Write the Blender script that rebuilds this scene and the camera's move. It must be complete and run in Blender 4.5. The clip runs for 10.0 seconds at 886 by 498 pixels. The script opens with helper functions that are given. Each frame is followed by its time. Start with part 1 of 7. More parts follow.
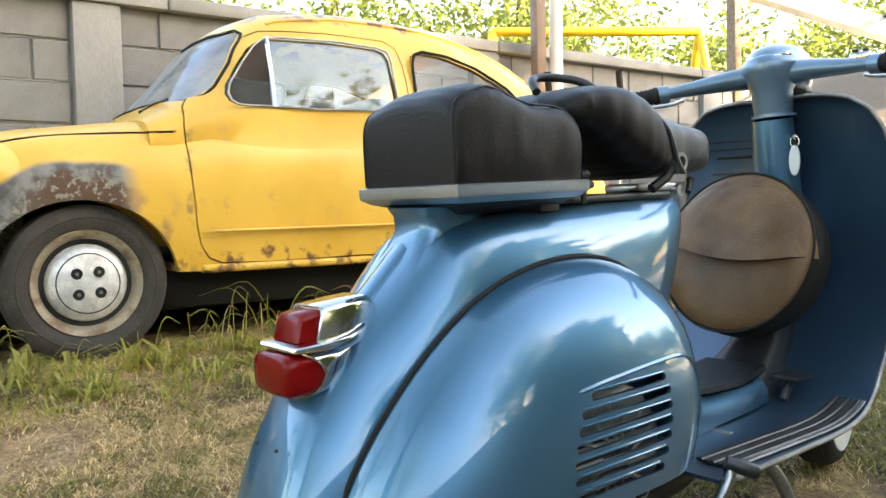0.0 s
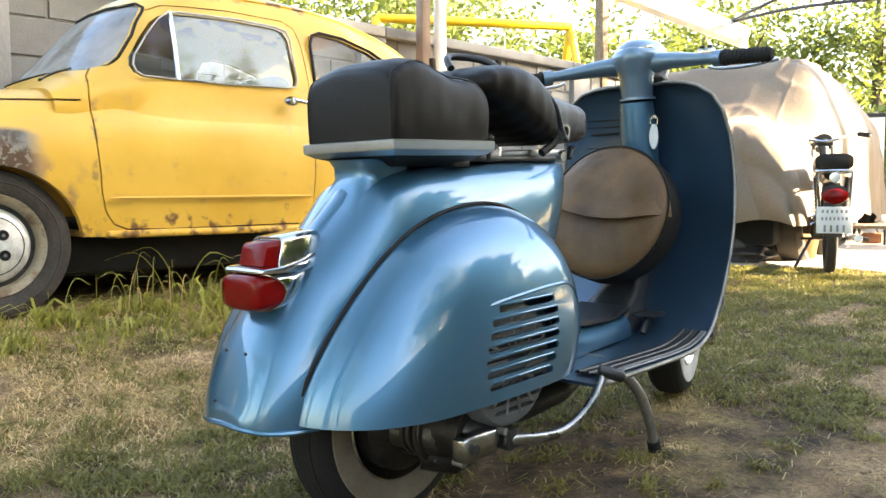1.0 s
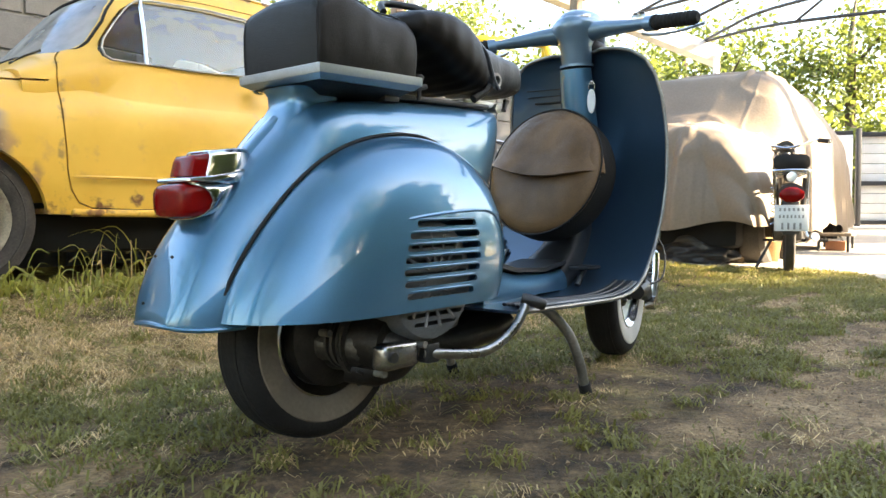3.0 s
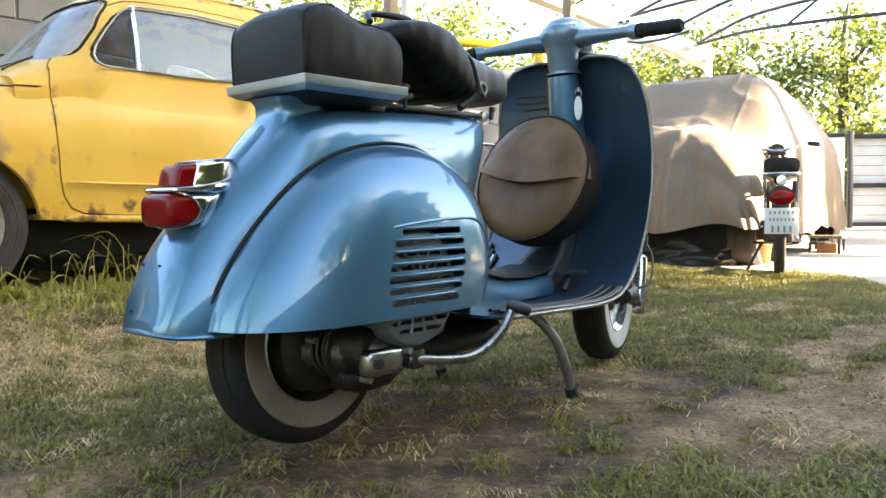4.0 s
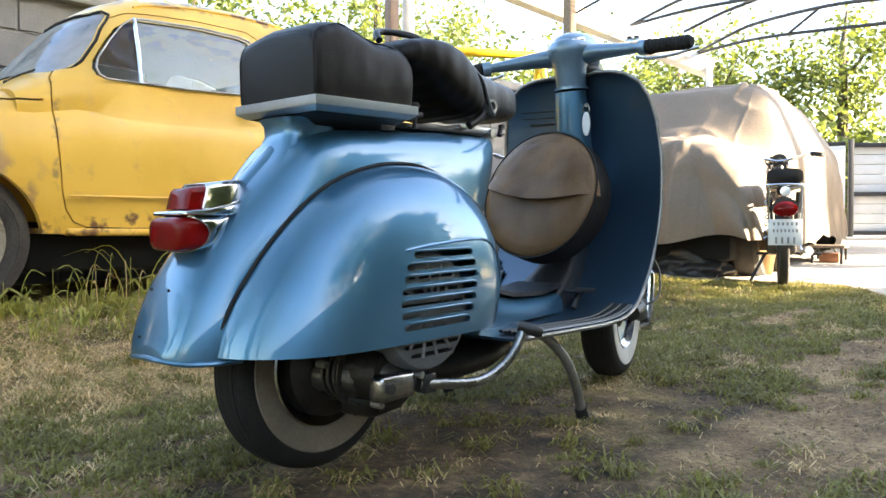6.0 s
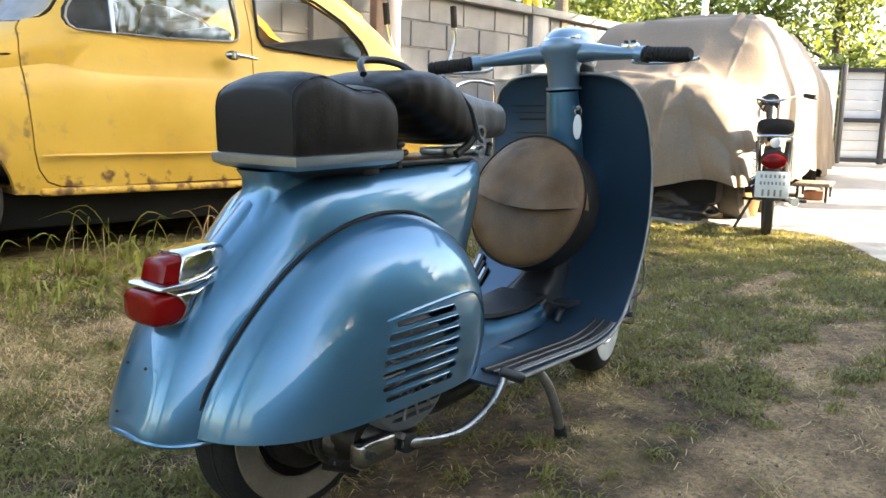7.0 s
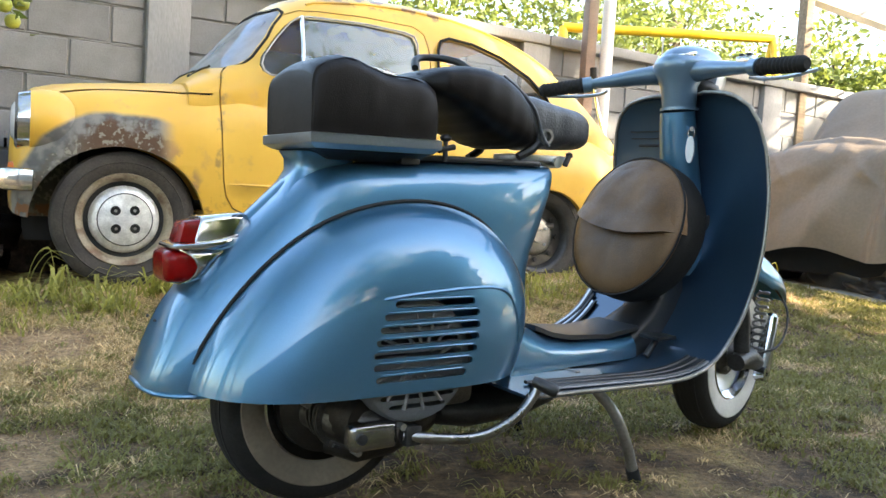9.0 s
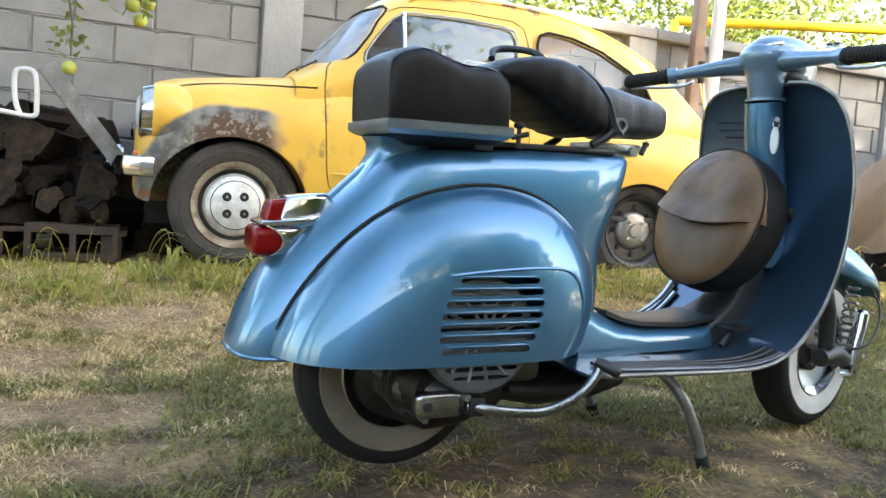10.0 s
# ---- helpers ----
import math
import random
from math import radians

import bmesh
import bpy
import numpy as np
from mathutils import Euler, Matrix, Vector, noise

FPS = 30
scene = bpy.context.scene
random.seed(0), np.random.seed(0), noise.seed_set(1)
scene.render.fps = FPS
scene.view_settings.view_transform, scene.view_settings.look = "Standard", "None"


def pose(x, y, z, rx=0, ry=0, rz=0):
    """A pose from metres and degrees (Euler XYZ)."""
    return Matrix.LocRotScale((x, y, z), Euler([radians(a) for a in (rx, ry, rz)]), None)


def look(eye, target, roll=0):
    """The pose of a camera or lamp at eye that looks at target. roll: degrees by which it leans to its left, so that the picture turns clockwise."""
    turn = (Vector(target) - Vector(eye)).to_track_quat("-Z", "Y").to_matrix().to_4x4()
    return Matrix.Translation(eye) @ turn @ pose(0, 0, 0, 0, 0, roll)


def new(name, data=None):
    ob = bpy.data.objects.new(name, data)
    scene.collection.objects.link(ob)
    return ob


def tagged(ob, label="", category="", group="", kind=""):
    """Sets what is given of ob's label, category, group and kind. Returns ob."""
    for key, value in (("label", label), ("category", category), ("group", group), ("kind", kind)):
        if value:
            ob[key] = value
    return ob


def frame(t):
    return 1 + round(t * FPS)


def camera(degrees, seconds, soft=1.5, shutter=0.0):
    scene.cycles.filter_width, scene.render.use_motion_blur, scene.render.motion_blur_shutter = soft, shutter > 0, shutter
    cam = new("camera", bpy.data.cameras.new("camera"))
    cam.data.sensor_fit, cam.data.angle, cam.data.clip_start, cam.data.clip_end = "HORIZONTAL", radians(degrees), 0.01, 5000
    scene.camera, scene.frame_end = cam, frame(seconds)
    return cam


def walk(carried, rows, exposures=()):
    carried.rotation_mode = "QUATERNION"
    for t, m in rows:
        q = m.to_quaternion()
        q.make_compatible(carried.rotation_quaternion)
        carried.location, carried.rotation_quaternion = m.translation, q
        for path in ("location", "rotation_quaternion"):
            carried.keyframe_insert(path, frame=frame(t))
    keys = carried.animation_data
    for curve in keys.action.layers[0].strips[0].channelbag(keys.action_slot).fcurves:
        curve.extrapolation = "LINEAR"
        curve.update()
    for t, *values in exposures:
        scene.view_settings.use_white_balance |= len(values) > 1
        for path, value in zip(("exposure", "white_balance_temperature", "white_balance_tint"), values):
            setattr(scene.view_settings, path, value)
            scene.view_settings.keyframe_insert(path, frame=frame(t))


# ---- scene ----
cam = camera(56.5, 10.0)
PATH = [
    (0, (-0.673, -1.114, 0.665), (0.456, 0.534, 0.567), -1.2),
    (0.2, (-0.727, -1.134, 0.663), (0.396, 0.392, 0.517), -0.6),
    (0.5, (-0.83, -1.176, 0.658), (0.409, 0.382, 0.457), -1.8),
    (0.7, (-0.871, -1.208, 0.653), (0.340, 0.229, 0.377), -1.3),
    (1, (-0.903, -1.261, 0.607), (0.464, 0.193, 0.475), -0.3),
    (1.3, (-0.932, -1.306, 0.550), (0.416, 0.028, 0.446), -1.1),
    (1.5, (-0.953, -1.32, 0.496), (0.446, 0.097, 0.313), -0.5),
    (1.7, (-0.962, -1.340, 0.468), (0.312, 0.052, 0.248), -1.2),
    (2, (-0.95, -1.343, 0.454), (0.37, 0.148, 0.265), -0.1),
    (2.3, (-0.922, -1.370, 0.444), (0.409, -0.018, 0.332), -1.3),
    (2.5, (-0.9, -1.386, 0.43), (0.528, 0.011, 0.336), -1.3),
    (2.7, (-0.890, -1.389, 0.423), (0.451, -0.045, 0.343), -1.7),
    (3, (-0.879, -1.4, 0.419), (0.512, 0.036, 0.361), 0.2),
    (4.3, (-0.879, -1.431, 0.432), (0.451, -0.075, 0.387), -0.0),
    (4.5, (-0.879, -1.424, 0.429), (0.521, 0.004, 0.395), -0.0),
    (5, (-0.883, -1.421, 0.435), (0.519, 0.006, 0.421), 0.1),
    (6.3, (-0.882, -1.384, 0.485), (0.518, 0.042, 0.417), -0.1),
    (6.5, (-0.89, -1.373, 0.566), (0.492, 0.065, 0.422), -1.7),
    (6.8, (-0.874, -1.354, 0.710), (0.435, 0.003, 0.482), -0.3),
    (7, (-0.842, -1.352, 0.76), (0.572, 0.028, 0.453), 1.3),
    (7.2, (-0.793, -1.356, 0.788), (0.444, 0.065, 0.545), 3.0),
    (7.5, (-0.673, -1.38, 0.735), (0.539, 0.189, 0.474), 2.5),
    (7.7, (-0.588, -1.424, 0.731), (0.495, 0.117, 0.478), 4.0),
    (8, (-0.514, -1.476, 0.715), (0.481, 0.241, 0.465), 5.1),
    (8.3, (-0.478, -1.520, 0.692), (0.355, 0.172, 0.455), 6.7),
    (8.5, (-0.472, -1.542, 0.665), (0.384, 0.257, 0.493), 6.3),
    (8.7, (-0.478, -1.563, 0.633), (0.387, 0.124, 0.509), 4.9),
    (9, (-0.494, -1.575, 0.599), (0.44, 0.189, 0.476), 3.6),
    (9.2, (-0.504, -1.602, 0.595), (0.346, 0.085, 0.393), 4.0),
    (9.5, (-0.495, -1.63, 0.577), (0.282, 0.202, 0.377), 3.8),
    (9.8, (-0.471, -1.652, 0.586), (0.271, 0.092, 0.452), 5.7),
    (10, (-0.456, -1.677, 0.58), (0.234, 0.194, 0.431), 4.5),
]
EXPO = 3.22
SUN_EL, SUN_AZ = 21.0, 300.0
SKY, SUN = 0.12, 5.0
walk(cam, [(t, look(eye, target, roll)) for t, eye, target, roll in PATH],
     exposures=[(t, EXPO + e, k, 10) for t, e, k in ((0.0, 0.18, 7700), (0.5, -0.02, 7950), (1.0, 0.18, 7650), (1.3, 0.08, 7800), (1.5, -0.36, 8250), (2.0, -0.36, 8250), (2.5, 0.01, 7650), (3.0, 0.05, 7450),
                                                     (4.5, 0.05, 7150), (6.5, -0.05, 7000), (7.0, -0.05, 7100), (8.5, 0.05, 7050), (9.0, 0.06, 7050), (9.5, 0.13, 7050), (9.8, 0.48, 7000), (10.0, 0.28, 7000))])

# ---- sky, sun and exposure ----
world = bpy.data.worlds.new("world")
scene.world = world
world.use_nodes = True
wn = world.node_tree.nodes
wl = world.node_tree.links
sky = wn.new("ShaderNodeTexSky")
sky.sky_type = "NISHITA"
sky.sun_disc = False
sky.sun_elevation = radians(SUN_EL)
sky.sun_rotation = radians(90 - SUN_AZ)
sky.air_density, sky.dust_density, sky.ozone_density = 1.0, 2.0, 1.0
wn["Background"].inputs["Strength"].default_value = SKY
wl.new(sky.outputs["Color"], wn["Background"].inputs["Color"])
sun_data = bpy.data.lights.new("sun", "SUN")
sun_data.energy, sun_data.angle, sun_data.color = SUN, radians(0.6), (1.0, 0.90, 0.74)
sun = new("sun", sun_data)
to_sun = Vector((math.cos(radians(SUN_EL)) * math.cos(radians(SUN_AZ)),
                 math.cos(radians(SUN_EL)) * math.sin(radians(SUN_AZ)), math.sin(radians(SUN_EL))))
sun.matrix_world = look(to_sun * 30, (0, 0, 0))

# ---- materials ----


def shade(c, k):
    return (min(c[0] * k, 1), min(c[1] * k, 1), min(c[2] * k, 1), 1)


def mat(name, base, rough=0.5, metal=0.0, var=0.25, scale=6.0, fine=90.0, bump=0.15, second=None, cover=0.5,
        coat=0.0, coat_ior=1.5, rvar=0.15, stretch=(1, 1, 1), island=0.0, specular=0.5, random_object=0.0):
    m = bpy.data.materials.new(name)
    m.use_nodes = True
    n, l = m.node_tree.nodes, m.node_tree.links
    b = n["Principled BSDF"]
    tc = n.new("ShaderNodeTexCoord")
    mp = n.new("ShaderNodeMapping")
    mp.inputs["Scale"].default_value = stretch
    l.new(tc.outputs["Object"], mp.inputs["Vector"])
    big = n.new("ShaderNodeTexNoise")
    big.inputs["Scale"].default_value, big.inputs["Detail"].default_value = scale, 5
    small = n.new("ShaderNodeTexNoise")
    small.inputs["Scale"].default_value, small.inputs["Detail"].default_value = fine, 4
    l.new(mp.outputs["Vector"], big.inputs["Vector"])
    l.new(mp.outputs["Vector"], small.inputs["Vector"])
    r = n.new("ShaderNodeValToRGB")
    r.color_ramp.elements[0].position, r.color_ramp.elements[1].position = 0.5 - 0.22, 0.5 + 0.22
    other = second or base
    r.color_ramp.elements[0].color = shade(base, 1 - var)
    r.color_ramp.elements[1].color = shade(other, 1 + (0 if second else var))
    if second:
        r.color_ramp.elements[0].position, r.color_ramp.elements[1].position = cover - 0.08, cover + 0.08
    l.new(big.outputs["Fac"], r.inputs["Fac"])
    mix = n.new("ShaderNodeMix")
    mix.data_type, mix.blend_type = "RGBA", "MULTIPLY"
    mix.inputs["Factor"].default_value = min(1.0, var * 1.6)
    r2 = n.new("ShaderNodeValToRGB")
    r2.color_ramp.elements[0].position, r2.color_ramp.elements[1].position = 0.3, 0.7
    r2.color_ramp.elements[0].color, r2.color_ramp.elements[1].color = (0.6, 0.6, 0.6, 1), (1.15, 1.15, 1.15, 1)
    l.new(small.outputs["Fac"], r2.inputs["Fac"])
    l.new(r.outputs["Color"], mix.inputs["A"])
    l.new(r2.outputs["Color"], mix.inputs["B"])
    out = mix.outputs["Result"]
    if island or random_object:
        src = n.new("ShaderNodeNewGeometry").outputs["Random Per Island"] if island else n.new("ShaderNodeObjectInfo").outputs["Random"]
        k = island or random_object
        mr = n.new("ShaderNodeMapRange")
        mr.inputs["To Min"].default_value, mr.inputs["To Max"].default_value = 1 - k, 1 + k
        l.new(src, mr.inputs["Value"])
        mm = n.new("ShaderNodeMix")
        mm.data_type, mm.blend_type = "RGBA", "MULTIPLY"
        mm.inputs["Factor"].default_value = 1
        l.new(out, mm.inputs["A"])
        l.new(mr.outputs["Result"], mm.inputs["B"])
        out = mm.outputs["Result"]
    l.new(out, b.inputs["Base Color"])
    rr = n.new("ShaderNodeMapRange")
    rr.inputs["To Min"].default_value, rr.inputs["To Max"].default_value = max(0.02, rough - rvar * rough), min(1, rough + rvar * rough)
    l.new(big.outputs["Fac"], rr.inputs["Value"])
    l.new(rr.outputs["Result"], b.inputs["Roughness"])
    b.inputs["Metallic"].default_value = metal
    b.inputs["Specular IOR Level"].default_value = specular
    b.inputs["Coat Weight"].default_value = coat
    b.inputs["Coat Roughness"].default_value = 0.045
    b.inputs["Coat IOR"].default_value = coat_ior
    if bump:
        bp = n.new("ShaderNodeBump")
        bp.inputs["Strength"].default_value, bp.inputs["Distance"].default_value = bump, 0.004
        l.new(small.outputs["Fac"], bp.inputs["Height"])
        l.new(bp.outputs["Normal"], b.inputs["Normal"])
    return m


M = {}
M["blue"] = mat("blue metallic paint", (0.060, 0.186, 0.305), 0.41, 0.78, 0.07, 3, 500, 0.02, coat=1.0, coat_ior=1.6)
# same blue made paler: sky sheen on headset and bars is painted in
M["blue_sky_lit"] = mat("blue paint lightened for skylight", (0.130, 0.220, 0.310), 0.40, 0.55, 0.08, 5, 400, 0.03, coat=1.0)
# darker copy of the body blue; shade inside the leg shield is in the colour
M["blue_shaded"] = mat("blue paint darkened for shade", (0.050, 0.094, 0.148), 0.30, 0.62, 0.10, 4, 300, 0.02, coat=0.7)
M["rail"] = mat("bluish aluminium rail", (0.50, 0.56, 0.62), 0.30, 1.0, 0.12, 10, 260, 0.05)
M["chrome"] = mat("worn chrome", (0.62, 0.63, 0.65), 0.13, 1.0, 0.08, 10, 200, 0.03)
M["alu"] = mat("brushed aluminium", (0.62, 0.64, 0.66), 0.33, 1.0, 0.12, 10, 260, 0.05)
M["alu_dull"] = mat("oily polished alloy", (0.40, 0.40, 0.41), 0.24, 1.0, 0.25, 24, 160, 0.15)
M["kick_steel"] = mat("worn dull chrome", (0.33, 0.33, 0.33), 0.28, 1.0, 0.25, 18, 160, 0.15)
M["drum"] = mat("oily dark casting", (0.032, 0.028, 0.025), 0.5, 0.6, 0.4, 30, 160, 0.25)
M["engine"] = mat("dirty cast alloy", (0.105, 0.098, 0.09), 0.45, 0.85, 0.35, 25, 160, 0.25)
M["steel_dark"] = mat("dark steel", (0.05, 0.05, 0.05), 0.45, 0.7, 0.3, 20, 160, 0.2)
M["steel"] = mat("grey steel tube", (0.30, 0.29, 0.27), 0.42, 0.8, 0.25, 20, 160, 0.15)
M["dull_steel"] = mat("dull bare steel", (0.22, 0.222, 0.222), 0.5, 0.6, 0.35, 14, 120, 0.25)
M["rubber"] = mat("tyre rubber", (0.017, 0.016, 0.015), 0.75, 0, 0.3, 14, 150, 0.3, specular=0.25)
M["rubber_dusty"] = mat("dusty old tyre", (0.050, 0.043, 0.036), 0.85, 0, 0.45, 10, 120, 0.3)
M["whitewall_grimy"] = mat("grimy whitewall rubber", (0.185, 0.15, 0.108), 0.65, 0, 0.25, 9, 120, 0.15)
M["whitewall"] = mat("whitewall rubber", (0.62, 0.60, 0.55), 0.6, 0, 0.12, 14, 120, 0.1)
M["vinyl"] = mat("black vinyl", (0.011, 0.0088, 0.0078), 0.42, 0, 0.2, 12, 420, 0.2, specular=0.22)
# grey is wear plus a light sheen painted onto the saddle front
M["vinyl_worn_lit"] = mat("worn vinyl greyed for sheen", (0.075, 0.078, 0.082), 0.34, 0, 0.3, 16, 240, 0.35)
M["leather"] = mat("brown leatherette", (0.160, 0.087, 0.038), 0.38, 0, 0.42, 9, 380, 0.3, specular=0.3)
M["black_plastic"] = mat("black plastic", (0.02, 0.02, 0.02), 0.4, 0, 0.2, 12, 200, 0.1)
# near-black colour standing in for shade in gaps, holes and undersides
M["black_gap"] = mat("black for shaded gaps", (0.008, 0.008, 0.008), 0.85, 0, 0.2, 12, 100, 0.1)
M["white_plastic"] = mat("white plastic tag", (0.75, 0.75, 0.72), 0.4, 0, 0.05, 12, 100, 0.02)
M["fan"] = mat("grey painted fan cover", (0.14, 0.15, 0.16), 0.45, 0.3, 0.2, 18, 160, 0.1)


def red_lens():
    m = mat("red lens", (0.25, 0.004, 0.004), 0.16, 0, 0.15, 30, 300, 0.08, specular=0.14)
    b = m.node_tree.nodes["Principled BSDF"]
    b.inputs["Transmission Weight"].default_value = 0.25
    b.inputs["Subsurface Weight"].default_value = 0.0
    return m


M["red"] = red_lens()


def car_paint():
    """Aged yellow paint with grey primer and rust over the front wheel arch, and rust along the sills."""
    m = bpy.data.materials.new("aged yellow paint")
    m.use_nodes = True
    n, l = m.node_tree.nodes, m.node_tree.links
    b = n["Principled BSDF"]
    tc = n.new("ShaderNodeTexCoord")
    sep = n.new("ShaderNodeSeparateXYZ")
    l.new(tc.outputs["Object"], sep.inputs[0])

    def noise_at(scale, detail=6):
        t = n.new("ShaderNodeTexNoise")
        t.inputs["Scale"].default_value, t.inputs["Detail"].default_value = scale, detail
        l.new(tc.outputs["Object"], t.inputs["Vector"])
        return t.outputs["Fac"]

    def op(kind, a, c):
        t = n.new("ShaderNodeMath")
        t.operation = kind
        for i, v in enumerate((a, c)):
            if isinstance(v, (int, float)):
                t.inputs[i].default_value = v
            else:
                l.new(v, t.inputs[i])
        return t.outputs[0]

    def ramp(v, lo, hi):
        t = n.new("ShaderNodeMapRange")
        t.interpolation_type = "SMOOTHSTEP"
        t.inputs["From Min"].default_value, t.inputs["From Max"].default_value = lo, hi
        l.new(v, t.inputs["Value"])
        return t.outputs["Result"]

    def blend(f, a, c):
        t = n.new("ShaderNodeMix")
        t.data_type = "RGBA"
        l.new(f, t.inputs["Factor"])
        for k, v in (("A", a), ("B", c)):
            if isinstance(v, tuple):
                t.inputs[k].default_value = v
            else:
                l.new(v, t.inputs[k])
        return t.outputs["Result"]

    n1, n2, n3 = noise_at(3.0), noise_at(16.0), noise_at(70.0)
    yellow = blend(ramp(n1, 0.3, 0.7), (0.70, 0.40, 0.052, 1), (0.80, 0.485, 0.082, 1))
    yellow = blend(ramp(n2, 0.56, 0.85), yellow, (0.60, 0.34, 0.10, 1))
    # distance from the front hub
    dx = op("SUBTRACT", sep.outputs["X"], -1.10)
    dz = op("SUBTRACT", sep.outputs["Z"], 0.27)
    d = op("SQRT", op("ADD", op("MULTIPLY", dx, dx), op("MULTIPLY", dz, dz)), 0)
    wob = op("MULTIPLY", op("SUBTRACT", n2, 0.5), 0.22)
    wob1 = op("MULTIPLY", op("SUBTRACT", n1, 0.5), 0.08)
    front = op("SUBTRACT", 1, ramp(sep.outputs["X"], -0.985, -0.90))
    primer = op("MULTIPLY", op("SUBTRACT", 1, ramp(op("ADD", d, wob1), 0.385, 0.410)), front)
    rust = op("MULTIPLY", op("SUBTRACT", 1, ramp(op("ADD", d, wob), 0.335, 0.375)), front)
    rust = op("MULTIPLY", rust, op("MULTIPLY", ramp(sep.outputs["X"], -1.33, -1.20), ramp(sep.outputs["Z"], 0.47, 0.52)))
    flake = ramp(noise_at(52.0), 0.53, 0.62)
    bare = blend(flake, (0.095, 0.050, 0.025, 1), (0.24, 0.22, 0.17, 1))
    col = blend(primer, yellow, blend(ramp(n2, 0.4, 0.6), (0.115, 0.118, 0.118, 1), (0.225, 0.215, 0.195, 1)))
    low = op("MULTIPLY", primer, op("SUBTRACT", 1, ramp(op("ADD", d, wob), 0.30, 0.33)))
    col = blend(low, col, blend(flake, (0.12, 0.11, 0.085, 1), (0.27, 0.255, 0.20, 1)))
    col = blend(rust, col, bare)
    # rust creeping up from the sill and down the arch edge
    sill = op("SUBTRACT", 1, ramp(op("ADD", sep.outputs["Z"], op("MULTIPLY", op("SUBTRACT", n2, 0.5), 0.5)), 0.235, 0.315))
    sill = op("MULTIPLY", sill, ramp(noise_at(24.0), 0.40, 0.50))
    col = blend(sill, col, (0.20, 0.09, 0.035, 1))
    edge = op("MULTIPLY", op("SUBTRACT", 1, ramp(op("ADD", d, wob1), 0.31, 0.36)), ramp(noise_at(9.0), 0.50, 0.60))
    col = blend(op("MULTIPLY", edge, op("SUBTRACT", 1, primer)), col, (0.42, 0.24, 0.10, 1))
    seam = op("SUBTRACT", 1, ramp(op("ABSOLUTE", op("ADD", sep.outputs["X"], op("ADD", 0.735, wob1)), 0), 0.004, 0.022))
    col = blend(op("MULTIPLY", seam, ramp(n2, 0.50, 0.66)), col, (0.36, 0.22, 0.075, 1))
    roof = op("MULTIPLY", ramp(op("ADD", sep.outputs["Z"], wob1), 1.24, 1.30), ramp(noise_at(11.0), 0.52, 0.56))
    col = blend(roof, col, (0.24, 0.13, 0.06, 1))
    l.new(col, b.inputs["Base Color"])
    rough = op("ADD", 0.34, op("MULTIPLY", op("MAXIMUM", primer, sill), 0.45))
    l.new(rough, b.inputs["Roughness"])
    bp = n.new("ShaderNodeBump")
    bp.inputs["Strength"].default_value, bp.inputs["Distance"].default_value = 0.25, 0.003
    l.new(op("ADD", op("MULTIPLY", n3, op("ADD", 0.06, op("MULTIPLY", op("MAXIMUM", primer, sill), 1.5))), n1), bp.inputs["Height"])
    l.new(bp.outputs["Normal"], b.inputs["Normal"])
    return m


M["yellow"] = car_paint()


def glass(name, tint, gloss, least, haze):
    """Glass that reflects more at a slant, under a film of dust or painted glare."""
    m = bpy.data.materials.new(name)
    m.use_nodes = True
    n, l = m.node_tree.nodes, m.node_tree.links
    n.remove(n["Principled BSDF"])
    tr, gl, mx = n.new("ShaderNodeBsdfTransparent"), n.new("ShaderNodeBsdfGlossy"), n.new("ShaderNodeMixShader")
    tr.inputs["Color"].default_value = (*tint, 1)
    gl.inputs["Roughness"].default_value = 0.03
    # blue put into the reflection colour stands in for blue sky
    gl.inputs["Color"].default_value = (0.46, 0.66, 0.90, 1)
    lw = n.new("ShaderNodeLayerWeight")
    lw.inputs["Blend"].default_value = gloss
    add = n.new("ShaderNodeMath")
    add.operation = "MULTIPLY_ADD"
    add.inputs[1].default_value, add.inputs[2].default_value = 1.0, least
    l.new(lw.outputs["Fresnel"], add.inputs[0])
    l.new(add.outputs[0], mx.inputs["Fac"])
    l.new(tr.outputs[0], mx.inputs[1])
    l.new(gl.outputs[0], mx.inputs[2])
    film, df = n.new("ShaderNodeMixShader"), n.new("ShaderNodeBsdfDiffuse")
    df.inputs["Color"].default_value = (0.66, 0.62, 0.56, 1)
    tc, nz = n.new("ShaderNodeTexCoord"), n.new("ShaderNodeTexNoise")
    nz.inputs["Scale"].default_value, nz.inputs["Detail"].default_value = 5, 6
    l.new(tc.outputs["Object"], nz.inputs["Vector"])
    mr = n.new("ShaderNodeMapRange")
    mr.inputs["From Min"].default_value, mr.inputs["From Max"].default_value = 0.3, 0.7
    mr.inputs["To Min"].default_value, mr.inputs["To Max"].default_value = haze * 0.6, haze * 1.4
    l.new(nz.outputs["Fac"], mr.inputs["Value"])
    l.new(mr.outputs["Result"], film.inputs["Fac"])
    l.new(mx.outputs[0], film.inputs[1])
    l.new(df.outputs[0], film.inputs[2])
    l.new(film.outputs[0], n["Material Output"].inputs["Surface"])
    return m


M["glass"] = glass("old car glass", (0.36, 0.42, 0.48), 0.20, 0.05, 0.03)
M["glass_vent"] = glass("dark old glass", (0.36, 0.35, 0.33), 0.15, 0.02, 0.05)
# strong pale film: sky glare painted on the windscreen, besides its dirt
M["glass_clear"] = glass("windscreen glass with painted haze", (0.72, 0.70, 0.66), 0.30, 0.04, 0.40)
M["dark_trim"] = mat("dark cabin trim", (0.035, 0.032, 0.03), 0.8, 0, 0.2, 8, 90, 0.2)
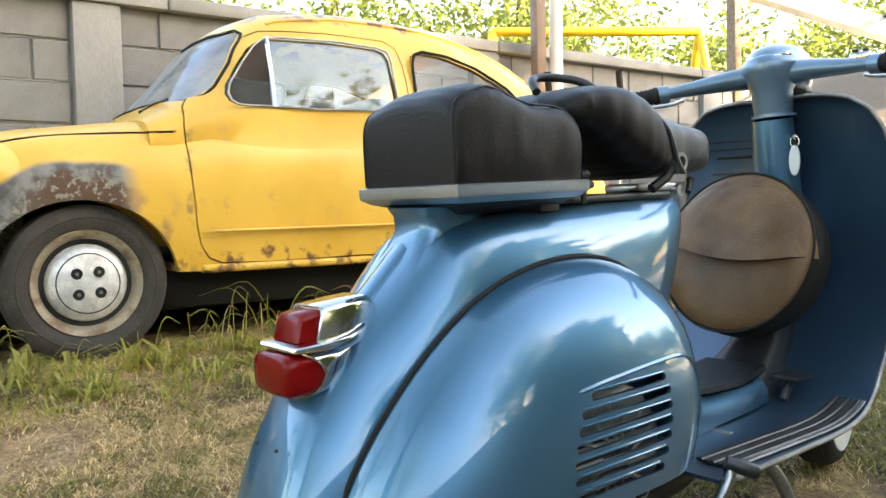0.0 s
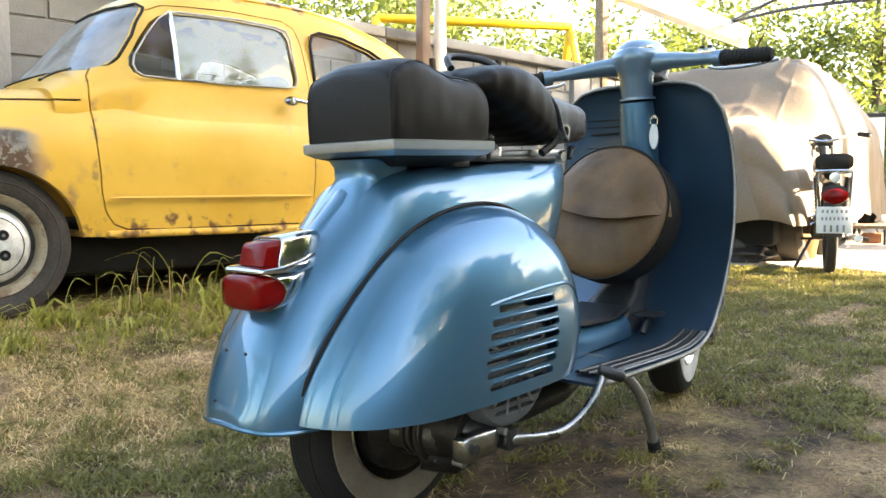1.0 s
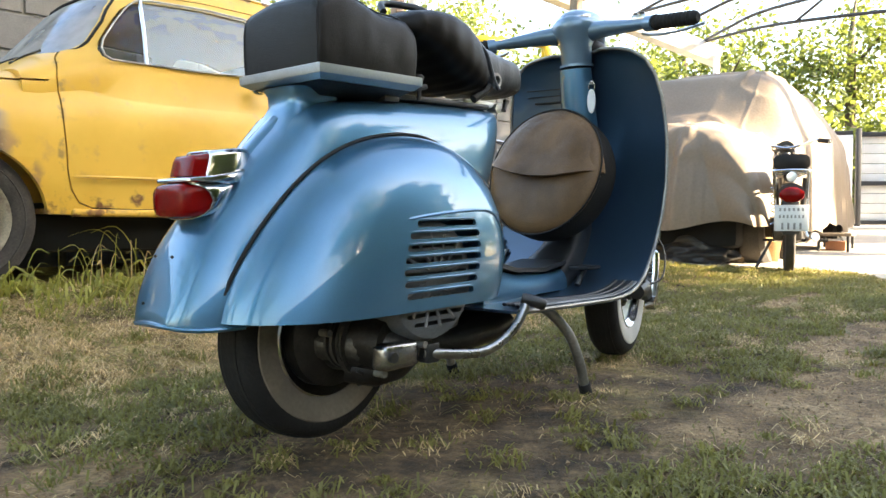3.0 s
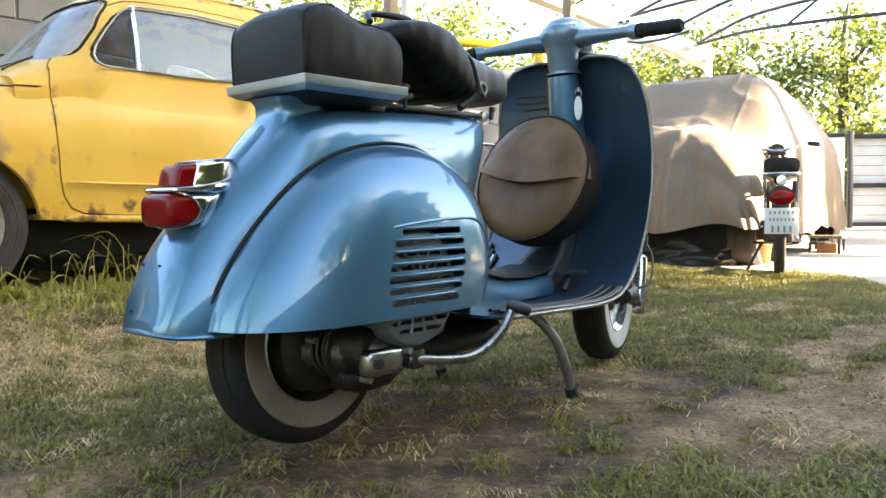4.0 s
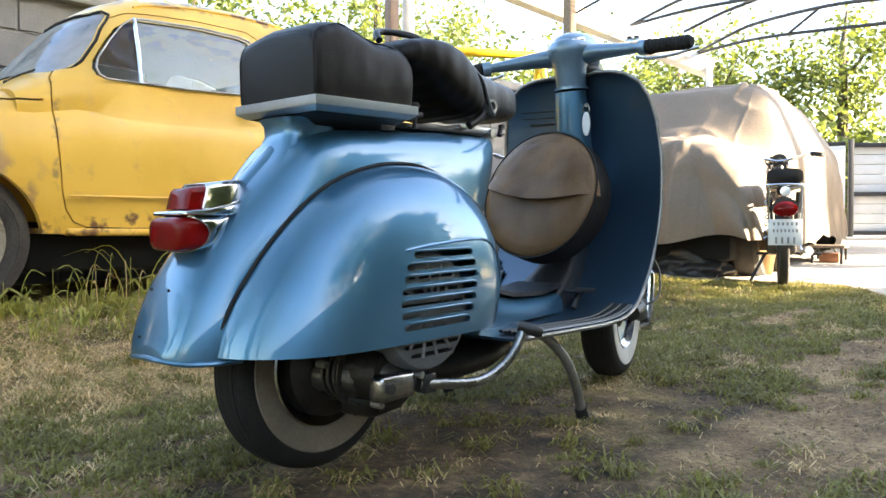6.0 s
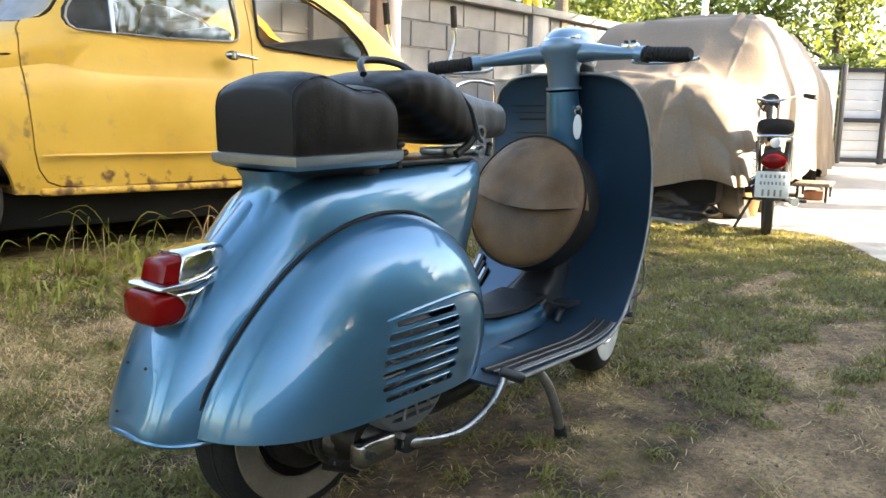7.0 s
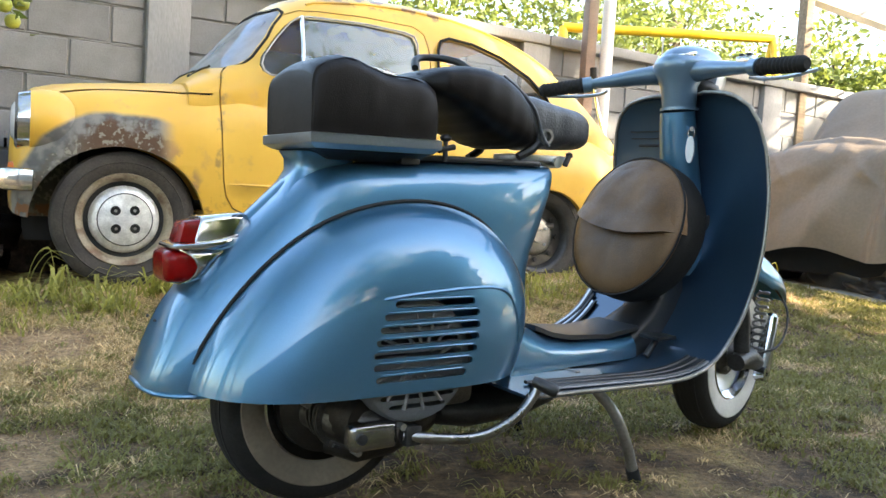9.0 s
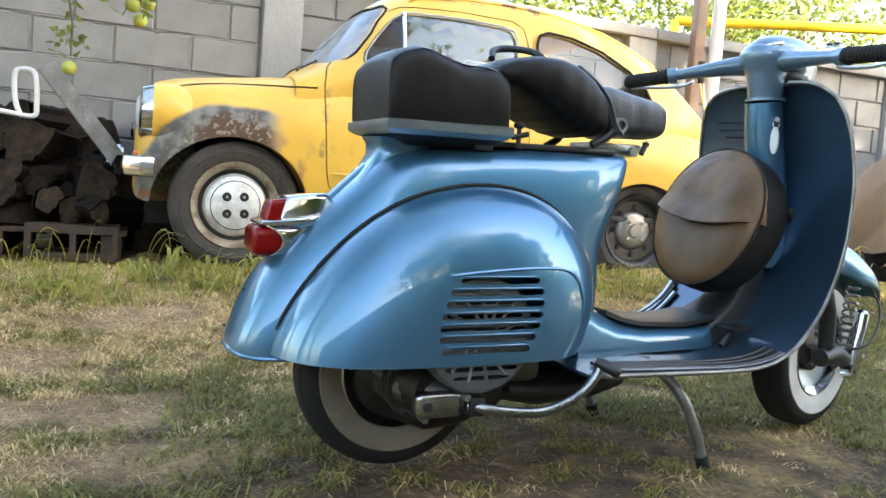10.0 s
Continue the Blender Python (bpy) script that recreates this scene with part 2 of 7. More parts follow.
M["seat_cloth"] = mat("pale seat cloth", (0.42, 0.40, 0.38), 0.8, 0, 0.2, 8, 120, 0.3)
M["hub_alloy"] = mat("worn alloy hubcap", (0.80, 0.79, 0.76), 0.36, 0.45, 0.28, 26, 200, 0.08)
M["rim_rust"] = mat("rim with flaking cream paint", (0.56, 0.47, 0.33), 0.55, 0.1, 0.4, 14, 140, 0.3, second=(0.17, 0.105, 0.062), cover=0.56)
M["block"] = mat("grey concrete block", (0.195, 0.197, 0.197), 0.92, 0, 0.16, 7, 140, 0.55, random_object=0.10)
M["block_far"] = mat("grey concrete block row", (0.195, 0.197, 0.197), 0.92, 0, 0.16, 7, 140, 0.5, island=0.10)
M["mortar"] = mat("pale mortar", (0.235, 0.232, 0.225), 0.95, 0, 0.2, 14, 160, 0.6)
M["cast"] = mat("cast concrete", (0.27, 0.268, 0.262), 0.88, 0, 0.2, 4, 120, 0.45, stretch=(1, 1, 0.3))
M["wood"] = mat("weathered wood", (0.23, 0.17, 0.11), 0.8, 0, 0.35, 5, 90, 0.4, stretch=(1, 9, 9))
M["wood_new"] = mat("pine board", (0.50, 0.32, 0.15), 0.7, 0, 0.2, 5, 90, 0.3)
M["bark"] = mat("bark", (0.11, 0.085, 0.06), 0.9, 0, 0.4, 10, 70, 0.8)
# near-black: weathered bark with the heap's shade put into the colour
M["old_bark_shaded"] = mat("old bark darkened for shade", (0.016, 0.012, 0.010), 0.95, 0, 0.5, 18, 60, 1.0, specular=0.1)
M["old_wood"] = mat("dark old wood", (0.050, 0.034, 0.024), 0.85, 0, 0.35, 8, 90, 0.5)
# cut faces darkened the same way, weathering and shade together
M["log_end"] = mat("cut log face darkened for shade", (0.036, 0.027, 0.020), 0.95, 0, 0.5, 20, 90, 0.9, specular=0.1)
M["tarp"] = mat("grey brown tarpaulin", (0.208, 0.156, 0.108), 0.62, 0, 0.16, 2.2, 60, 0.3)
M["black_cloth"] = mat("black plastic sheet", (0.045, 0.042, 0.041), 0.42, 0, 0.3, 6, 30, 0.25)
M["white_paint"] = mat("white painted metal", (0.72, 0.71, 0.69), 0.5, 0.1, 0.12, 6, 90, 0.1)
M["brown_paint"] = mat("brown painted post", (0.17, 0.115, 0.085), 0.6, 0, 0.25, 8, 90, 0.2)
M["gate_white"] = mat("white gate slat", (0.74, 0.74, 0.74), 0.5, 0, 0.08, 5, 90, 0.05)
M["gate_frame"] = mat("dark gate frame", (0.04, 0.04, 0.045), 0.5, 0.3, 0.2, 5, 90, 0.1)
M["swing"] = mat("yellow painted tube", (0.80, 0.50, 0.02), 0.4, 0, 0.12, 6, 90, 0.05)
M["pale_beam"] = mat("cream steel beam", (0.80, 0.76, 0.68), 0.55, 0, 0.15, 5, 90, 0.1)
M["orange"] = mat("orange indicator lens", (0.65, 0.16, 0.02), 0.2, 0, 0.15, 20, 200, 0.05)
M["lamp_glass"] = mat("headlamp glass", (0.78, 0.80, 0.82), 0.08, 0.4, 0.06, 20, 90, 0.1)
M["plaster"] = mat("brown house plaster", (0.24, 0.22, 0.19), 0.9, 0, 0.08, 1.5, 60, 0.3)
M["roof_tile"] = mat("red clay roof tiles", (0.30, 0.12, 0.07), 0.85, 0, 0.25, 5, 30, 0.5)
M["brick_red"] = mat("red brick", (0.36, 0.16, 0.09), 0.9, 0, 0.25, 8, 90, 0.5)
M["apple"] = mat("green apple skin", (0.40, 0.42, 0.07), 0.35, 0, 0.2, 20, 200, 0.05)


def leaf_mat(name, c, c2):
    m = mat(name, c, 0.55, 0, 0.3, 3, 40, 0.0, island=0.6)
    b = m.node_tree.nodes["Principled BSDF"]
    n, l = m.node_tree.nodes, m.node_tree.links
    tl = n.new("ShaderNodeBsdfTranslucent")
    tl.inputs["Color"].default_value = (*c2, 1)
    mx = n.new("ShaderNodeMixShader")
    mx.inputs["Fac"].default_value = 0.4
    l.new(b.outputs[0], mx.inputs[1])
    l.new(tl.outputs[0], mx.inputs[2])
    l.new(mx.outputs[0], n["Material Output"].inputs["Surface"])
    return m


M["leaf"] = leaf_mat("tree leaves", (0.085, 0.115, 0.028), (0.24, 0.28, 0.05))
M["leaf_dark"] = leaf_mat("dark tree leaves", (0.05, 0.085, 0.03), (0.12, 0.18, 0.04))
M["grass"] = leaf_mat("short grass", (0.222, 0.200, 0.060), (0.33, 0.30, 0.070))
M["thatch"] = leaf_mat("brown dead thatch", (0.37, 0.238, 0.132), (0.34, 0.22, 0.12))
M["straw"] = leaf_mat("dry grass", (0.76, 0.56, 0.30), (0.72, 0.52, 0.25))
M["weed"] = leaf_mat("tall weeds", (0.34, 0.315, 0.07), (0.52, 0.48, 0.11))


def ground_mat():
    m = bpy.data.materials.new("dry lawn soil")
    m.use_nodes = True
    n, l = m.node_tree.nodes, m.node_tree.links
    b = n["Principled BSDF"]
    tc = n.new("ShaderNodeTexCoord")

    def nz(s, d=6, rough=0.6):
        t = n.new("ShaderNodeTexNoise")
        t.inputs["Scale"].default_value, t.inputs["Detail"].default_value, t.inputs["Roughness"].default_value = s, d, rough
        l.new(tc.outputs["Object"], t.inputs["Vector"])
        return t.outputs["Fac"]

    def cr(f, stops):
        r = n.new("ShaderNodeValToRGB")
        while len(r.color_ramp.elements) < len(stops):
            r.color_ramp.elements.new(0.5)
        for e, (p, c) in zip(r.color_ramp.elements, stops):
            e.position, e.color = p, (*c, 1)
        l.new(f, r.inputs["Fac"])
        return r.outputs["Color"]

    def mixed(kind, f, a, c):
        t = n.new("ShaderNodeMix")
        t.data_type, t.blend_type = "RGBA", kind
        if isinstance(f, float):
            t.inputs["Factor"].default_value = f
        else:
            l.new(f, t.inputs["Factor"])
        l.new(a, t.inputs["A"])
        l.new(c, t.inputs["B"])
        return t.outputs["Result"]

    thatch = cr(nz(9, 8, 0.7), [(0.36, (0.036, 0.022, 0.012)), (0.46, (0.088, 0.054, 0.027)), (0.55, (0.160, 0.100, 0.050)), (0.66, (0.30, 0.192, 0.10))])
    soil = cr(nz(6, 8, 0.65), [(0.35, (0.19, 0.115, 0.058)), (0.5, (0.36, 0.225, 0.115)), (0.68, (0.55, 0.365, 0.195))])
    # pale dead-grass tone, which also carries the painted band of sunlight
    dead = cr(nz(11, 8, 0.75), [(0.34, (0.14, 0.088, 0.034)), (0.48, (0.40, 0.275, 0.105)), (0.60, (0.60, 0.435, 0.18)), (0.72, (0.70, 0.55, 0.27))])
    dr = n.new("ShaderNodeAttribute")
    dr.attribute_name = "dry"
    thatch = mixed("MIX", dr.outputs["Fac"], thatch, dead)
    at = n.new("ShaderNodeAttribute")
    at.attribute_name = "bare"
    add = n.new("ShaderNodeMath")
    add.operation = "MULTIPLY_ADD"
    l.new(nz(14, 6), add.inputs[0])
    add.inputs[1].default_value, add.inputs[2].default_value = 0.8, -0.4
    s2 = n.new("ShaderNodeMath")
    s2.operation, s2.use_clamp = "ADD", True
    l.new(add.outputs[0], s2.inputs[0])
    l.new(at.outputs["Fac"], s2.inputs[1])
    base = mixed("MIX", s2.outputs[0], thatch, soil)
    grit = cr(nz(70, 5, 0.7), [(0.3, (0.40, 0.40, 0.40)), (0.5, (0.95, 0.95, 0.95)), (0.7, (1.5, 1.45, 1.35))])
    l.new(mixed("MULTIPLY", 1.0, base, grit), b.inputs["Base Color"])
    b.inputs["Roughness"].default_value = 0.95
    bp = n.new("ShaderNodeBump")
    bp.inputs["Strength"].default_value, bp.inputs["Distance"].default_value = 0.9, 0.025
    l.new(nz(48, 6, 0.7), bp.inputs["Height"])
    l.new(bp.outputs["Normal"], b.inputs["Normal"])
    return m


M["ground"] = ground_mat()
M["clod"] = mat("dry soil clods", (0.26, 0.175, 0.10), 0.95, 0, 0.3, 30, 200, 0.4, island=0.35)
M["drive"] = mat("pale dusty concrete drive", (0.45, 0.40, 0.33), 0.9, 0, 0.18, 2.5, 60, 0.4)

# ---- mesh helpers ----


def link(name, bm, material, parent=None, label="", smooth=40, matrix=None):
    me = bpy.data.meshes.new(name)
    bmesh.ops.recalc_face_normals(bm, faces=bm.faces[:])
    bm.to_mesh(me)
    bm.free()
    return link_mesh(name, me, material, parent, label, smooth, matrix)


def link_mesh(name, me, material, parent=None, label="", smooth=40, matrix=None):
    me.materials.clear()
    me.materials.append(M[material])
    if smooth:
        me.shade_smooth()
        me.set_sharp_from_angle(angle=radians(smooth))
    ob = new(name, me)
    if parent:
        ob.parent = parent
    if matrix is not None:
        ob.matrix_basis = matrix
    if label:
        tagged(ob, label)
    return ob


def part(name, bm, material, parent, label="", smooth=40):
    return link(name, bm, material, parent, label, smooth)


def thing(name, m, label, category, group="", kind=""):
    e = new(name)
    e.empty_display_size = 0.2
    e.matrix_basis = m
    return tagged(e, label, category, group, kind)


def join(*bms):
    """Several bmeshes of one part as one."""
    out = bmesh.new()
    for b in bms:
        me = bpy.data.meshes.new("join")
        b.to_mesh(me)
        b.free()
        out.from_mesh(me)
        bpy.data.meshes.remove(me)
    return out


def moved(bm, m):
    bmesh.ops.transform(bm, matrix=m, verts=bm.verts[:])
    return bm


def box(x0, x1, y0, y1, z0, z1, bevel=0.0, seg=2):
    bm = bmesh.new()
    bmesh.ops.create_cube(bm, size=1)
    for v in bm.verts:
        v.co = Vector(((x0 + x1) / 2 + v.co.x * (x1 - x0), (y0 + y1) / 2 + v.co.y * (y1 - y0), (z0 + z1) / 2 + v.co.z * (z1 - z0)))
    if bevel:
        bmesh.ops.bevel(bm, geom=bm.edges[:], offset=bevel, segments=seg, affect="EDGES", profile=0.5)
    return bm


def rings(rows, cap=True, closed=True):
    """A skin over rows of points, each row a ring."""
    bm = bmesh.new()
    vs = [[bm.verts.new(p) for p in row] for row in rows]
    n = len(rows[0])
    for a, b in zip(vs, vs[1:]):
        for i in range(n if closed else n - 1):
            j = (i + 1) % n
            bm.faces.new((a[i], a[j], b[j], b[i]))
    if cap and closed:
        bm.faces.new(vs[0][::-1])
        bm.faces.new(vs[-1])
    return bm


def sweep(points, radius, seg=8, closed=False, flat=1.0):
    """A tube along points; radius one number or one for each point."""
    pts = [Vector(p) for p in points]
    n = len(pts)
    rad = radius if isinstance(radius, (list, tuple)) else [radius] * n
    up = None
    rows = []
    for i, p in enumerate(pts):
        a = pts[(i - 1) % n] if closed or i > 0 else p
        b = pts[(i + 1) % n] if closed or i < n - 1 else p
        d = (b - a).normalized()
        if up is None:
            up = Vector((0, 0, 1)) if abs(d.z) < 0.9 else Vector((1, 0, 0))
        side = d.cross(up).normalized()
        up = side.cross(d).normalized()
        rows.append([p + side * (math.cos(2 * math.pi * k / seg) * rad[i]) + up * (math.sin(2 * math.pi * k / seg) * rad[i] * flat) for k in range(seg)])
    if closed:
        rows.append(rows[0])
        bm = rings(rows, cap=False)
        bmesh.ops.remove_doubles(bm, verts=bm.verts[:], dist=1e-6)
        return bm
    return rings(rows)


def smooth_path(points, n=8):
    """Catmull-Rom through points."""
    p = [Vector(q) for q in points]
    p = [p[0] * 2 - p[1], *p, p[-1] * 2 - p[-2]]
    out = []
    for i in range(1, len(p) - 2):
        for k in range(n):
            t = k / n
            a, b, c, d = p[i - 1], p[i], p[i + 1], p[i + 2]
            out.append(0.5 * (2 * b + (c - a) * t + (2 * a - 5 * b + 4 * c - d) * t * t + (3 * b - a - 3 * c + d) * t ** 3))
    out.append(p[-2])
    return out


def rod(a, b, r, r2=None, seg=10):
    return sweep([a, b], [r, r if r2 is None else r2], seg)


def lathe(profile, seg=40, axis="y", at=(0, 0, 0), closed=True):
    """A turned shape: profile of (radius, along), turned round an axis through at."""
    rows = []
    for k in range(seg):
        t = 2 * math.pi * k / seg
        row = []
        for r, h in profile:
            c, s = r * math.cos(t), r * math.sin(t)
            q = {"y": (c, h, s), "z": (c, s, h), "x": (h, c, s)}[axis]
            row.append(Vector(q) + Vector(at))
        rows.append(row)
    rows.append(rows[0])
    bm = rings(rows, cap=False, closed=closed)
    bmesh.ops.remove_doubles(bm, verts=bm.verts[:], dist=1e-6)
    return bm


def prism(poly, lo, hi, axis="y"):
    """An outline pushed along an axis."""
    def at(p, h):
        return {"y": (p[0], h, p[1]), "z": (p[0], p[1], h), "x": (h, p[0], p[1])}[axis]
    return rings([[at(p, lo) for p in poly], [at(p, hi) for p in poly]])


def blob(at, size, sub=2, rough=0.0, freq=3.0):
    bm = bmesh.new()
    bmesh.ops.create_icosphere(bm, subdivisions=sub, radius=1)
    for v in bm.verts:
        k = 1 + rough * noise.noise(v.co * freq + Vector(at) * 7)
        v.co = Vector((v.co.x * size[0] * k + at[0], v.co.y * size[1] * k + at[1], v.co.z * size[2] * k + at[2]))
    return bm


def carve(me, cutters, op="DIFFERENCE"):
    """The mesh me, cut by the bmeshes in turn."""
    ob = new("carved", me)
    temps = []
    for c in cutters:
        bmesh.ops.recalc_face_normals(c, faces=c.faces[:])
        cm = bpy.data.meshes.new("cutter")
        c.to_mesh(cm)
        c.free()
        co = new("cutter", cm)
        temps.append(co)
        md = ob.modifiers.new("cut", "BOOLEAN")
        md.operation, md.object, md.solver = op, co, "EXACT"
    bpy.context.view_layer.update()
    out = bpy.data.meshes.new_from_object(ob.evaluated_get(bpy.context.evaluated_depsgraph_get()))
    for t in (ob, *temps):
        d = t.data
        bpy.data.objects.remove(t)
        if d.users == 0:
            bpy.data.meshes.remove(d)
    return out


def as_mesh(bm):
    me = bpy.data.meshes.new("solid")
    bmesh.ops.recalc_face_normals(bm, faces=bm.faces[:])
    bm.to_mesh(me)
    bm.free()
    return me


def interp(v, xs, ys):
    return float(np.interp(v, xs, ys))


def step(a, b, v):
    t = min(1, max(0, (v - a) / (b - a)))
    return t * t * (3 - 2 * t)


def superring(x, half, z0, z1, n=3.0, seg=24, y0=0.0, taper=0.0, flat_bottom=True):
    """A cross-section ring: an arch of half width over z0..z1."""
    pts = []
    for k in range(seg + 1):
        t = math.pi * k / seg
        c, s = math.cos(t), math.sin(t)
        z = z0 + (z1 - z0) * abs(s) ** (2 / n)
        w = half * (1 - taper * (z - z0) / max(1e-6, z1 - z0))
        pts.append((x, y0 + w * math.copysign(abs(c) ** (2 / n), c), z))
    return pts


# ---- ground ----


def ground_z(x, y):
    base = interp(x, [-30, -4, 0, 1.2, 4, 10, 25], [-0.25, -0.12, 0, 0.034, 0.16, 0.42, 0.55])
    rise = 0.17 * step(0.55, 1.65, y) * (1 - 0.75 * step(2.6, 4.0, x))
    far = 1 - step(8, 14, math.hypot(x, y))
    return base + (rise + 0.012 * noise.noise(Vector((x * 1.3, y * 1.3, 0))) + 0.006 * noise.noise(Vector((x * 5, y * 5, 3)))) * far


def grid_sheet(xs, ys, fz):
    verts = [(x, y, fz(x, y)) for y in ys for x in xs]
    nx = len(xs)
    faces = [(j * nx + i, j * nx + i + 1, (j + 1) * nx + i + 1, (j + 1) * nx + i) for j in range(len(ys) - 1) for i in range(nx - 1)]
    me = bpy.data.meshes.new("sheet")
    me.from_pydata(verts, [], faces)
    return me


def spread(lo, hi, a, b, n_in, far):
    mid = np.linspace(lo, hi, n_in)
    left = lo - np.geomspace(0.2, -(a - lo), far)[::-1]
    right = hi + np.geomspace(0.2, b - hi, far)
    return [float(v) for v in (*left, *mid, *right)]


def bare(x, y):
    """How bare the soil is, 0 to 1."""
    b = 0.0
    for cx, cy, rx, ry in ((1.05, -0.74, 0.62, 0.24), (1.85, -0.46, 0.45, 0.13), (-0.58, 0.40, 0.30, 0.17), (-0.42, 0.06, 0.24, 0.12),
                           (1.55, -0.22, 0.16, 0.05), (-0.45, 1.15, 0.22, 0.14), (-0.75, 0.85, 0.2, 0.1), (0.35, 1.1, 0.25, 0.08), (2.6, 0.1, 0.4, 0.06), (2.2, -1.2, 0.5, 0.2)):
        d = ((x - cx) / rx) ** 2 + ((y - cy) / ry) ** 2
        b = max(b, 1 - step(0.4, 1.4, d + 0.6 * noise.noise(Vector((x * 6, y * 6, 1)))))
    return b


def lawn_tone(x, y):
    """Where the lawn is green (positive), or dry or painted as sunlit (negative)."""
    # shifts the lawn to bright straw where a band of sun is imitated
    sunlit_band = step(0.30, 0.85, y) * (1 - step(1.0, 2.2, x))
    return 1.25 * noise.noise(Vector((x * 2.2, y * 2.2, 5))) + 0.8 * noise.noise(Vector((x * 7, y * 7, 8))) - 0.85 * sunlit_band + 0.38 * (1 - sunlit_band)


ground_me = grid_sheet(spread(-2, 5, -400, 400, 170, 18), spread(-2, 3, -400, 400, 130, 18), ground_z)
mask = ground_me.attributes.new("bare", "FLOAT", "POINT")
for i_, v_ in enumerate(ground_me.vertices):
    mask.data[i_].value = bare(v_.co.x, v_.co.y) if abs(v_.co.x) < 6 and abs(v_.co.y) < 4 else 0.0
# mask of dry patches together with the painted sunlit band
dry_sunlit_mask = ground_me.attributes.new("dry", "FLOAT", "POINT")
for i_, v_ in enumerate(ground_me.vertices):
    dry_sunlit_mask.data[i_].value = 0.85 * step(0.25, -0.45, lawn_tone(v_.co.x, v_.co.y)) if abs(v_.co.x) < 6 and abs(v_.co.y) < 4 else 0.3
ground = link_mesh("ground", ground_me, "ground", smooth=80)
tagged(ground, "trodden dry lawn of brown soil and thin grass", "ground", kind="structure")


def drive_z(x, y):
    return ground_z(x, y) + 0.006


def drive_edge(y):
    lawn = 3.55 + 0.62 * (y + 0.1) + 0.12 * math.sin(y * 2.1) + 0.06 * math.sin(y * 6.3)
    return min(lawn, 4.0 - 0.75 * (min(y, 1.9) - 0.75) + 0.05 * math.sin(y * 9))


def drive_sheet():
    ys = np.linspace(-8, 3.1, 70)
    verts, faces = [], []
    for y in ys:
        x0 = drive_edge(max(-3.0, float(y)))
        for k in range(30):
            x = x0 + (13 - x0) * (k / 29) ** 1.5
            verts.append((x, float(y), drive_z(x, float(y)) - (0.012 if k == 0 else 0)))
    for j in range(len(ys) - 1):
        for k in range(29):
            a = j * 30 + k
            faces.append((a, a + 1, a + 31, a + 30))
    me = bpy.data.meshes.new("drive")
    me.from_pydata(verts, [], faces)
    return me


drive = link_mesh("drive", drive_sheet(), "drive", smooth=80)
tagged(drive, "pale dusty concrete drive in front of the gate", "driveway", kind="structure")

# ---- the blue scooter ----
scooter = thing("scooter", pose(0, -0.10, 0.0, 0, -1.8, 4.5),
                "metallic light blue vintage scooter with whitewall tyres on its centre stand", "scooter")


def scooter_body():
    xs = [-0.290, -0.284, -0.272, -0.255, -0.235, -0.205, -0.17, -0.13, -0.09, -0.05, -0.01, 0.05, 0.12, 0.20, 0.30, 0.40, 0.48, 0.535, 0.553, 0.558]
    zt = [0.285, 0.300, 0.335, 0.375, 0.410, 0.448, 0.484, 0.522, 0.560, 0.597, 0.630, 0.648, 0.655, 0.660, 0.664, 0.667, 0.668, 0.667, 0.660, 0.650]
    hw = [0.045, 0.062, 0.082, 0.098, 0.110, 0.121, 0.129, 0.134, 0.137, 0.138, 0.138, 0.137, 0.135, 0.132, 0.128, 0.122, 0.114, 0.100, 0.088, 0.070]
    rows = []
    for p in smooth_path(list(zip(xs, zt, hw)), 3):
        x, z, w = p.x, p.y, p.z
        n = 2.3 + 2.6 * step(-0.15, 0.12, x)
        zb = 0.262 - 0.02 * step(-0.2, 0.1, x)
        row = superring(x, w, zb, z, n, 36)
        s = step(0.24, 0.55, x)
        row = [(px - 0.088 * s * min(1, max(0, (0.665 - pz) / 0.20)), py, pz) for px, py, pz in row]
        rows.append(row)
    return rings(rows)


body = part("body", scooter_body(), "blue", scooter, "glossy metallic blue pressed-steel body")
# rolled lip round the tail and the centre seam strip
tail = [(-0.195, s * 0.124, 0.262) for s in (-1,)] + [(-0.240, -0.108, 0.261), (-0.272, -0.080, 0.262), (-0.289, -0.038, 0.266), (-0.291, 0, 0.268),
        (-0.289, 0.038, 0.266), (-0.272, 0.080, 0.262), (-0.240, 0.108, 0.261), (-0.195, 0.124, 0.262)]
part("lip", sweep(smooth_path(tail, 5), 0.0045, 8), "blue", body)
for sx, sz in ((-0.262, 0.375), (-0.286, 0.300)):
    for sy in (0.020,) if sz < 0.35 else (0.020, -0.032):
        part("screw", blob((sx - 0.004, sy, sz), (0.003, 0.003, 0.003), 1), "steel_dark", body)
# raised spine strip from the lamp to the seat
spine = smooth_path([(-0.150, 0, 0.505), (-0.10, 0, 0.552), (-0.05, 0, 0.598), (-0.012, 0, 0.632)], 5)
part("spine", sweep([(p.x, p.y, p.z - 0.004) for p in spine], 0.024, 10, flat=0.35), "blue", body)
neck = []
for z, x0, x1, w in ((0.575, -0.070, 0.11, 0.085), (0.610, -0.040, 0.095, 0.062), (0.635, -0.026, 0.085, 0.052), (0.655, -0.026, 0.090, 0.054), (0.668, -0.034, 0.10, 0.062)):
    neck.append([((x0 + x1) / 2 + (x1 - x0) / 2 * math.copysign(abs(math.cos(a)) ** 0.55, math.cos(a)), -0.004 + w * math.copysign(abs(math.sin(a)) ** 0.55, math.sin(a)), z) for a in np.linspace(0, 2 * math.pi, 29)[:-1]])
part("seat_mount", rings(neck), "blue", body, "", 70)
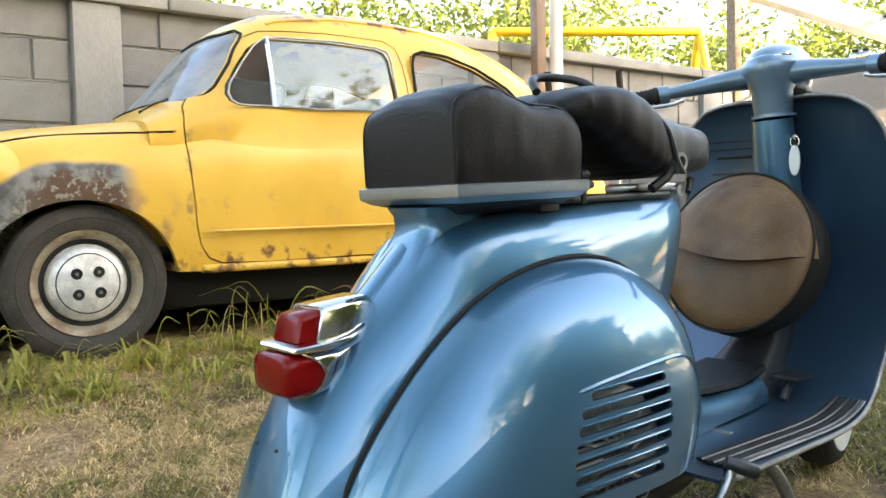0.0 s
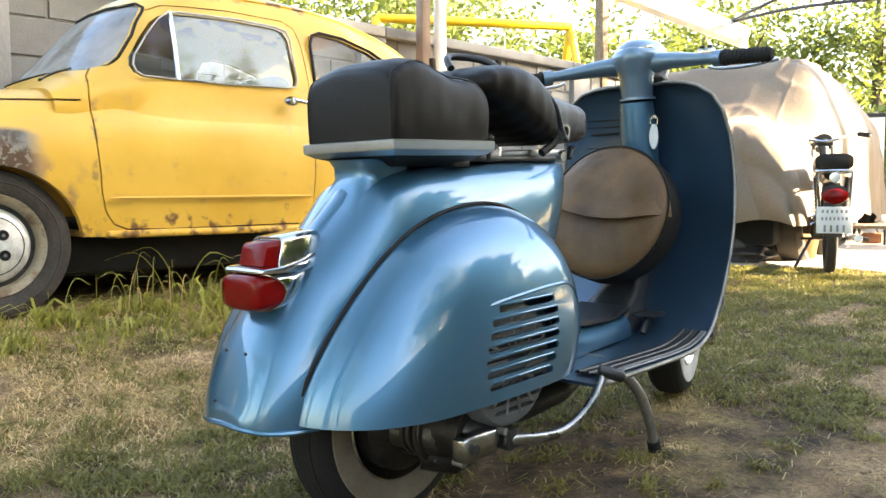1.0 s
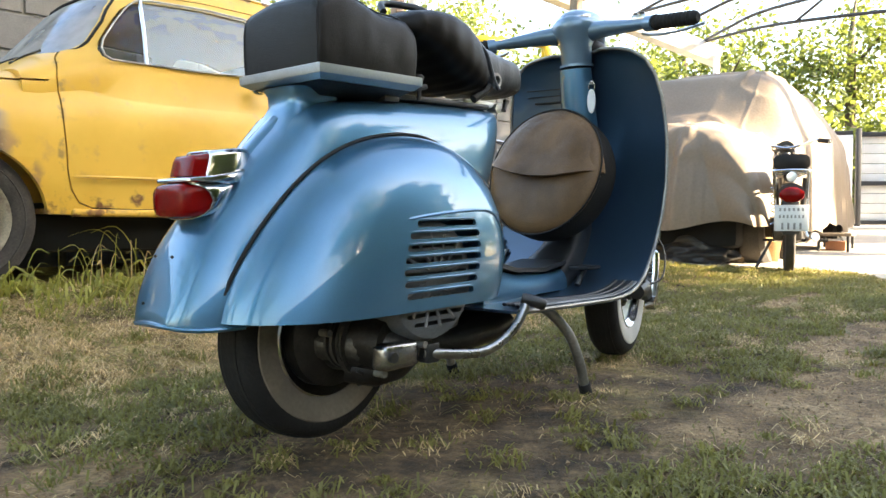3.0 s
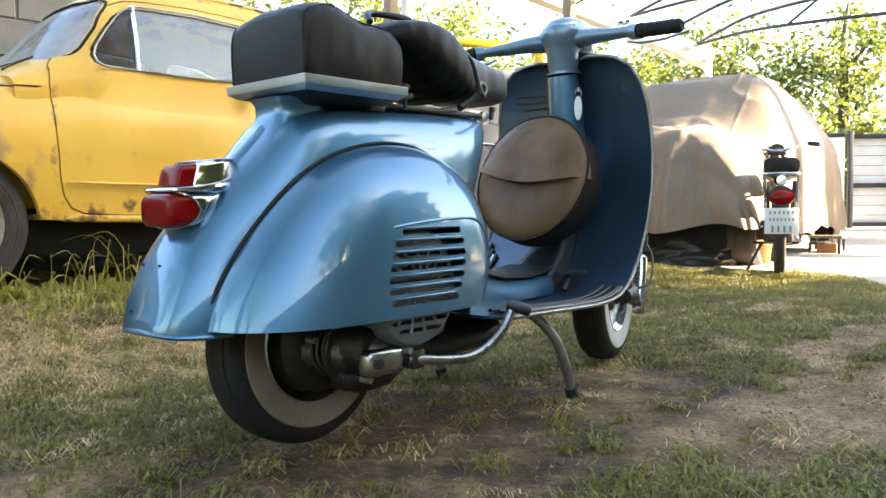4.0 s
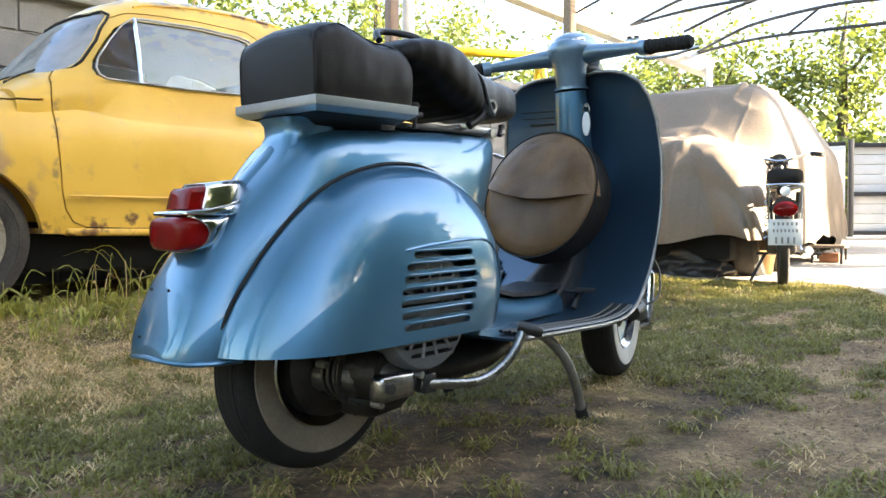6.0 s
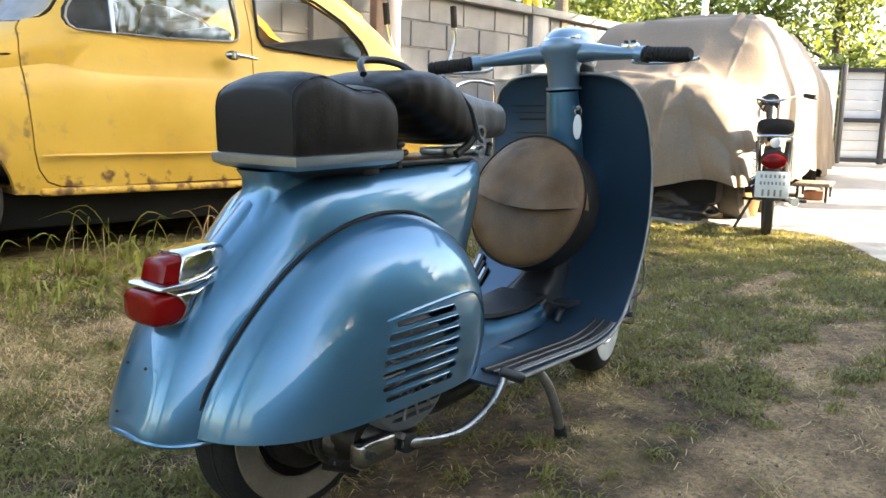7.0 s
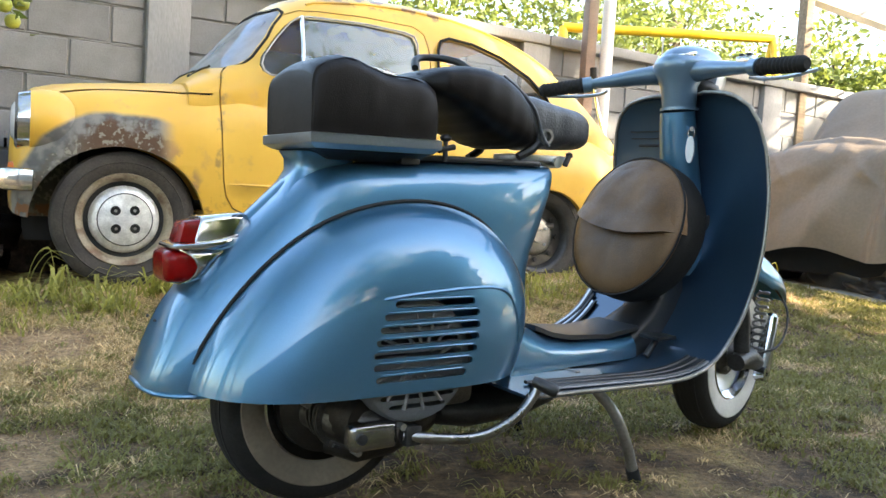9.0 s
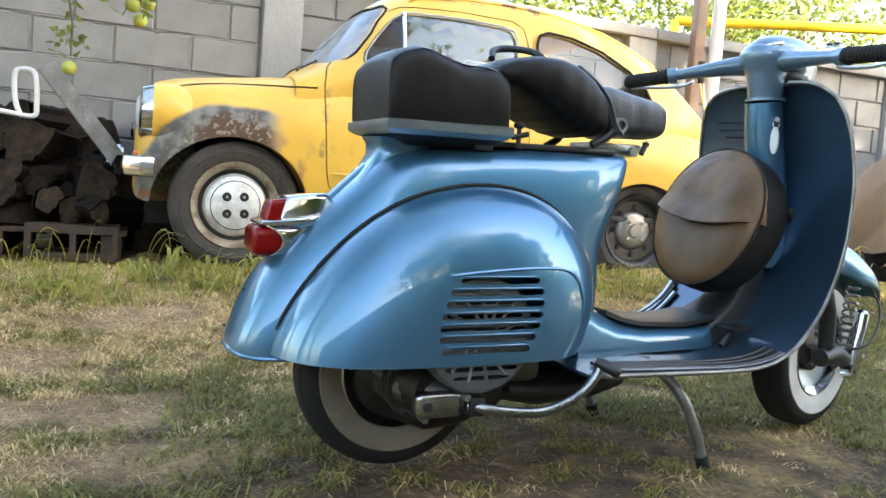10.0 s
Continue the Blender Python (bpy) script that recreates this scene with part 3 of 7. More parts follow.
part("black_top", box(0.08, 0.50, -0.080, 0.080, 0.661, 0.673, 0.005), "black_plastic", body, "black rubber strip under the seats")

# side cowls: pressed teardrop shells
COWL = [(-0.233, 0.271), (-0.226, 0.300), (-0.205, 0.348), (-0.168, 0.406), (-0.111, 0.472), (-0.030, 0.533), (0.079, 0.572), (0.171, 0.583),
        (0.258, 0.574), (0.337, 0.541), (0.395, 0.481), (0.424, 0.401), (0.413, 0.330), (0.398, 0.292), (0.388, 0.271)]
CC = (0.10, 0.270)


def cowl_radius():
    ang = [math.atan2(z - CC[1], x - CC[0]) for x, z in COWL][::-1]
    rad = [math.hypot(z - CC[1], x - CC[0]) for x, z in COWL][::-1]
    t = np.linspace(0, math.pi, 73)
    r = np.interp(t, ang, rad)
    for _ in range(16):
        r[1:-1] = (r[:-2] + 2 * r[1:-1] + r[2:]) / 4
    return t, r


RIM_X = np.linspace(-0.26, 0.45, 143)
RIM = np.interp(RIM_X, [-0.24, -0.205, -0.15, -0.09, 0.0, 0.2, 0.36, 0.43], [0.088, 0.108, 0.121, 0.127, 0.128, 0.124, 0.112, 0.095])
for _ in range(50):
    RIM[1:-1] = (RIM[:-2] + 2 * RIM[1:-1] + RIM[2:]) / 4


def rim_y(x):
    return interp(x, RIM_X, RIM)


def cowl_y(k, rim_x):
    """How far the shell stands out, k from the middle (0) to the rim (1)."""
    h = max(0.0, 1 - k ** 3.8) ** 0.55
    a = rim_y(rim_x)
    return a + (0.270 - a) * h


def cowl_shell(side):
    t, r = cowl_radius()
    ks = [0.0] + [1 - (1 - i / 26) ** 1.7 for i in range(1, 27)]
    outer, inner = [], []
    for lay, off in ((outer, 0.0), (inner, 0.005)):
        for i, th in enumerate(t):
            row = []
            for k in ks[1:]:
                kk = k * (1 - off * 1.2)
                x, z = CC[0] + r[i] * kk * math.cos(th), CC[1] + r[i] * kk * math.sin(th)
                row.append((x, side * (cowl_y(k, CC[0] + r[i] * math.cos(th)) - off), z))
            lay.append(row)
    bm = bmesh.new()
    co = bm.verts.new((CC[0], side * cowl_y(0, 0.1), CC[1]))
    ci = bm.verts.new((CC[0], side * (cowl_y(0, 0.1) - 0.005), CC[1]))
    vo = [[bm.verts.new(p) for p in row] for row in outer]
    vi = [[bm.verts.new(p) for p in row] for row in inner]
    m = len(ks) - 1
    for i in range(len(t) - 1):
        for v, c in ((vo, co), (vi, ci)):
            bm.faces.new((c, v[i][0], v[i + 1][0]))
            for k in range(m - 1):
                bm.faces.new((v[i][k], v[i][k + 1], v[i + 1][k + 1], v[i + 1][k]))
        bm.faces.new((vo[i][m - 1], vi[i][m - 1], vi[i + 1][m - 1], vo[i + 1][m - 1]))
    for i in (0, len(t) - 1):
        bm.faces.new((co, ci, vi[i][0], vo[i][0]))
        for k in range(m - 1):
            bm.faces.new((vo[i][k], vi[i][k], vi[i][k + 1], vo[i][k + 1]))
    return bm


def slot(x0, x1, z, h, lo, hi):
    """A slit with rounded ends."""
    r = h / 2
    poly = [(x1 - r + r * math.cos(a), z + r * math.sin(a)) for a in np.linspace(-math.pi / 2, math.pi / 2, 7)]
    poly += [(x0 + r + r * math.cos(a), z + r * math.sin(a)) for a in np.linspace(math.pi / 2, 3 * math.pi / 2, 7)]
    return prism(poly, lo, hi)


SLOTS = [(0.062, 0.221, 0.4185), (0.042, 0.230, 0.3982), (0.034, 0.231, 0.3776), (0.027, 0.229, 0.3572),
         (0.022, 0.224, 0.3368), (0.022, 0.215, 0.3166), (0.027, 0.203, 0.2965)]
t_, r_ = cowl_radius()


def cowl_at(x, z):
    th = math.atan2(z - CC[1], x - CC[0])
    rr = interp(th, t_, r_)
    return -cowl_y(min(1, math.hypot(x - CC[0], z - CC[1]) / rr), CC[0] + rr * math.cos(th))


cowl_me = as_mesh(cowl_shell(-1))
cowl_me = carve(cowl_me, [join(*[slot(a, b, z, 0.0105, -0.34, -0.20) for a, b, z in SLOTS])])
cowl = link_mesh("engine_cowl", cowl_me, "blue", scooter, "bulging blue engine cowl with cooling slots", 35)
# pressed lips between the slots
for a, b, z in SLOTS:
    y = cowl_at((a + b) / 2, z) - 0.001
    part("louvre", sweep([(a + 0.006, y + 0.004, z + 0.0085), (a + 0.014, y, z + 0.0085), (b - 0.014, y, z + 0.0085), (b - 0.006, y + 0.004, z + 0.0085)],
                         [0.0007, 0.0013, 0.0013, 0.0007], 6), "blue", cowl)
pressed = [(p.x, cowl_at(p.x, p.z) + 0.0015, p.z) for p in smooth_path([(0.040, 0, 0.427), (0.10, 0, 0.434), (0.20, 0, 0.440), (0.275, 0, 0.437), (0.312, 0, 0.418), (0.330, 0, 0.380), (0.334, 0, 0.330)], 6)]
part("pressed_crease", sweep(pressed, [0.001] + [0.0042] * (len(pressed) - 2) + [0.001], 6, flat=0.8), "blue", cowl)
# black bead painted in for the shadow groove between cowl and body
part("rim_gap_shade", sweep([(CC[0] + r * 1.004 * math.cos(a), -rim_y(CC[0] + r * math.cos(a)) - 0.009, CC[1] + r * 1.006 * math.sin(a)) for a, r in zip(t_[1:-1:2], r_[1:-1:2])], 0.0036, 6), "black_gap", cowl, "black bead standing in for the shaded seam")
part("storage_cowl", cowl_shell(1), "blue", scooter, "plain blue storage cowl", 35)

# rear lamp: two red lenses in a chrome housing with a ledge between them
def soft_ring(x, w, zc, h, k=0.5, n=32, nib=0.0):
    """A rounded rectangle across x; nib draws the ring forward at mid height."""
    out = []
    for t in np.linspace(0, 2 * math.pi, n + 1)[:-1]:
        c, q = math.cos(t), math.sin(t)
        out.append((x + nib * (1 - abs(q)) * min(1, 2.5 * abs(c)), w * math.copysign(abs(c) ** k, c), zc + h * math.copysign(abs(q) ** k, q)))
    return out


lamp = part("rear_lamp", rings([soft_ring(x, w, (z0 + z1) / 2, (z1 - z0) / 2, 0.35) for x, w, z0, z1 in (
    (-0.254, 0.046, 0.4865, 0.4895), (-0.251, 0.053, 0.485, 0.4925), (-0.242, 0.0575, 0.4845, 0.4945), (-0.205, 0.0595, 0.4835, 0.497), (-0.165, 0.058, 0.482, 0.503), (-0.130, 0.045, 0.487, 0.510), (-0.115, 0.034, 0.492, 0.512))]),
    "chrome", scooter, "chrome rear lamp with red lenses", 30)
part("lower_shell", rings([soft_ring(x, w, zc, h, 0.5, nib=nib) for x, w, zc, h, nib in (
    (-0.238, 0.0540, 0.4560, 0.0285, 0.032), (-0.241, 0.0568, 0.4555, 0.0305, 0.032), (-0.234, 0.0580, 0.4555, 0.0310, 0.030), (-0.190, 0.0540, 0.4600, 0.0280, 0.008),
    (-0.160, 0.0460, 0.4680, 0.0230, 0.0), (-0.130, 0.0350, 0.4820, 0.0160, 0.0))]), "chrome", lamp, "", 35)
part("lower_lens", rings([soft_ring(x, w, 0.4555, h, k) for x, w, h, k in (
    (-0.2660, 0.030, 0.014, 0.6), (-0.2645, 0.046, 0.0235, 0.5), (-0.2580, 0.0530, 0.0275, 0.45), (-0.2400, 0.0545, 0.0285, 0.45), (-0.200, 0.0520, 0.0270, 0.5))]), "red", lamp, "dark red lower lens", 50)
part("lens_rim", sweep(soft_ring(-0.2395, 0.0562, 0.4555, 0.0300, 0.5, nib=0.032), 0.0016, 6, closed=True), "chrome", lamp)


def hooded(x, w, z0, z1, lean):
    return [(x + lean * (z - z0) / 0.04, y * w, z) for y, z in ((-1, z0), (-1, z1 - 0.010), (-0.93, z1 - 0.004), (-0.78, z1), (0.78, z1), (0.93, z1 - 0.004), (1, z1 - 0.010), (1, z0))]


part("upper_lens", rings([hooded(x, w, 0.496, z1, 0.012) for x, w, z1 in ((-0.239, 0.030, 0.526), (-0.236, 0.0345, 0.530), (-0.200, 0.0360, 0.5345), (-0.190, 0.0360, 0.5350))]), "red", lamp, "red upper lens", 40)
part("upper_shell", rings([hooded(x, w, 0.494, z1, ln) for x, w, z1, ln in ((-0.207, 0.0385, 0.5375, 0.012), (-0.204, 0.0395, 0.5390, 0.012), (-0.150, 0.0380, 0.5440, 0.006), (-0.118, 0.0330, 0.5460, 0.0), (-0.104, 0.0260, 0.5420, 0.0))]), "chrome", lamp, "", 40)
part("lens_bezel", sweep([(x - 0.002, y * 1.03, z) for x, y, z in hooded(-0.207, 0.0385, 0.497, 0.5375, 0.012)], 0.0017, 6), "chrome", lamp)

lamp.matrix_basis = pose(-0.0120, 0, 0.009) @ Matrix.Diagonal((0.91, 0.96, 1, 1))

# pillion pad on its rail
def pad_rows():
    rows = []
    for x, zt, w in ((-0.099, 0.790, 0.100), (-0.097, 0.801, 0.106), (-0.088, 0.810, 0.109), (-0.06, 0.822, 0.110), (-0.02, 0.830, 0.111), (0.015, 0.827, 0.111), (0.05, 0.818, 0.111),
                     (0.09, 0.810, 0.110), (0.13, 0.8065, 0.109), (0.17, 0.807, 0.108), (0.205, 0.803, 0.107), (0.226, 0.793, 0.105), (0.233, 0.782, 0.100)):
        x = -0.040 + (x + 0.106) * 0.755
        half = []
        for px, py, pz in smooth_path([(x, -w + 0.002, 0.697), (x, -w - 0.003, 0.735), (x, -w - 0.001, zt - 0.028), (x, -w + 0.006, zt - 0.009), (x, -w + 0.022, zt + 0.001), (x, -w * 0.45, zt + 0.008), (x, 0, zt + 0.010)], 4):
            half.append((px, py, pz))
        rows.append(half + [(px, -py, pz) for px, py, pz in half[:-1][::-1]])
    # loose vinyl: gentle dents and puckers
    dense_rows = []
    for a, b in zip(rows, rows[1:]):
        for q in range(3):
            dense_rows.append([tuple(Vector(u).lerp(Vector(v), q / 3)) for u, v in zip(a, b)])
    dense_rows.append(rows[-1])
    for row in dense_rows:
        for i, (px, py, pz) in enumerate(row):
            dent = 0.0028 * noise.noise(Vector((px * 14, py * 14, pz * 14))) + 0.0012 * noise.noise(Vector((px * 45, py * 40, pz * 30)))
            row[i] = (px, py + math.copysign(dent, py), pz + (dent if pz > 0.72 else 0))
    return rings(dense_rows)


pad = part("pillion_seat", pad_rows(), "vinyl", scooter, "square black vinyl pillion seat", 50)
pad.matrix_basis = pose(0.0, -0.022, 0)
def along(x):
    return -0.040 + (x + 0.106) * 0.755


for s in (-1, 1):
    part("piping", sweep(smooth_path([(along(-0.098), s * 0.104, 0.70), (along(-0.0985), s * 0.105, 0.74), (along(-0.097), s * 0.103, 0.787), (along(-0.080), s * 0.098, 0.810), (along(-0.02), s * 0.100, 0.8275), (along(0.015), s * 0.100, 0.8245),
                                             (along(0.09), s * 0.099, 0.808), (along(0.17), s * 0.097, 0.805), (along(0.228), s * 0.095, 0.788)], 4), 0.0017, 6), "vinyl", pad)
part("rail", rings([[(along(x0), -w, z), (along(x1), -w1, z), (along(x1), w1, z), (along(x0), w, z)] for x0, x1, w, w1, z in
                    ((-0.088, 0.228, 0.100, 0.096, 0.6725), (-0.105, 0.239, 0.115, 0.111, 0.681), (-0.106, 0.240, 0.116, 0.112, 0.684), (-0.106, 0.240, 0.116, 0.112, 0.697), (-0.101, 0.236, 0.110, 0.106, 0.6985))]),
     "rail", pad, "bluish aluminium edge rail", 25)
part("seat_pan", rings([[(along(x0), -w, z), (along(x1), -w1, z), (along(x1), w1, z), (along(x0), w, z)] for x0, x1, w, w1, z in
                        ((-0.020, 0.20, 0.050, 0.050, 0.655), (-0.050, 0.215, 0.075, 0.075, 0.665), (-0.084, 0.225, 0.096, 0.092, 0.672))]), "steel_dark", pad, "dark underside of the seat", 25)
part("bracket", box(0.16, 0.20, -0.07, 0.07, 0.652, 0.668, 0.003), "black_plastic", pad)
part("thumb_screw", join(rod((0.255, -0.07, 0.66), (0.255, -0.07, 0.705), 0.005), blob((0.255, -0.07, 0.706), (0.012, 0.012, 0.008), 2), rod((0.24, -0.07, 0.682), (0.275, -0.07, 0.690), 0.006)), "black_plastic", pad)

# sprung front saddle
def cushion(rows, k=0.55, crumple=0.0):
    """A padded shape over rows of (x, bottom, top, half width)."""
    if crumple:
        dense_rows = smooth_path([(x, (a + b) / 2, b - a) for x, a, b, w in rows], 5)
        rows = [(p.x, p.y - p.z / 2, p.y + p.z / 2, interp(p.x, [r[0] for r in rows], [r[3] for r in rows]) + crumple * noise.noise(Vector((p.x * 30, 0, 4)))) for p in dense_rows]
        rows = [(x, a + crumple * 1.4 * noise.noise(Vector((x * 42, 1, 2))), b + 0.4 * crumple * noise.noise(Vector((x * 25, 5, 2))), w) for x, a, b, w in rows]
    out = []
    for x, z0, z1, w in rows:
        out.append([(x, w * math.copysign(abs(math.cos(t)) ** k, math.cos(t)), (z0 + z1) / 2 + (z1 - z0) / 2 * math.copysign(abs(math.sin(t)) ** k, math.sin(t))) for t in np.linspace(0, 2 * math.pi, 33)[:-1]])
    return rings(out)


saddle = part("front_saddle", cushion([(0.198, 0.800, 0.812, 0.075), (0.206, 0.786, 0.824, 0.105), (0.235, 0.776, 0.838, 0.130), (0.28, 0.757, 0.847, 0.139), (0.33, 0.732, 0.848, 0.141), (0.375, 0.712, 0.839, 0.138),
                                       (0.415, 0.700, 0.815, 0.130), (0.445, 0.698, 0.780, 0.120), (0.465, 0.700, 0.745, 0.104), (0.474, 0.704, 0.722, 0.085)], 0.55, 0.0045), "vinyl", scooter, "tipped black sprung front saddle", 60)
part("saddle_nose", cushion([(0.39, 0.725, 0.800, 0.066), (0.44, 0.706, 0.810, 0.080), (0.50, 0.702, 0.808, 0.085), (0.56, 0.702, 0.797, 0.083), (0.61, 0.703, 0.789, 0.078), (0.638, 0.707, 0.780, 0.068), (0.652, 0.718, 0.768, 0.048)], 0.6, 0.006),
     "vinyl_worn_lit", saddle, "creased worn saddle nose, greyed for its sheen", 60)
for s in (-1, 1):
    part("spring_eye", lathe([(0.010, -0.006), (0.016, -0.006), (0.016, 0.006), (0.010, 0.006)], 20, "y", (0.485, s * 0.108, 0.722)), "steel", saddle)
    part("hinge", sweep([(0.485, s * 0.10, 0.722), (0.462, s * 0.095, 0.695), (0.43, s * 0.09, 0.678)], 0.009, 8), "steel_dark", saddle)
part("grab_handle", sweep(smooth_path([(0.212, -0.04, 0.838), (0.224, -0.02, 0.856), (0.25, -0.005, 0.866), (0.288, -0.02, 0.866), (0.310, -0.05, 0.856), (0.325, -0.08, 0.832)], 6), 0.0070, 10), "black_plastic", saddle, "thin black grab handle")
rim_ = smooth_path([(0.392, 0, 0.838), (0.428, 0, 0.806), (0.455, 0, 0.766), (0.474, 0, 0.722), (0.490, 0, 0.703)], 5)
for s in (-1, 1):
    part("seat_edge", sweep([(p.x, s * (0.082 + 0.030 * min(1, (0.838 - p.z) / 0.06)), p.z) for p in rim_], 0.0075, 8, flat=0.6), "vinyl_worn_lit", saddle)
part("nose_bracket", join(box(0.46, 0.60, -0.04, 0.04, 0.673, 0.688, 0.004), rod((0.57, -0.05, 0.672), (0.57, 0.05, 0.672), 0.011)), "alu", saddle)
part("latch", join(rod((0.585, -0.055, 0.668), (0.60, -0.05, 0.690), 0.006), blob((0.60, -0.05, 0.690), (0.010, 0.008, 0.008), 1)), "steel_dark", saddle)

# floor and leg shield as one bent sheet
PROF = smooth_path([(0.335, 0, 0.240), (0.45, 0, 0.236), (0.58, 0, 0.232), (0.70, 0, 0.229), (0.78, 0, 0.234), (0.845, 0, 0.252), (0.905, 0, 0.290), (0.955, 0, 0.350), (0.990, 0, 0.430), (1.010, 0, 0.53),
                    (1.018, 0, 0.63), (1.012, 0, 0.72), (1.000, 0, 0.785), (0.990, 0, 0.825), (0.984, 0, 0.847), (0.980, 0, 0.858)], 4)
ZW = ([0.22, 0.25, 0.30, 0.38, 0.50, 0.62, 0.72, 0.78, 0.82, 0.845, 0.855, 0.858], [0.272, 0.262, 0.252, 0.250, 0.254, 0.250, 0.240, 0.226, 0.203, 0.165, 0.125, 0.080])


def shield_half(p):
    if p.z < 0.25 and p.x < 0.76:
        return interp(p.x, [0.33, 0.37, 0.42, 0.76], [0.272, 0.282, 0.278, 0.268])
    return interp(p.z, *ZW)


def shield_sheet(thick):
    rows = []
    for p in PROF:
        w = shield_half(p)
        k = step(0.28, 0.5, p.z)
        row = []
        for i in range(25):
            u = -1 + i / 12
            row.append((p.x + 0.045 * k * (1 - u * u), u * w, p.z))
        back = [(x + thick * k, y, z - thick * (1 - k)) for x, y, z in row[::-1]]
        rows.append(row + back)
    return rings(rows)


shield = part("leg_shield", shield_sheet(0.006), "blue_shaded", scooter, "blue leg shield and floor board", 50)
edge = [(p.x, -shield_half(p), p.z) for p in PROF]
top = [(PROF[-1].x + 0.045 * (1 - u * u), u * 0.08, 0.859) for u in (-0.5, 0, 0.5)]
part("edge_trim", sweep(edge + top + [(x, -y, z) for x, y, z in edge[::-1]], 0.0046, 8), "steel", shield, "thin grey metal edge trim")
for s in (-1, 1):
    for k, y in enumerate((0.252, 0.230, 0.208)):
        strip = []
        for p in PROF:
            if p.x > 0.37 and p.z < (0.355 - 0.012 * k if s > 0 else 0.256):
                b = step(0.28, 0.5, p.z)
                bulge = 0.045 * b * (1 - (y / shield_half(p)) ** 2)
                tip = step(0.84, 0.94, p.x)
                strip.append((p.x + bulge - 0.004 * tip, s * min(y, shield_half(p) - 0.010), p.z + 0.004 * (1 - tip * 0.4)))
        part("floor_strip", sweep(strip, 0.0050, 8, flat=0.6), "alu" if s > 0 else ("dull_steel" if k == 0 else "steel_dark"), shield)
        part("floor_rubber", sweep([(a - 0.001, b - s * 0.011, c + 0.001) for a, b, c in strip], 0.0062, 8, flat=0.6), "black_plastic", shield)

# tunnel between floor and body
rows = []
for x, w, z in ((0.40, 0.135, 0.40), (0.46, 0.125, 0.345), (0.52, 0.112, 0.312), (0.60, 0.098, 0.290), (0.775, 0.087, 0.286), (0.80, 0.085, 0.292), (0.88, 0.072, 0.345), (0.95, 0.058, 0.43), (0.99, 0.045, 0.50)):
    rows.append(superring(x, w, 0.234, z, 3.2, 20))
tunnel = part("centre_tunnel", rings(rows[:6]), "blue", scooter, "", 50)
part("tunnel_cover", rings(rows[5:]), "black_plastic", tunnel, "black cover over the front of the tunnel", 50)
part("tunnel_mat", rings([[(x, -w, z + 0.002), (x, w, z + 0.002), (x, w * 0.98, z + 0.012), (x, -w * 0.98, z + 0.012)] for x, w, z in
                          ((0.50, 0.085, 0.316), (0.545, 0.088, 0.299), (0.60, 0.080, 0.288), (0.72, 0.075, 0.281), (0.82, 0.070, 0.293))]), "black_plastic", tunnel, "black rubber tunnel mat")
brake = part("foot_brake", join(rod((0.80, -0.115, 0.245), (0.835, -0.115, 0.285), 0.008), box(0.805, 0.865, -0.145, -0.085, 0.283, 0.292, 0.003)), "steel_dark", scooter)
# steering column, headset, bars (turned to the left)
TURN = pose(0.985, 0, 0) @ pose(0, 0, 0, 0, 0, 15) @ pose(-0.985, 0, 0)
STEER = TURN @ pose(0, 0, 0.008) @ pose(0, 0, 0.89, -2.0, 0, 0) @ pose(0, 0, -0.89)
column = part("steering_column", sweep([(1.045, 0, 0.42), (1.015, 0, 0.60), (0.990, 0, 0.76), (0.983, 0, 0.815)], [0.052, 0.050, 0.046, 0.043], 20), "blue", scooter)
rows = []
for x, z, w, d in ((0.986, 0.812, 0.040, 0.042), (0.984, 0.835, 0.042, 0.045), (0.982, 0.865, 0.043, 0.048), (0.986, 0.885, 0.052, 0.058), (0.994, 0.905, 0.066, 0.075), (1.004, 0.922, 0.070, 0.088), (1.012, 0.935, 0.060, 0.092), (1.016, 0.942, 0.04, 0.085)):
    rows.append([(x + d * math.cos(t), w * math.sin(t), z) for t in np.linspace(0, 2 * math.pi, 29)[:-1]])
headset = part("headset", moved(rings(rows), STEER), "blue_sky_lit", scooter, "blue cast headset with headlamp dome, lightened for skylight", 60)
part("lock_ring", moved(lathe([(0.040, 0), (0.047, 0), (0.047, 0.007), (0.040, 0.007)], 28, "z", (0.986, 0, 0.809)), STEER), "blue_sky_lit", headset)
rows = []
for k in range(9):
    t = k / 8 * math.pi / 2
    rows.append([(1.045 + 0.118 * math.cos(t) * math.cos(a) * (1.0 if math.cos(a) > 0 else 0.98), 0.066 * math.cos(t) * math.sin(a), 0.928 + 0.046 * math.sin(t) ** 0.9) for a in np.linspace(0, 2 * math.pi, 29)[:-1]])
part("dome", moved(rings(rows), STEER), "blue_sky_lit", headset, "", 60)
dial = moved(lathe([(0.0, 0.0), (0.040, 0.0), (0.0405, 0.004), (0.046, 0.004), (0.048, 0.0), (0.047, -0.014), (0.0, -0.014)], 36, "z", closed=False), STEER @ pose(0.972, 0, 0.944, 0, -14, 0))
part("speedometer", dial, "chrome", headset, "round speedometer with a bright rim", 30)
part("dome_trim", moved(sweep([(1.045 + 0.119 * math.cos(a), 0.067 * math.sin(a), 0.928) for a in np.linspace(0, 2 * math.pi, 33)[:-1]], 0.0035, 6, closed=True), STEER), "chrome", headset)
part("headlamp", moved(lathe([(0.0, 0.060), (0.035, 0.055), (0.058, 0.035), (0.064, 0.0), (0.064, -0.03), (0.0, -0.03)], 28, "x", (1.085, 0, 0.90), closed=False), STEER), "lamp_glass", headset, "round headlamp")
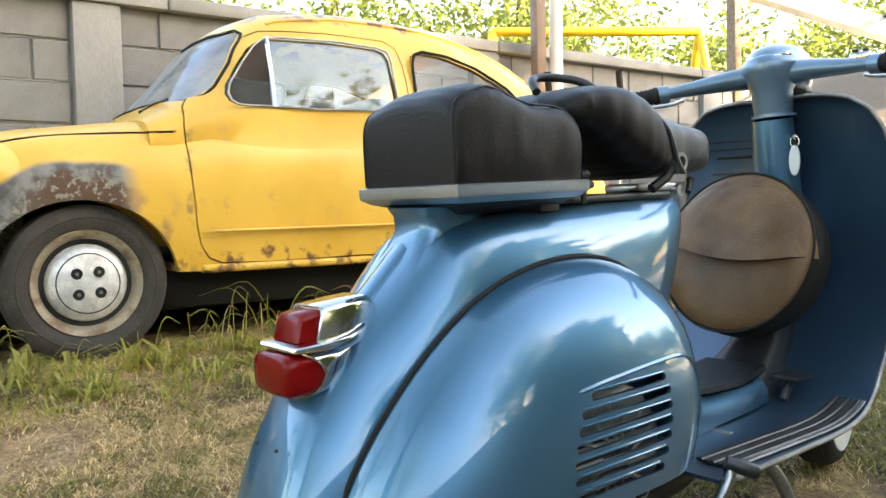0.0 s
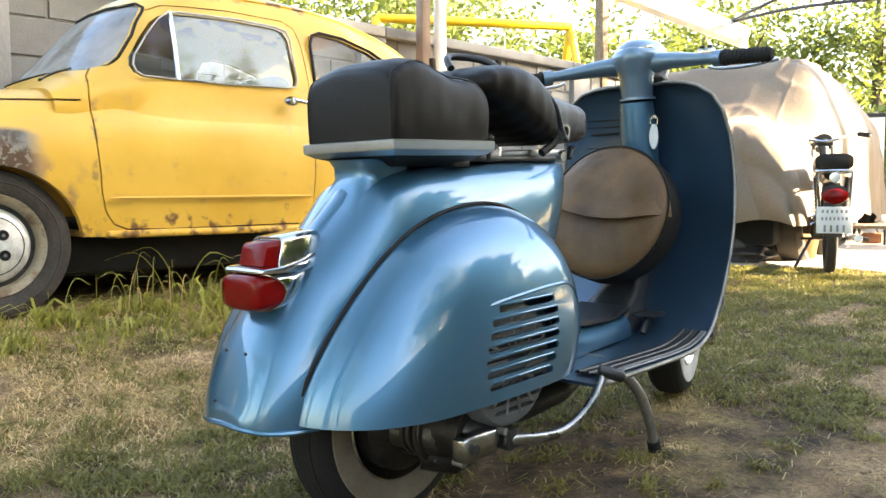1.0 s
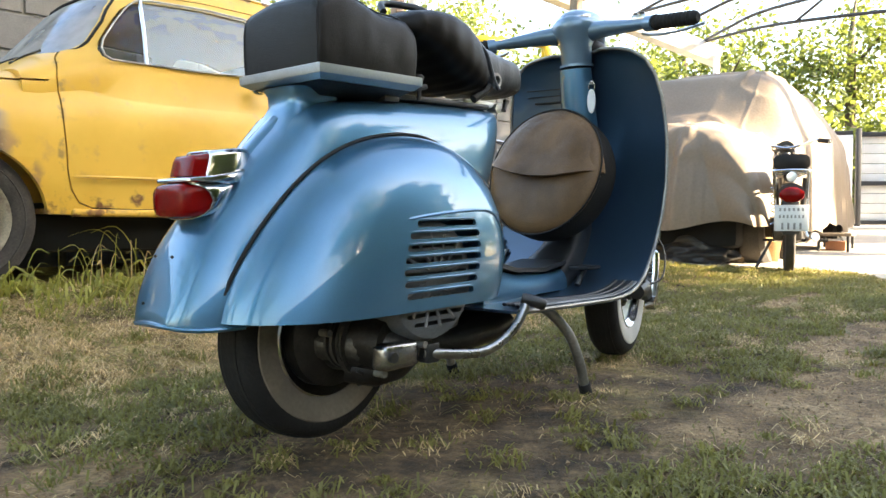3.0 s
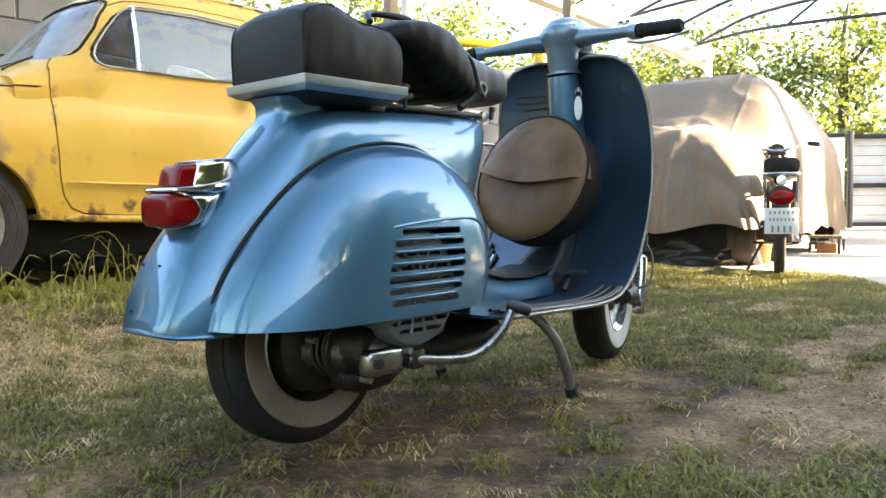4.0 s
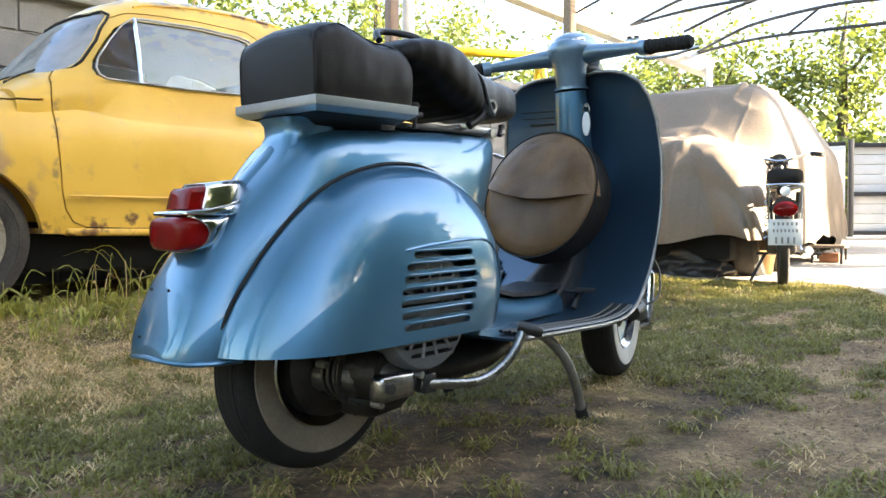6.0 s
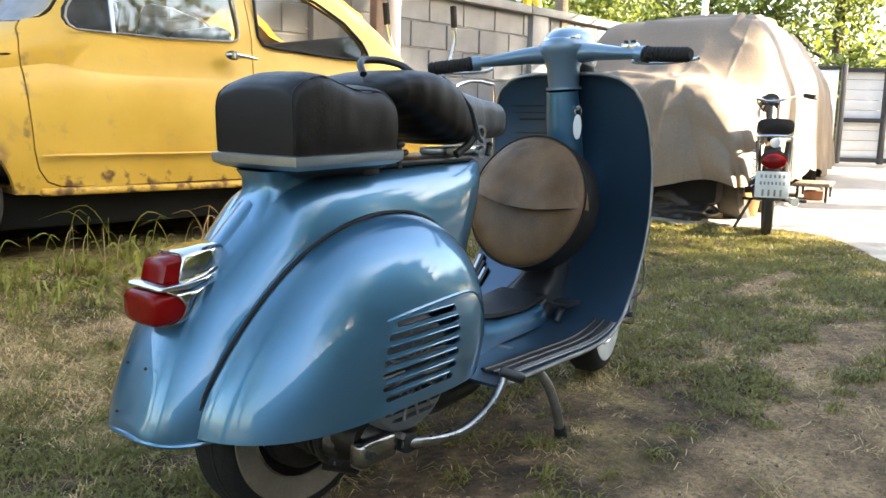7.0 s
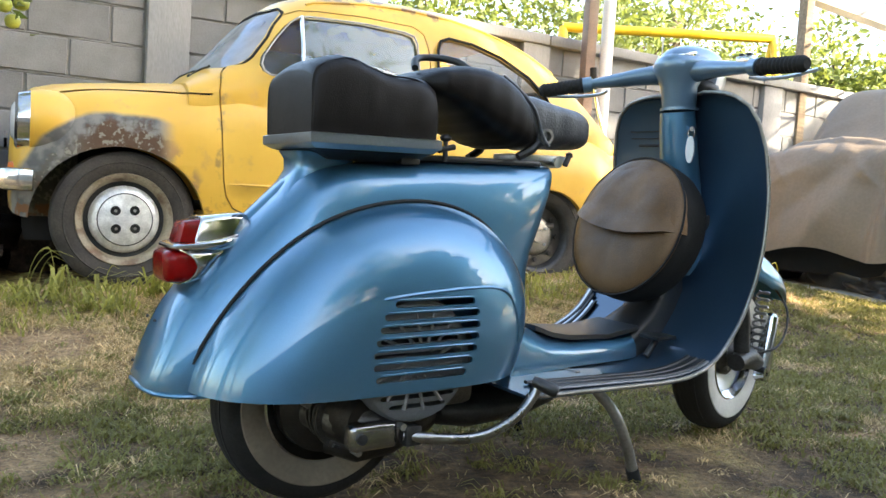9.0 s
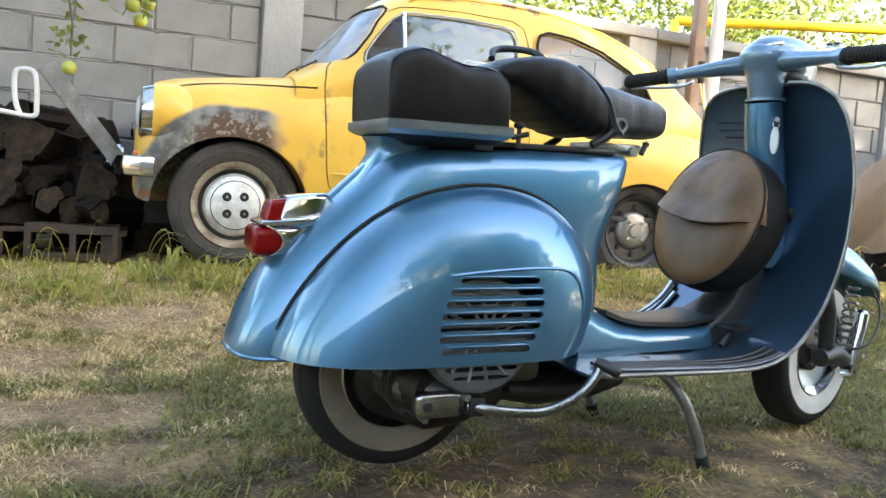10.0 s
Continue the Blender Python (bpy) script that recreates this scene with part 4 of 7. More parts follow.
part("horn_cover", moved(blob((1.06, -0.02, 0.865), (0.05, 0.045, 0.03), 2), STEER), "steel_dark", headset)
for s in (-1, 1):
    arm = [(0.985, s * 0.035, 0.902), (0.965, s * 0.09, 0.900), (0.940, s * 0.15, 0.893), (0.915, s * 0.215, 0.886)]
    a = part("handlebar_arm", moved(sweep(smooth_path(arm, 5), [0.036 - 0.019 * min(1, i / 14) for i in range(16)], 16, flat=0.75), STEER), "blue_sky_lit", scooter)
    part("collar", moved(rod((0.918, s * 0.208, 0.8865), (0.908, s * 0.228, 0.884), 0.020, seg=16), STEER), "blue_sky_lit", a)
    g0, g1 = Vector((0.905, s * 0.24, 0.8835)), Vector((0.878, s * 0.335, 0.876))
    gp, gr = [Vector((0.910, s * 0.226, 0.8845)), Vector((0.9075, s * 0.234, 0.884)), g0], [0.016, 0.021, 0.0172]
    for q in range(1, 41):
        gp.append(g0.lerp(g1, q / 40))
        gr.append(0.0186 if q % 4 in (1, 2) else 0.0166)
    gp.append(Vector((0.876, s * 0.341, 0.8755)))
    gr.append(0.012)
    part("grip", moved(sweep(gp, gr, 18), STEER), "rubber", a, "ribbed black rubber grip")
    part("lever", moved(sweep(smooth_path([(0.955, s * 0.185, 0.872), (0.965, s * 0.22, 0.866), (0.950, s * 0.28, 0.864), (0.915, s * 0.352, 0.868)], 5), 0.0045, 8), STEER), "alu", a)
part("switch", moved(box(0.925, 0.955, -0.205, -0.165, 0.898, 0.916, 0.004), STEER), "chrome", headset)
for q in range(2):
    part("switch_button", moved(box(0.928, 0.944, -0.200 + q * 0.018, -0.188 + q * 0.018, 0.9165, 0.922, 0.002), STEER), "black_plastic", headset)
key = part("key", rod((0.990, -0.040, 0.772), (0.975, -0.056, 0.772), 0.006), "chrome", scooter)
part("key_ring", sweep([(0.974, -0.056 + 0.010 * math.cos(a), 0.762 + 0.012 * math.sin(a)) for a in np.linspace(0, 2 * math.pi, 17)[:-1]], 0.0012, 6, closed=True), "chrome", key)
part("tag", rings([[(0.972 + d, -0.056 + 0.012 * math.cos(a), 0.722 + 0.032 * math.sin(a)) for a in np.linspace(0, 2 * math.pi, 25)[:-1]] for d in (-0.002, 0.002)]), "white_plastic", key, "white oval key tag")

# emblem and lines of unreadable writing on the inner shield
for i, (z, w0, w1) in enumerate(((0.775, 0.075, 0.185), (0.757, 0.075, 0.185), (0.739, 0.090, 0.165), (0.70, 0.085, 0.18), (0.683, 0.085, 0.18))):
    x = interp(z, [0.63, 0.72, 0.785], [1.018, 1.012, 1.000])
    hwz = interp(z, *ZW)
    pts = []
    for y in np.linspace(w0, w1, 8):
        pts.append((x + 0.045 * (1 - (y / hwz) ** 2) - 0.0035, float(y), z))
    part("lettering_bar", sweep(pts, 0.0016 if i != 2 else 0.0036, 6), "black_plastic" if i in (1, 2) else "steel_dark", shield)

# spare wheel leaning against the shield, under a round cover
COV = pose(0.885, 0.012, 0.520, 0, 19, 0)


def cover_face():
    """The taut round face of the cover, a little slack and creased."""
    rows = []
    prof = [(0.002, -0.0640), (0.04, -0.0655), (0.08, -0.0665), (0.115, -0.0660), (0.140, -0.0640), (0.157, -0.0590), (0.167, -0.0520), (0.1725, -0.0450), (0.1720, -0.0400)]
    for r, x in prof:
        row = []
        for a in np.linspace(0, 2 * math.pi, 73)[:-1]:
            y, z = r * math.cos(a), r * math.sin(a)
            slack = 0.0032 * noise.noise(Vector((y * 22, z * 9, 3))) + 0.0022 * noise.noise(Vector((y * 9 + z * 30, z * 12, 6)))
            row.append((x + slack, y, z))
        rows.append(row)
    return rings(rows)


spare = part("spare_wheel_cover", moved(cover_face(), COV), "leather", scooter, "round brown leatherette spare wheel cover with a pocket flap", 50)


def flap_edge(u):
    return -0.026 + 0.034 * u * u + 0.014 * u


rows = []
for i in range(33):
    u = -1 + i / 16
    row = []
    for k in range(15):
        f = k / 14
        z = flap_edge(u) + f * (0.160 - flap_edge(u))
        yy = u * math.sqrt(max(0.0003, 0.171 ** 2 - z * z)) * (0.992 + 0.030 * max(0, 1 - f * 4))
        r = math.hypot(yy, z) / 0.1745
        puff = 0.0690 + 0.010 * math.sin(math.pi * min(1, f * 1.1)) * (1 - u ** 4) + 0.020 * max(0, 1 - f * 4) * (1 - u ** 8)
        puff += 0.0040 * math.sin(9 * f * (1.4 - abs(u)) + 2.2 * u) * (1 - f) * (0.3 + abs(u)) + 0.0030 * noise.noise(Vector((yy * 18, z * 46 + u * 6, 1)))
        row.append((-(puff - 0.028 * r ** 7), yy, z))
    rows.append(row)
flap = rings(rows, cap=False, closed=False)
ext = bmesh.ops.extrude_face_region(flap, geom=flap.faces[:])
for v in [g for g in ext["geom"] if isinstance(g, bmesh.types.BMVert)]:
    v.co.x += 0.010
part("flap", moved(flap, COV), "leather", spare, "", 60)
part("piping", moved(sweep([(-0.0470, 0.1735 * math.cos(a), 0.1735 * math.sin(a)) for a in np.linspace(0, 2 * math.pi, 65)[:-1]], 0.0028, 6, closed=True), COV), "vinyl", spare)
part("tyre_inside", moved(lathe([(0.060, -0.036), (0.168, -0.040), (0.1735, -0.025), (0.1745, 0.000), (0.173, 0.020), (0.166, 0.040), (0.145, 0.052), (0.110, 0.054), (0.060, 0.040)], 48, "x"), COV), "rubber", spare, "black tyre of the spare wheel")
part("wheel_bracket", rod((0.93, 0.0, 0.50), (1.02, 0.0, 0.49), 0.018), "steel_dark", spare)


# wheels: (centre, steer)
def wheel(m, label, band):
    w = part("wheel", moved(lathe([(0.108, -0.030), (0.113, -0.040), (0.135, -0.046), (0.165, -0.047), (0.184, -0.042), (0.194, -0.030), (0.199, -0.012), (0.199, 0.012), (0.194, 0.030), (0.184, 0.042),
                                   (0.165, 0.047), (0.135, 0.046), (0.113, 0.040), (0.108, 0.030)], 64), m), "rubber", scooter, label)
    for s in (-1, 1):
        part("whitewall", moved(lathe([(0.117, s * 0.0425), (0.122, s * 0.0458), (0.150, s * 0.0490), (0.162, s * 0.0490), (0.1655, s * 0.0455)], 64, closed=False), m), band, w)
        part("rim_flange", moved(lathe([(0.100, s * 0.028), (0.112, s * 0.033), (0.118, s * 0.043), (0.114, s * 0.0455), (0.106, s * 0.038), (0.096, s * 0.030)], 56), m), "chrome" if s < 0 else "alu", w)
    part("rim", moved(lathe([(0.030, -0.012), (0.060, -0.012), (0.080, -0.020), (0.103, -0.028), (0.106, 0.028), (0.080, 0.020), (0.060, 0.012), (0.030, 0.012)], 48), m), "rail", w)
    part("hub", moved(lathe([(0.0, -0.05), (0.022, -0.05), (0.030, -0.035), (0.055, -0.025), (0.055, 0.03), (0.0, 0.03)], 32, closed=False), m), "engine", w)
    for k in range(5):
        a = 2 * math.pi * k / 5 + 0.3
        part("wheel_nut", moved(rod((0.042 * math.cos(a), -0.040, 0.042 * math.sin(a)), (0.042 * math.cos(a), -0.022, 0.042 * math.sin(a)), 0.006, seg=6), m), "steel", w)
    for yy in (-0.022, -0.008, 0.008, 0.022):
        part("tread_rib", moved(lathe([(0.195, yy - 0.0045), (0.2005 - abs(yy) * 0.16, yy - 0.0045), (0.2005 - abs(yy) * 0.16, yy + 0.0045), (0.195, yy + 0.0045)], 64), m), "rubber", w)
    return w


wheel(pose(0.034, -0.012, 0.212) @ Matrix.Scale(0.975, 4), "rear tyre with a grimy whitewall", "whitewall_grimy")
FW = pose(1.192, 0.0, 0.200, 0, 0, 15)
wheel(FW, "front tyre with a clean whitewall", "whitewall")
# front mudguard
rows = []
for k in range(27):
    a = math.radians(26 + 84 * k / 26)
    w = 0.060 + 0.034 * math.sin(math.pi * min(1, (k + 3) / 18))
    out = []
    for lay, off in ((1, 0.0), (-1, 0.005)):
        row = []
        for i in range(15):
            u = lay * (-1 + i / 7)
            r = 0.296 - 0.085 * abs(u) ** 2.6 * min(1, 0.25 + k / 12) - off
            row.append((r * math.cos(a), (w - off) * math.sin(u * math.pi / 2), r * math.sin(a)))
        out += row
    rows.append(out)
fender = part("front_mudguard", moved(rings(rows), FW), "blue", scooter, "rounded light blue front mudguard", 60)
part("mudguard_tip", moved(sweep([(0.262, -0.035, 0.128), (0.272, 0, 0.132), (0.262, 0.035, 0.128)], 0.005, 8), FW), "blue", fender)
# fork link, spring and damper
fork = part("front_fork", moved(sweep(smooth_path([(-0.14, 0.0, 0.36), (-0.09, -0.055, 0.24), (-0.05, -0.075, 0.13), (-0.04, -0.078, 0.02)], 6), 0.020, 12), FW), "steel_dark", scooter)
part("swing_link", moved(sweep([(-0.07, -0.078, -0.005), (0.0, -0.075, 0.0), (0.09, -0.070, -0.03)], [0.022, 0.03, 0.020], 12), FW), "steel_dark", fork)
part("damper", moved(sweep([(0.085, -0.085, -0.050), (0.090, -0.085, -0.040), (0.136, -0.080, 0.092), (0.139, -0.080, 0.100)], [0.015, 0.0205, 0.0205, 0.013], 16), FW), "chrome", fork, "chrome damper")
part("damper_eye", moved(lathe([(0.006, -0.014), (0.022, -0.014), (0.022, 0.014), (0.006, 0.014)], 20, "y", (0.083, -0.085, -0.052)), FW), "chrome", fork)
part("spring", moved(sweep([(0.045 + 0.030 * q / 90, -0.080 + 0.017 * math.cos(q * 0.62), 0.01 + 0.16 * q / 90 + 0.017 * math.sin(q * 0.62) * 0.3) for q in range(91)], 0.0035, 6), FW), "steel", fork, "coil spring")
part("speedo_cable", moved(sweep(smooth_path([(0.03, -0.06, 0.0), (0.12, -0.11, 0.02), (0.20, -0.10, 0.10), (0.19, -0.06, 0.17), (0.10, -0.05, 0.22)], 6), 0.0032, 6), FW), "black_plastic", fork)

# engine under the cowl
engine = part("engine", join(sweep([(0.02, -0.06, 0.215), (0.10, -0.11, 0.225), (0.22, -0.13, 0.25)], [0.055, 0.072, 0.060], 14), box(0.10, 0.30, -0.16, -0.02, 0.20, 0.34, 0.02)), "engine", scooter, "oily alloy engine casing")
fan = as_mesh(rings([[(0.118 + r * math.cos(a), y, 0.318 + r * math.sin(a)) for a in np.linspace(0, 2 * math.pi, 49)[:-1]] for r, y in ((0.090, -0.252), (0.104, -0.244), (0.110, -0.230), (0.110, -0.17))]))
fan = carve(fan, [join(*[slot(0.118 - w, 0.118 + w, z, 0.008, -0.27, -0.215) for w, z in ((0.055, 0.2425), (0.072, 0.259), (0.08, 0.285), (0.085, 0.305), (0.085, 0.330), (0.075, 0.355), (0.06, 0.38))])])
fanc = link_mesh("fan_cover", fan, "fan", scooter, "grey fan cover with slots", 35)
for k in range(14):
    a = k * math.pi / 7 + 0.1
    part("fan_rib", rod((0.118 + 0.026 * math.cos(a), -0.2505, 0.318 + 0.026 * math.sin(a)), (0.118 + 0.086 * math.cos(a + 0.25), -0.2505, 0.318 + 0.086 * math.sin(a + 0.25)), 0.0035, seg=6), "dull_steel", fanc)
part("fan_inside", lathe([(0.0, -0.160), (0.105, -0.160), (0.105, -0.14), (0.0, -0.14)], 32, "y", (0.118, 0, 0.318), closed=False), "black_gap", fanc)
part("hub_casing", lathe([(0.0, -0.115), (0.030, -0.115), (0.038, -0.100), (0.060, -0.090), (0.075, -0.075), (0.080, -0.05), (0.0, -0.05)], 36, "y", (0.030, 0, 0.212), closed=False), "engine", engine)
part("brake_drum", lathe([(0.0, -0.098), (0.060, -0.098), (0.078, -0.086), (0.092, -0.070), (0.092, -0.04), (0.0, -0.04)], 40, "y", (0.034, 0, 0.212), closed=False), "drum", engine, "dark oily brake drum")
part("axle_housing", sweep([(0.030, -0.095, 0.214), (0.040, -0.150, 0.212), (0.050, -0.205, 0.208)], [0.060, 0.056, 0.046], 20), "drum", engine)
part("housing_flange", sweep([(0.036, -0.140, 0.212), (0.0375, -0.152, 0.2115)], 0.066, 24), "engine", engine)
part("lower_casing", sweep([(0.01, -0.13, 0.165), (0.045, -0.165, 0.158), (0.10, -0.15, 0.165), (0.20, -0.10, 0.19)], [0.026, 0.030, 0.040, 0.050], 14), "drum", engine)
part("cast_rib", join(*[lathe([(0.040, y), (0.050, y), (0.050, y - 0.006), (0.040, y - 0.006)], 28, "y", (0.018, 0, 0.212)) for y in (-0.12, -0.135, -0.150)]), "engine", engine)
part("gearbox", sweep([(-0.005, -0.085, 0.205), (0.02, -0.15, 0.205), (0.05, -0.19, 0.20), (0.10, -0.215, 0.190)], [0.030, 0.040, 0.036, 0.022], 16), "engine", engine)
part("gear_selector", box(0.002, 0.090, -0.238, -0.200, 0.168, 0.215, 0.010, 3), "alu_dull", engine, "polished gear selector box")
part("selector_eye", lathe([(0.0, -0.246), (0.009, -0.246), (0.009, -0.236), (0.0, -0.236)], 18, "y", (0.018, 0, 0.193), closed=False), "steel_dark", engine)
for bx, by, bz in ((-0.035, -0.128, 0.232), (0.030, -0.195, 0.158), (0.095, -0.232, 0.205)):
    part("bolt", rod((bx, by - 0.014, bz), (bx, by + 0.01, bz), 0.0065, seg=10), "steel", engine)
part("brake_arm", sweep([(-0.01, -0.13, 0.185), (0.005, -0.15, 0.16), (0.03, -0.17, 0.15)], 0.006, 8), "engine", engine)
part("cables", join(*[sweep(smooth_path([(0.0 + q * 0.02, -0.17, 0.165), (0.05, -0.16 + q * 0.02, 0.145 - q * 0.01), (0.15, -0.12, 0.15), (0.30, -0.08, 0.19)], 5), 0.0035, 6) for q in range(3)]), "black_plastic", engine)
part("kick_lever", sweep(smooth_path([(0.100, -0.235, 0.188), (0.135, -0.252, 0.184), (0.18, -0.262, 0.178), (0.235, -0.268, 0.176), (0.285, -0.272, 0.190), (0.325, -0.275, 0.215), (0.350, -0.276, 0.245), (0.356, -0.277, 0.262)], 5), 0.0095, 12), "kick_steel", engine, "curved worn chrome kick-start lever")
part("kick_clamp", box(0.098, 0.130, -0.250, -0.222, 0.170, 0.206, 0.005), "steel_dark", engine)
part("kick_pedal", sweep([(0.348, -0.272, 0.266), (0.360, -0.286, 0.260), (0.374, -0.305, 0.252), (0.377, -0.309, 0.250)], [0.010, 0.0120, 0.0120, 0.008], 14), "black_plastic", engine)
part("silencer", rings([[(x, -0.03 + w * math.cos(a), z + h * math.sin(a)) for a in np.linspace(0, 2 * math.pi, 25)[:-1]] for x, w, h, z in
                        ((0.235, 0.05, 0.02, 0.175), (0.255, 0.085, 0.034, 0.175), (0.33, 0.105, 0.044, 0.170), (0.46, 0.10, 0.042, 0.174), (0.535, 0.085, 0.034, 0.184), (0.56, 0.06, 0.020, 0.190))]), "steel_dark", scooter, "blackened exhaust silencer")

# centre stand
stand = part("centre_stand", sweep(smooth_path([(0.575, -0.13, 0.222), (0.595, -0.165, 0.205), (0.630, -0.195, 0.155), (0.660, -0.205, 0.09), (0.685, -0.205, 0.022), (0.690, -0.205, 0.004)], 5), 0.0115, 12), "steel", scooter, "worn tubular centre stand")
part("stand_leg", sweep(smooth_path([(0.575, 0.13, 0.222), (0.595, 0.165, 0.205), (0.630, 0.195, 0.155), (0.660, 0.205, 0.09), (0.690, 0.205, 0.004)], 5), 0.0115, 12), "steel", stand)
part("stand_bar", rod((0.575, -0.14, 0.222), (0.575, 0.14, 0.222), 0.013), "steel", stand)
for s in (-1, 1):
    part("stand_foot", sweep([(0.682, s * 0.205, 0.028), (0.694, s * 0.205, -0.004)], 0.0145, 10), "rubber", stand)

# ---- the yellow car ----
car = thing("small_car", pose(1.0, 2.50, 0.185), "old yellow two-door small car with rusted wheel arch and sills", "car")


def body_rows():
    xs = [-1.500, -1.495, -1.480, -1.455, -1.42, -1.35, -1.25, -1.10, -0.95, -0.80, -0.65, -0.4, 0, 0.4, 0.8, 1.05, 1.2, 1.32, 1.45, 1.56, 1.62, 1.645]
    zt = [0.52, 0.60, 0.685, 0.735, 0.762, 0.782, 0.798, 0.815, 0.833, 0.846, 0.856, 0.866, 0.872, 0.870, 0.862, 0.845, 0.82, 0.775, 0.68, 0.55, 0.45, 0.38]
    zb = [0.32, 0.275, 0.255, 0.245, 0.24, 0.24, 0.25, 0.265, 0.28, 0.272, 0.268, 0.266, 0.266, 0.268, 0.272, 0.275, 0.28, 0.285, 0.29, 0.30, 0.31, 0.33]
    hw = [0.36, 0.46, 0.535, 0.575, 0.598, 0.622, 0.638, 0.650, 0.656, 0.660, 0.662, 0.664, 0.665, 0.665, 0.660, 0.652, 0.640, 0.620, 0.58, 0.51, 0.44, 0.36]
    rows = []
    for x, t, b, w in zip(xs, zt, zb, hw):
        row = superring(x, w, b, t, 4.6 if x < -0.7 else 5.5, 32)
        # the side leans out towards a waist, and tucks in at the sill
        row = [(px, py * (1 - 0.05 * step(0.42, 0.27, pz)), pz) for px, py, pz in row]
        rows.append(row)
    return rows


ROOF_X = [-0.86, -0.80, -0.70, -0.60, -0.55, -0.43, -0.31, -0.05, 0.18, 0.40, 0.55, 0.70, 0.85, 1.00, 1.10, 1.20, 1.30, 1.38]
ROOF_Z = [0.84, 0.90, 1.005, 1.120, 1.180, 1.275, 1.320, 1.358, 1.364, 1.352, 1.328, 1.290, 1.232, 1.155, 1.085, 0.995, 0.89, 0.80]


def cabin_half(x, z):
    """Half width of the cabin at a height."""
    w = interp(x, [-0.86, -0.6, -0.3, 0.3, 0.9, 1.38], [0.60, 0.628, 0.636, 0.636, 0.62, 0.54])
    return w * (1 - 0.20 * max(0, (z - 0.86)) / 0.50)


def bow(x, y):
    """The windscreen curves back towards its sides."""
    return 0.11 * (y / 0.6) ** 2 * (1 - step(-0.55, -0.20, x)) * step(-0.86, -0.74, x)


def cabin_rows(inset=0.0):
    rows = []
    for x, zt in zip(ROOF_X, ROOF_Z):
        pts = []
        z1 = zt - inset
        for k in range(33):
            t = math.pi * k / 32
            c, s = math.cos(t), math.sin(t)
            z = 0.70 + (z1 - 0.70) * abs(s) ** (2 / 4.2)
            y = (cabin_half(x, z) - inset) * math.copysign(abs(c) ** (2 / 4.2), c)
            pts.append((x + bow(x, y), y, z))
        rows.append(pts)
    return rows


def front_x(y, z):
    """Where the cabin's front lies at a place and height."""
    for x in np.linspace(-0.88, -0.10, 400):
        zt = interp(x, ROOF_X, ROOF_Z)
        if zt > z and (abs(y) / cabin_half(x, z)) ** 4.2 + ((z - 0.70) / (zt - 0.70)) ** 4.2 <= 1:
            return float(x) + bow(x, y)
    return -0.10


def roof_y(x, f):
    """Half width and height of the cabin at a share f of its height."""
    z = 0.70 + (interp(x, ROOF_X, ROOF_Z) - 0.70) * f
    return cabin_half(x, z) * (1 - f ** 4.2) ** (1 / 4.2), z


lower = as_mesh(rings(body_rows()))
inner_rows = [[(x, y * 0.95, 0.29 + (z - 0.27) * 0.90) for x, y, z in row] for row in body_rows()[6:-4]]
shell = carve(lower, [rings(cabin_rows())], "UNION")
WIN_SIDE = [(-0.535, 0.885), (-0.562, 0.900), (-0.572, 0.928), (-0.562, 0.965), (-0.505, 1.050), (-0.448, 1.122), (-0.410, 1.151), (-0.36, 1.163), (-0.10, 1.172), (0.10, 1.163), (0.145, 1.150), (0.160, 1.118), (0.166, 0.935), (0.155, 0.905), (0.125, 0.893), (-0.20, 0.882)]
WIN_REAR = [(0.262, 0.925), (0.268, 1.105), (0.285, 1.150), (0.33, 1.168), (0.46, 1.158), (0.62, 1.115), (0.78, 1.035), (0.875, 0.950), (0.905, 0.895), (0.895, 0.865), (0.86, 0.858), (0.60, 0.868), (0.34, 0.882), (0.285, 0.890)]
hollow_rows = [[(x, y, max(z, 0.72)) for x, y, z in row] for row in cabin_rows(0.028)][1:-1]
hollow_rows[0] = [(-0.765, y, z) for x, y, z in hollow_rows[0]]
inner = rings(hollow_rows)
shell = carve(shell, [inner, rings(inner_rows)])
shell = carve(shell, [prism(WIN_SIDE, -0.9, 0.9), prism(WIN_REAR, -0.9, 0.9)])
# windscreen opening
ws_half = [(0.505, 0.905), (0.532, 0.925), (0.530, 0.96), (0.490, 1.06), (0.432, 1.16), (0.405, 1.195), (0.350, 1.218)]
ws = [(-y, z) for y, z in ws_half] + ws_half[::-1]
shell = carve(shell, [rings([[(-0.95, y, z) for y, z in ws], [(-0.30, y * 0.96, z) for y, z in ws]])])
rearw = [(-0.42, 1.02), (-0.44, 1.05), (-0.36, 1.24), (0.36, 1.24), (0.44, 1.05), (0.42, 1.02)]
shell = carve(shell, [rings([[(0.72, y, z) for y, z in rearw], [(1.35, y, z) for y, z in rearw]])])
# wheel arches
arch_f = [(-1.105 + 0.325 * math.cos(a), 0.235 + 0.300 * math.sin(a)) for a in np.linspace(-0.35, math.pi + 0.35, 28)]
arch_r = [(0.895 + 0.290 * math.cos(a), 0.235 + 0.255 * math.sin(a)) for a in np.linspace(-0.35, math.pi + 0.35, 28)]
shell = carve(shell, [prism(arch_f, -0.80, -0.38), prism(arch_f, 0.38, 0.80), prism(arch_r, -0.80, -0.40), prism(arch_r, 0.40, 0.80)])
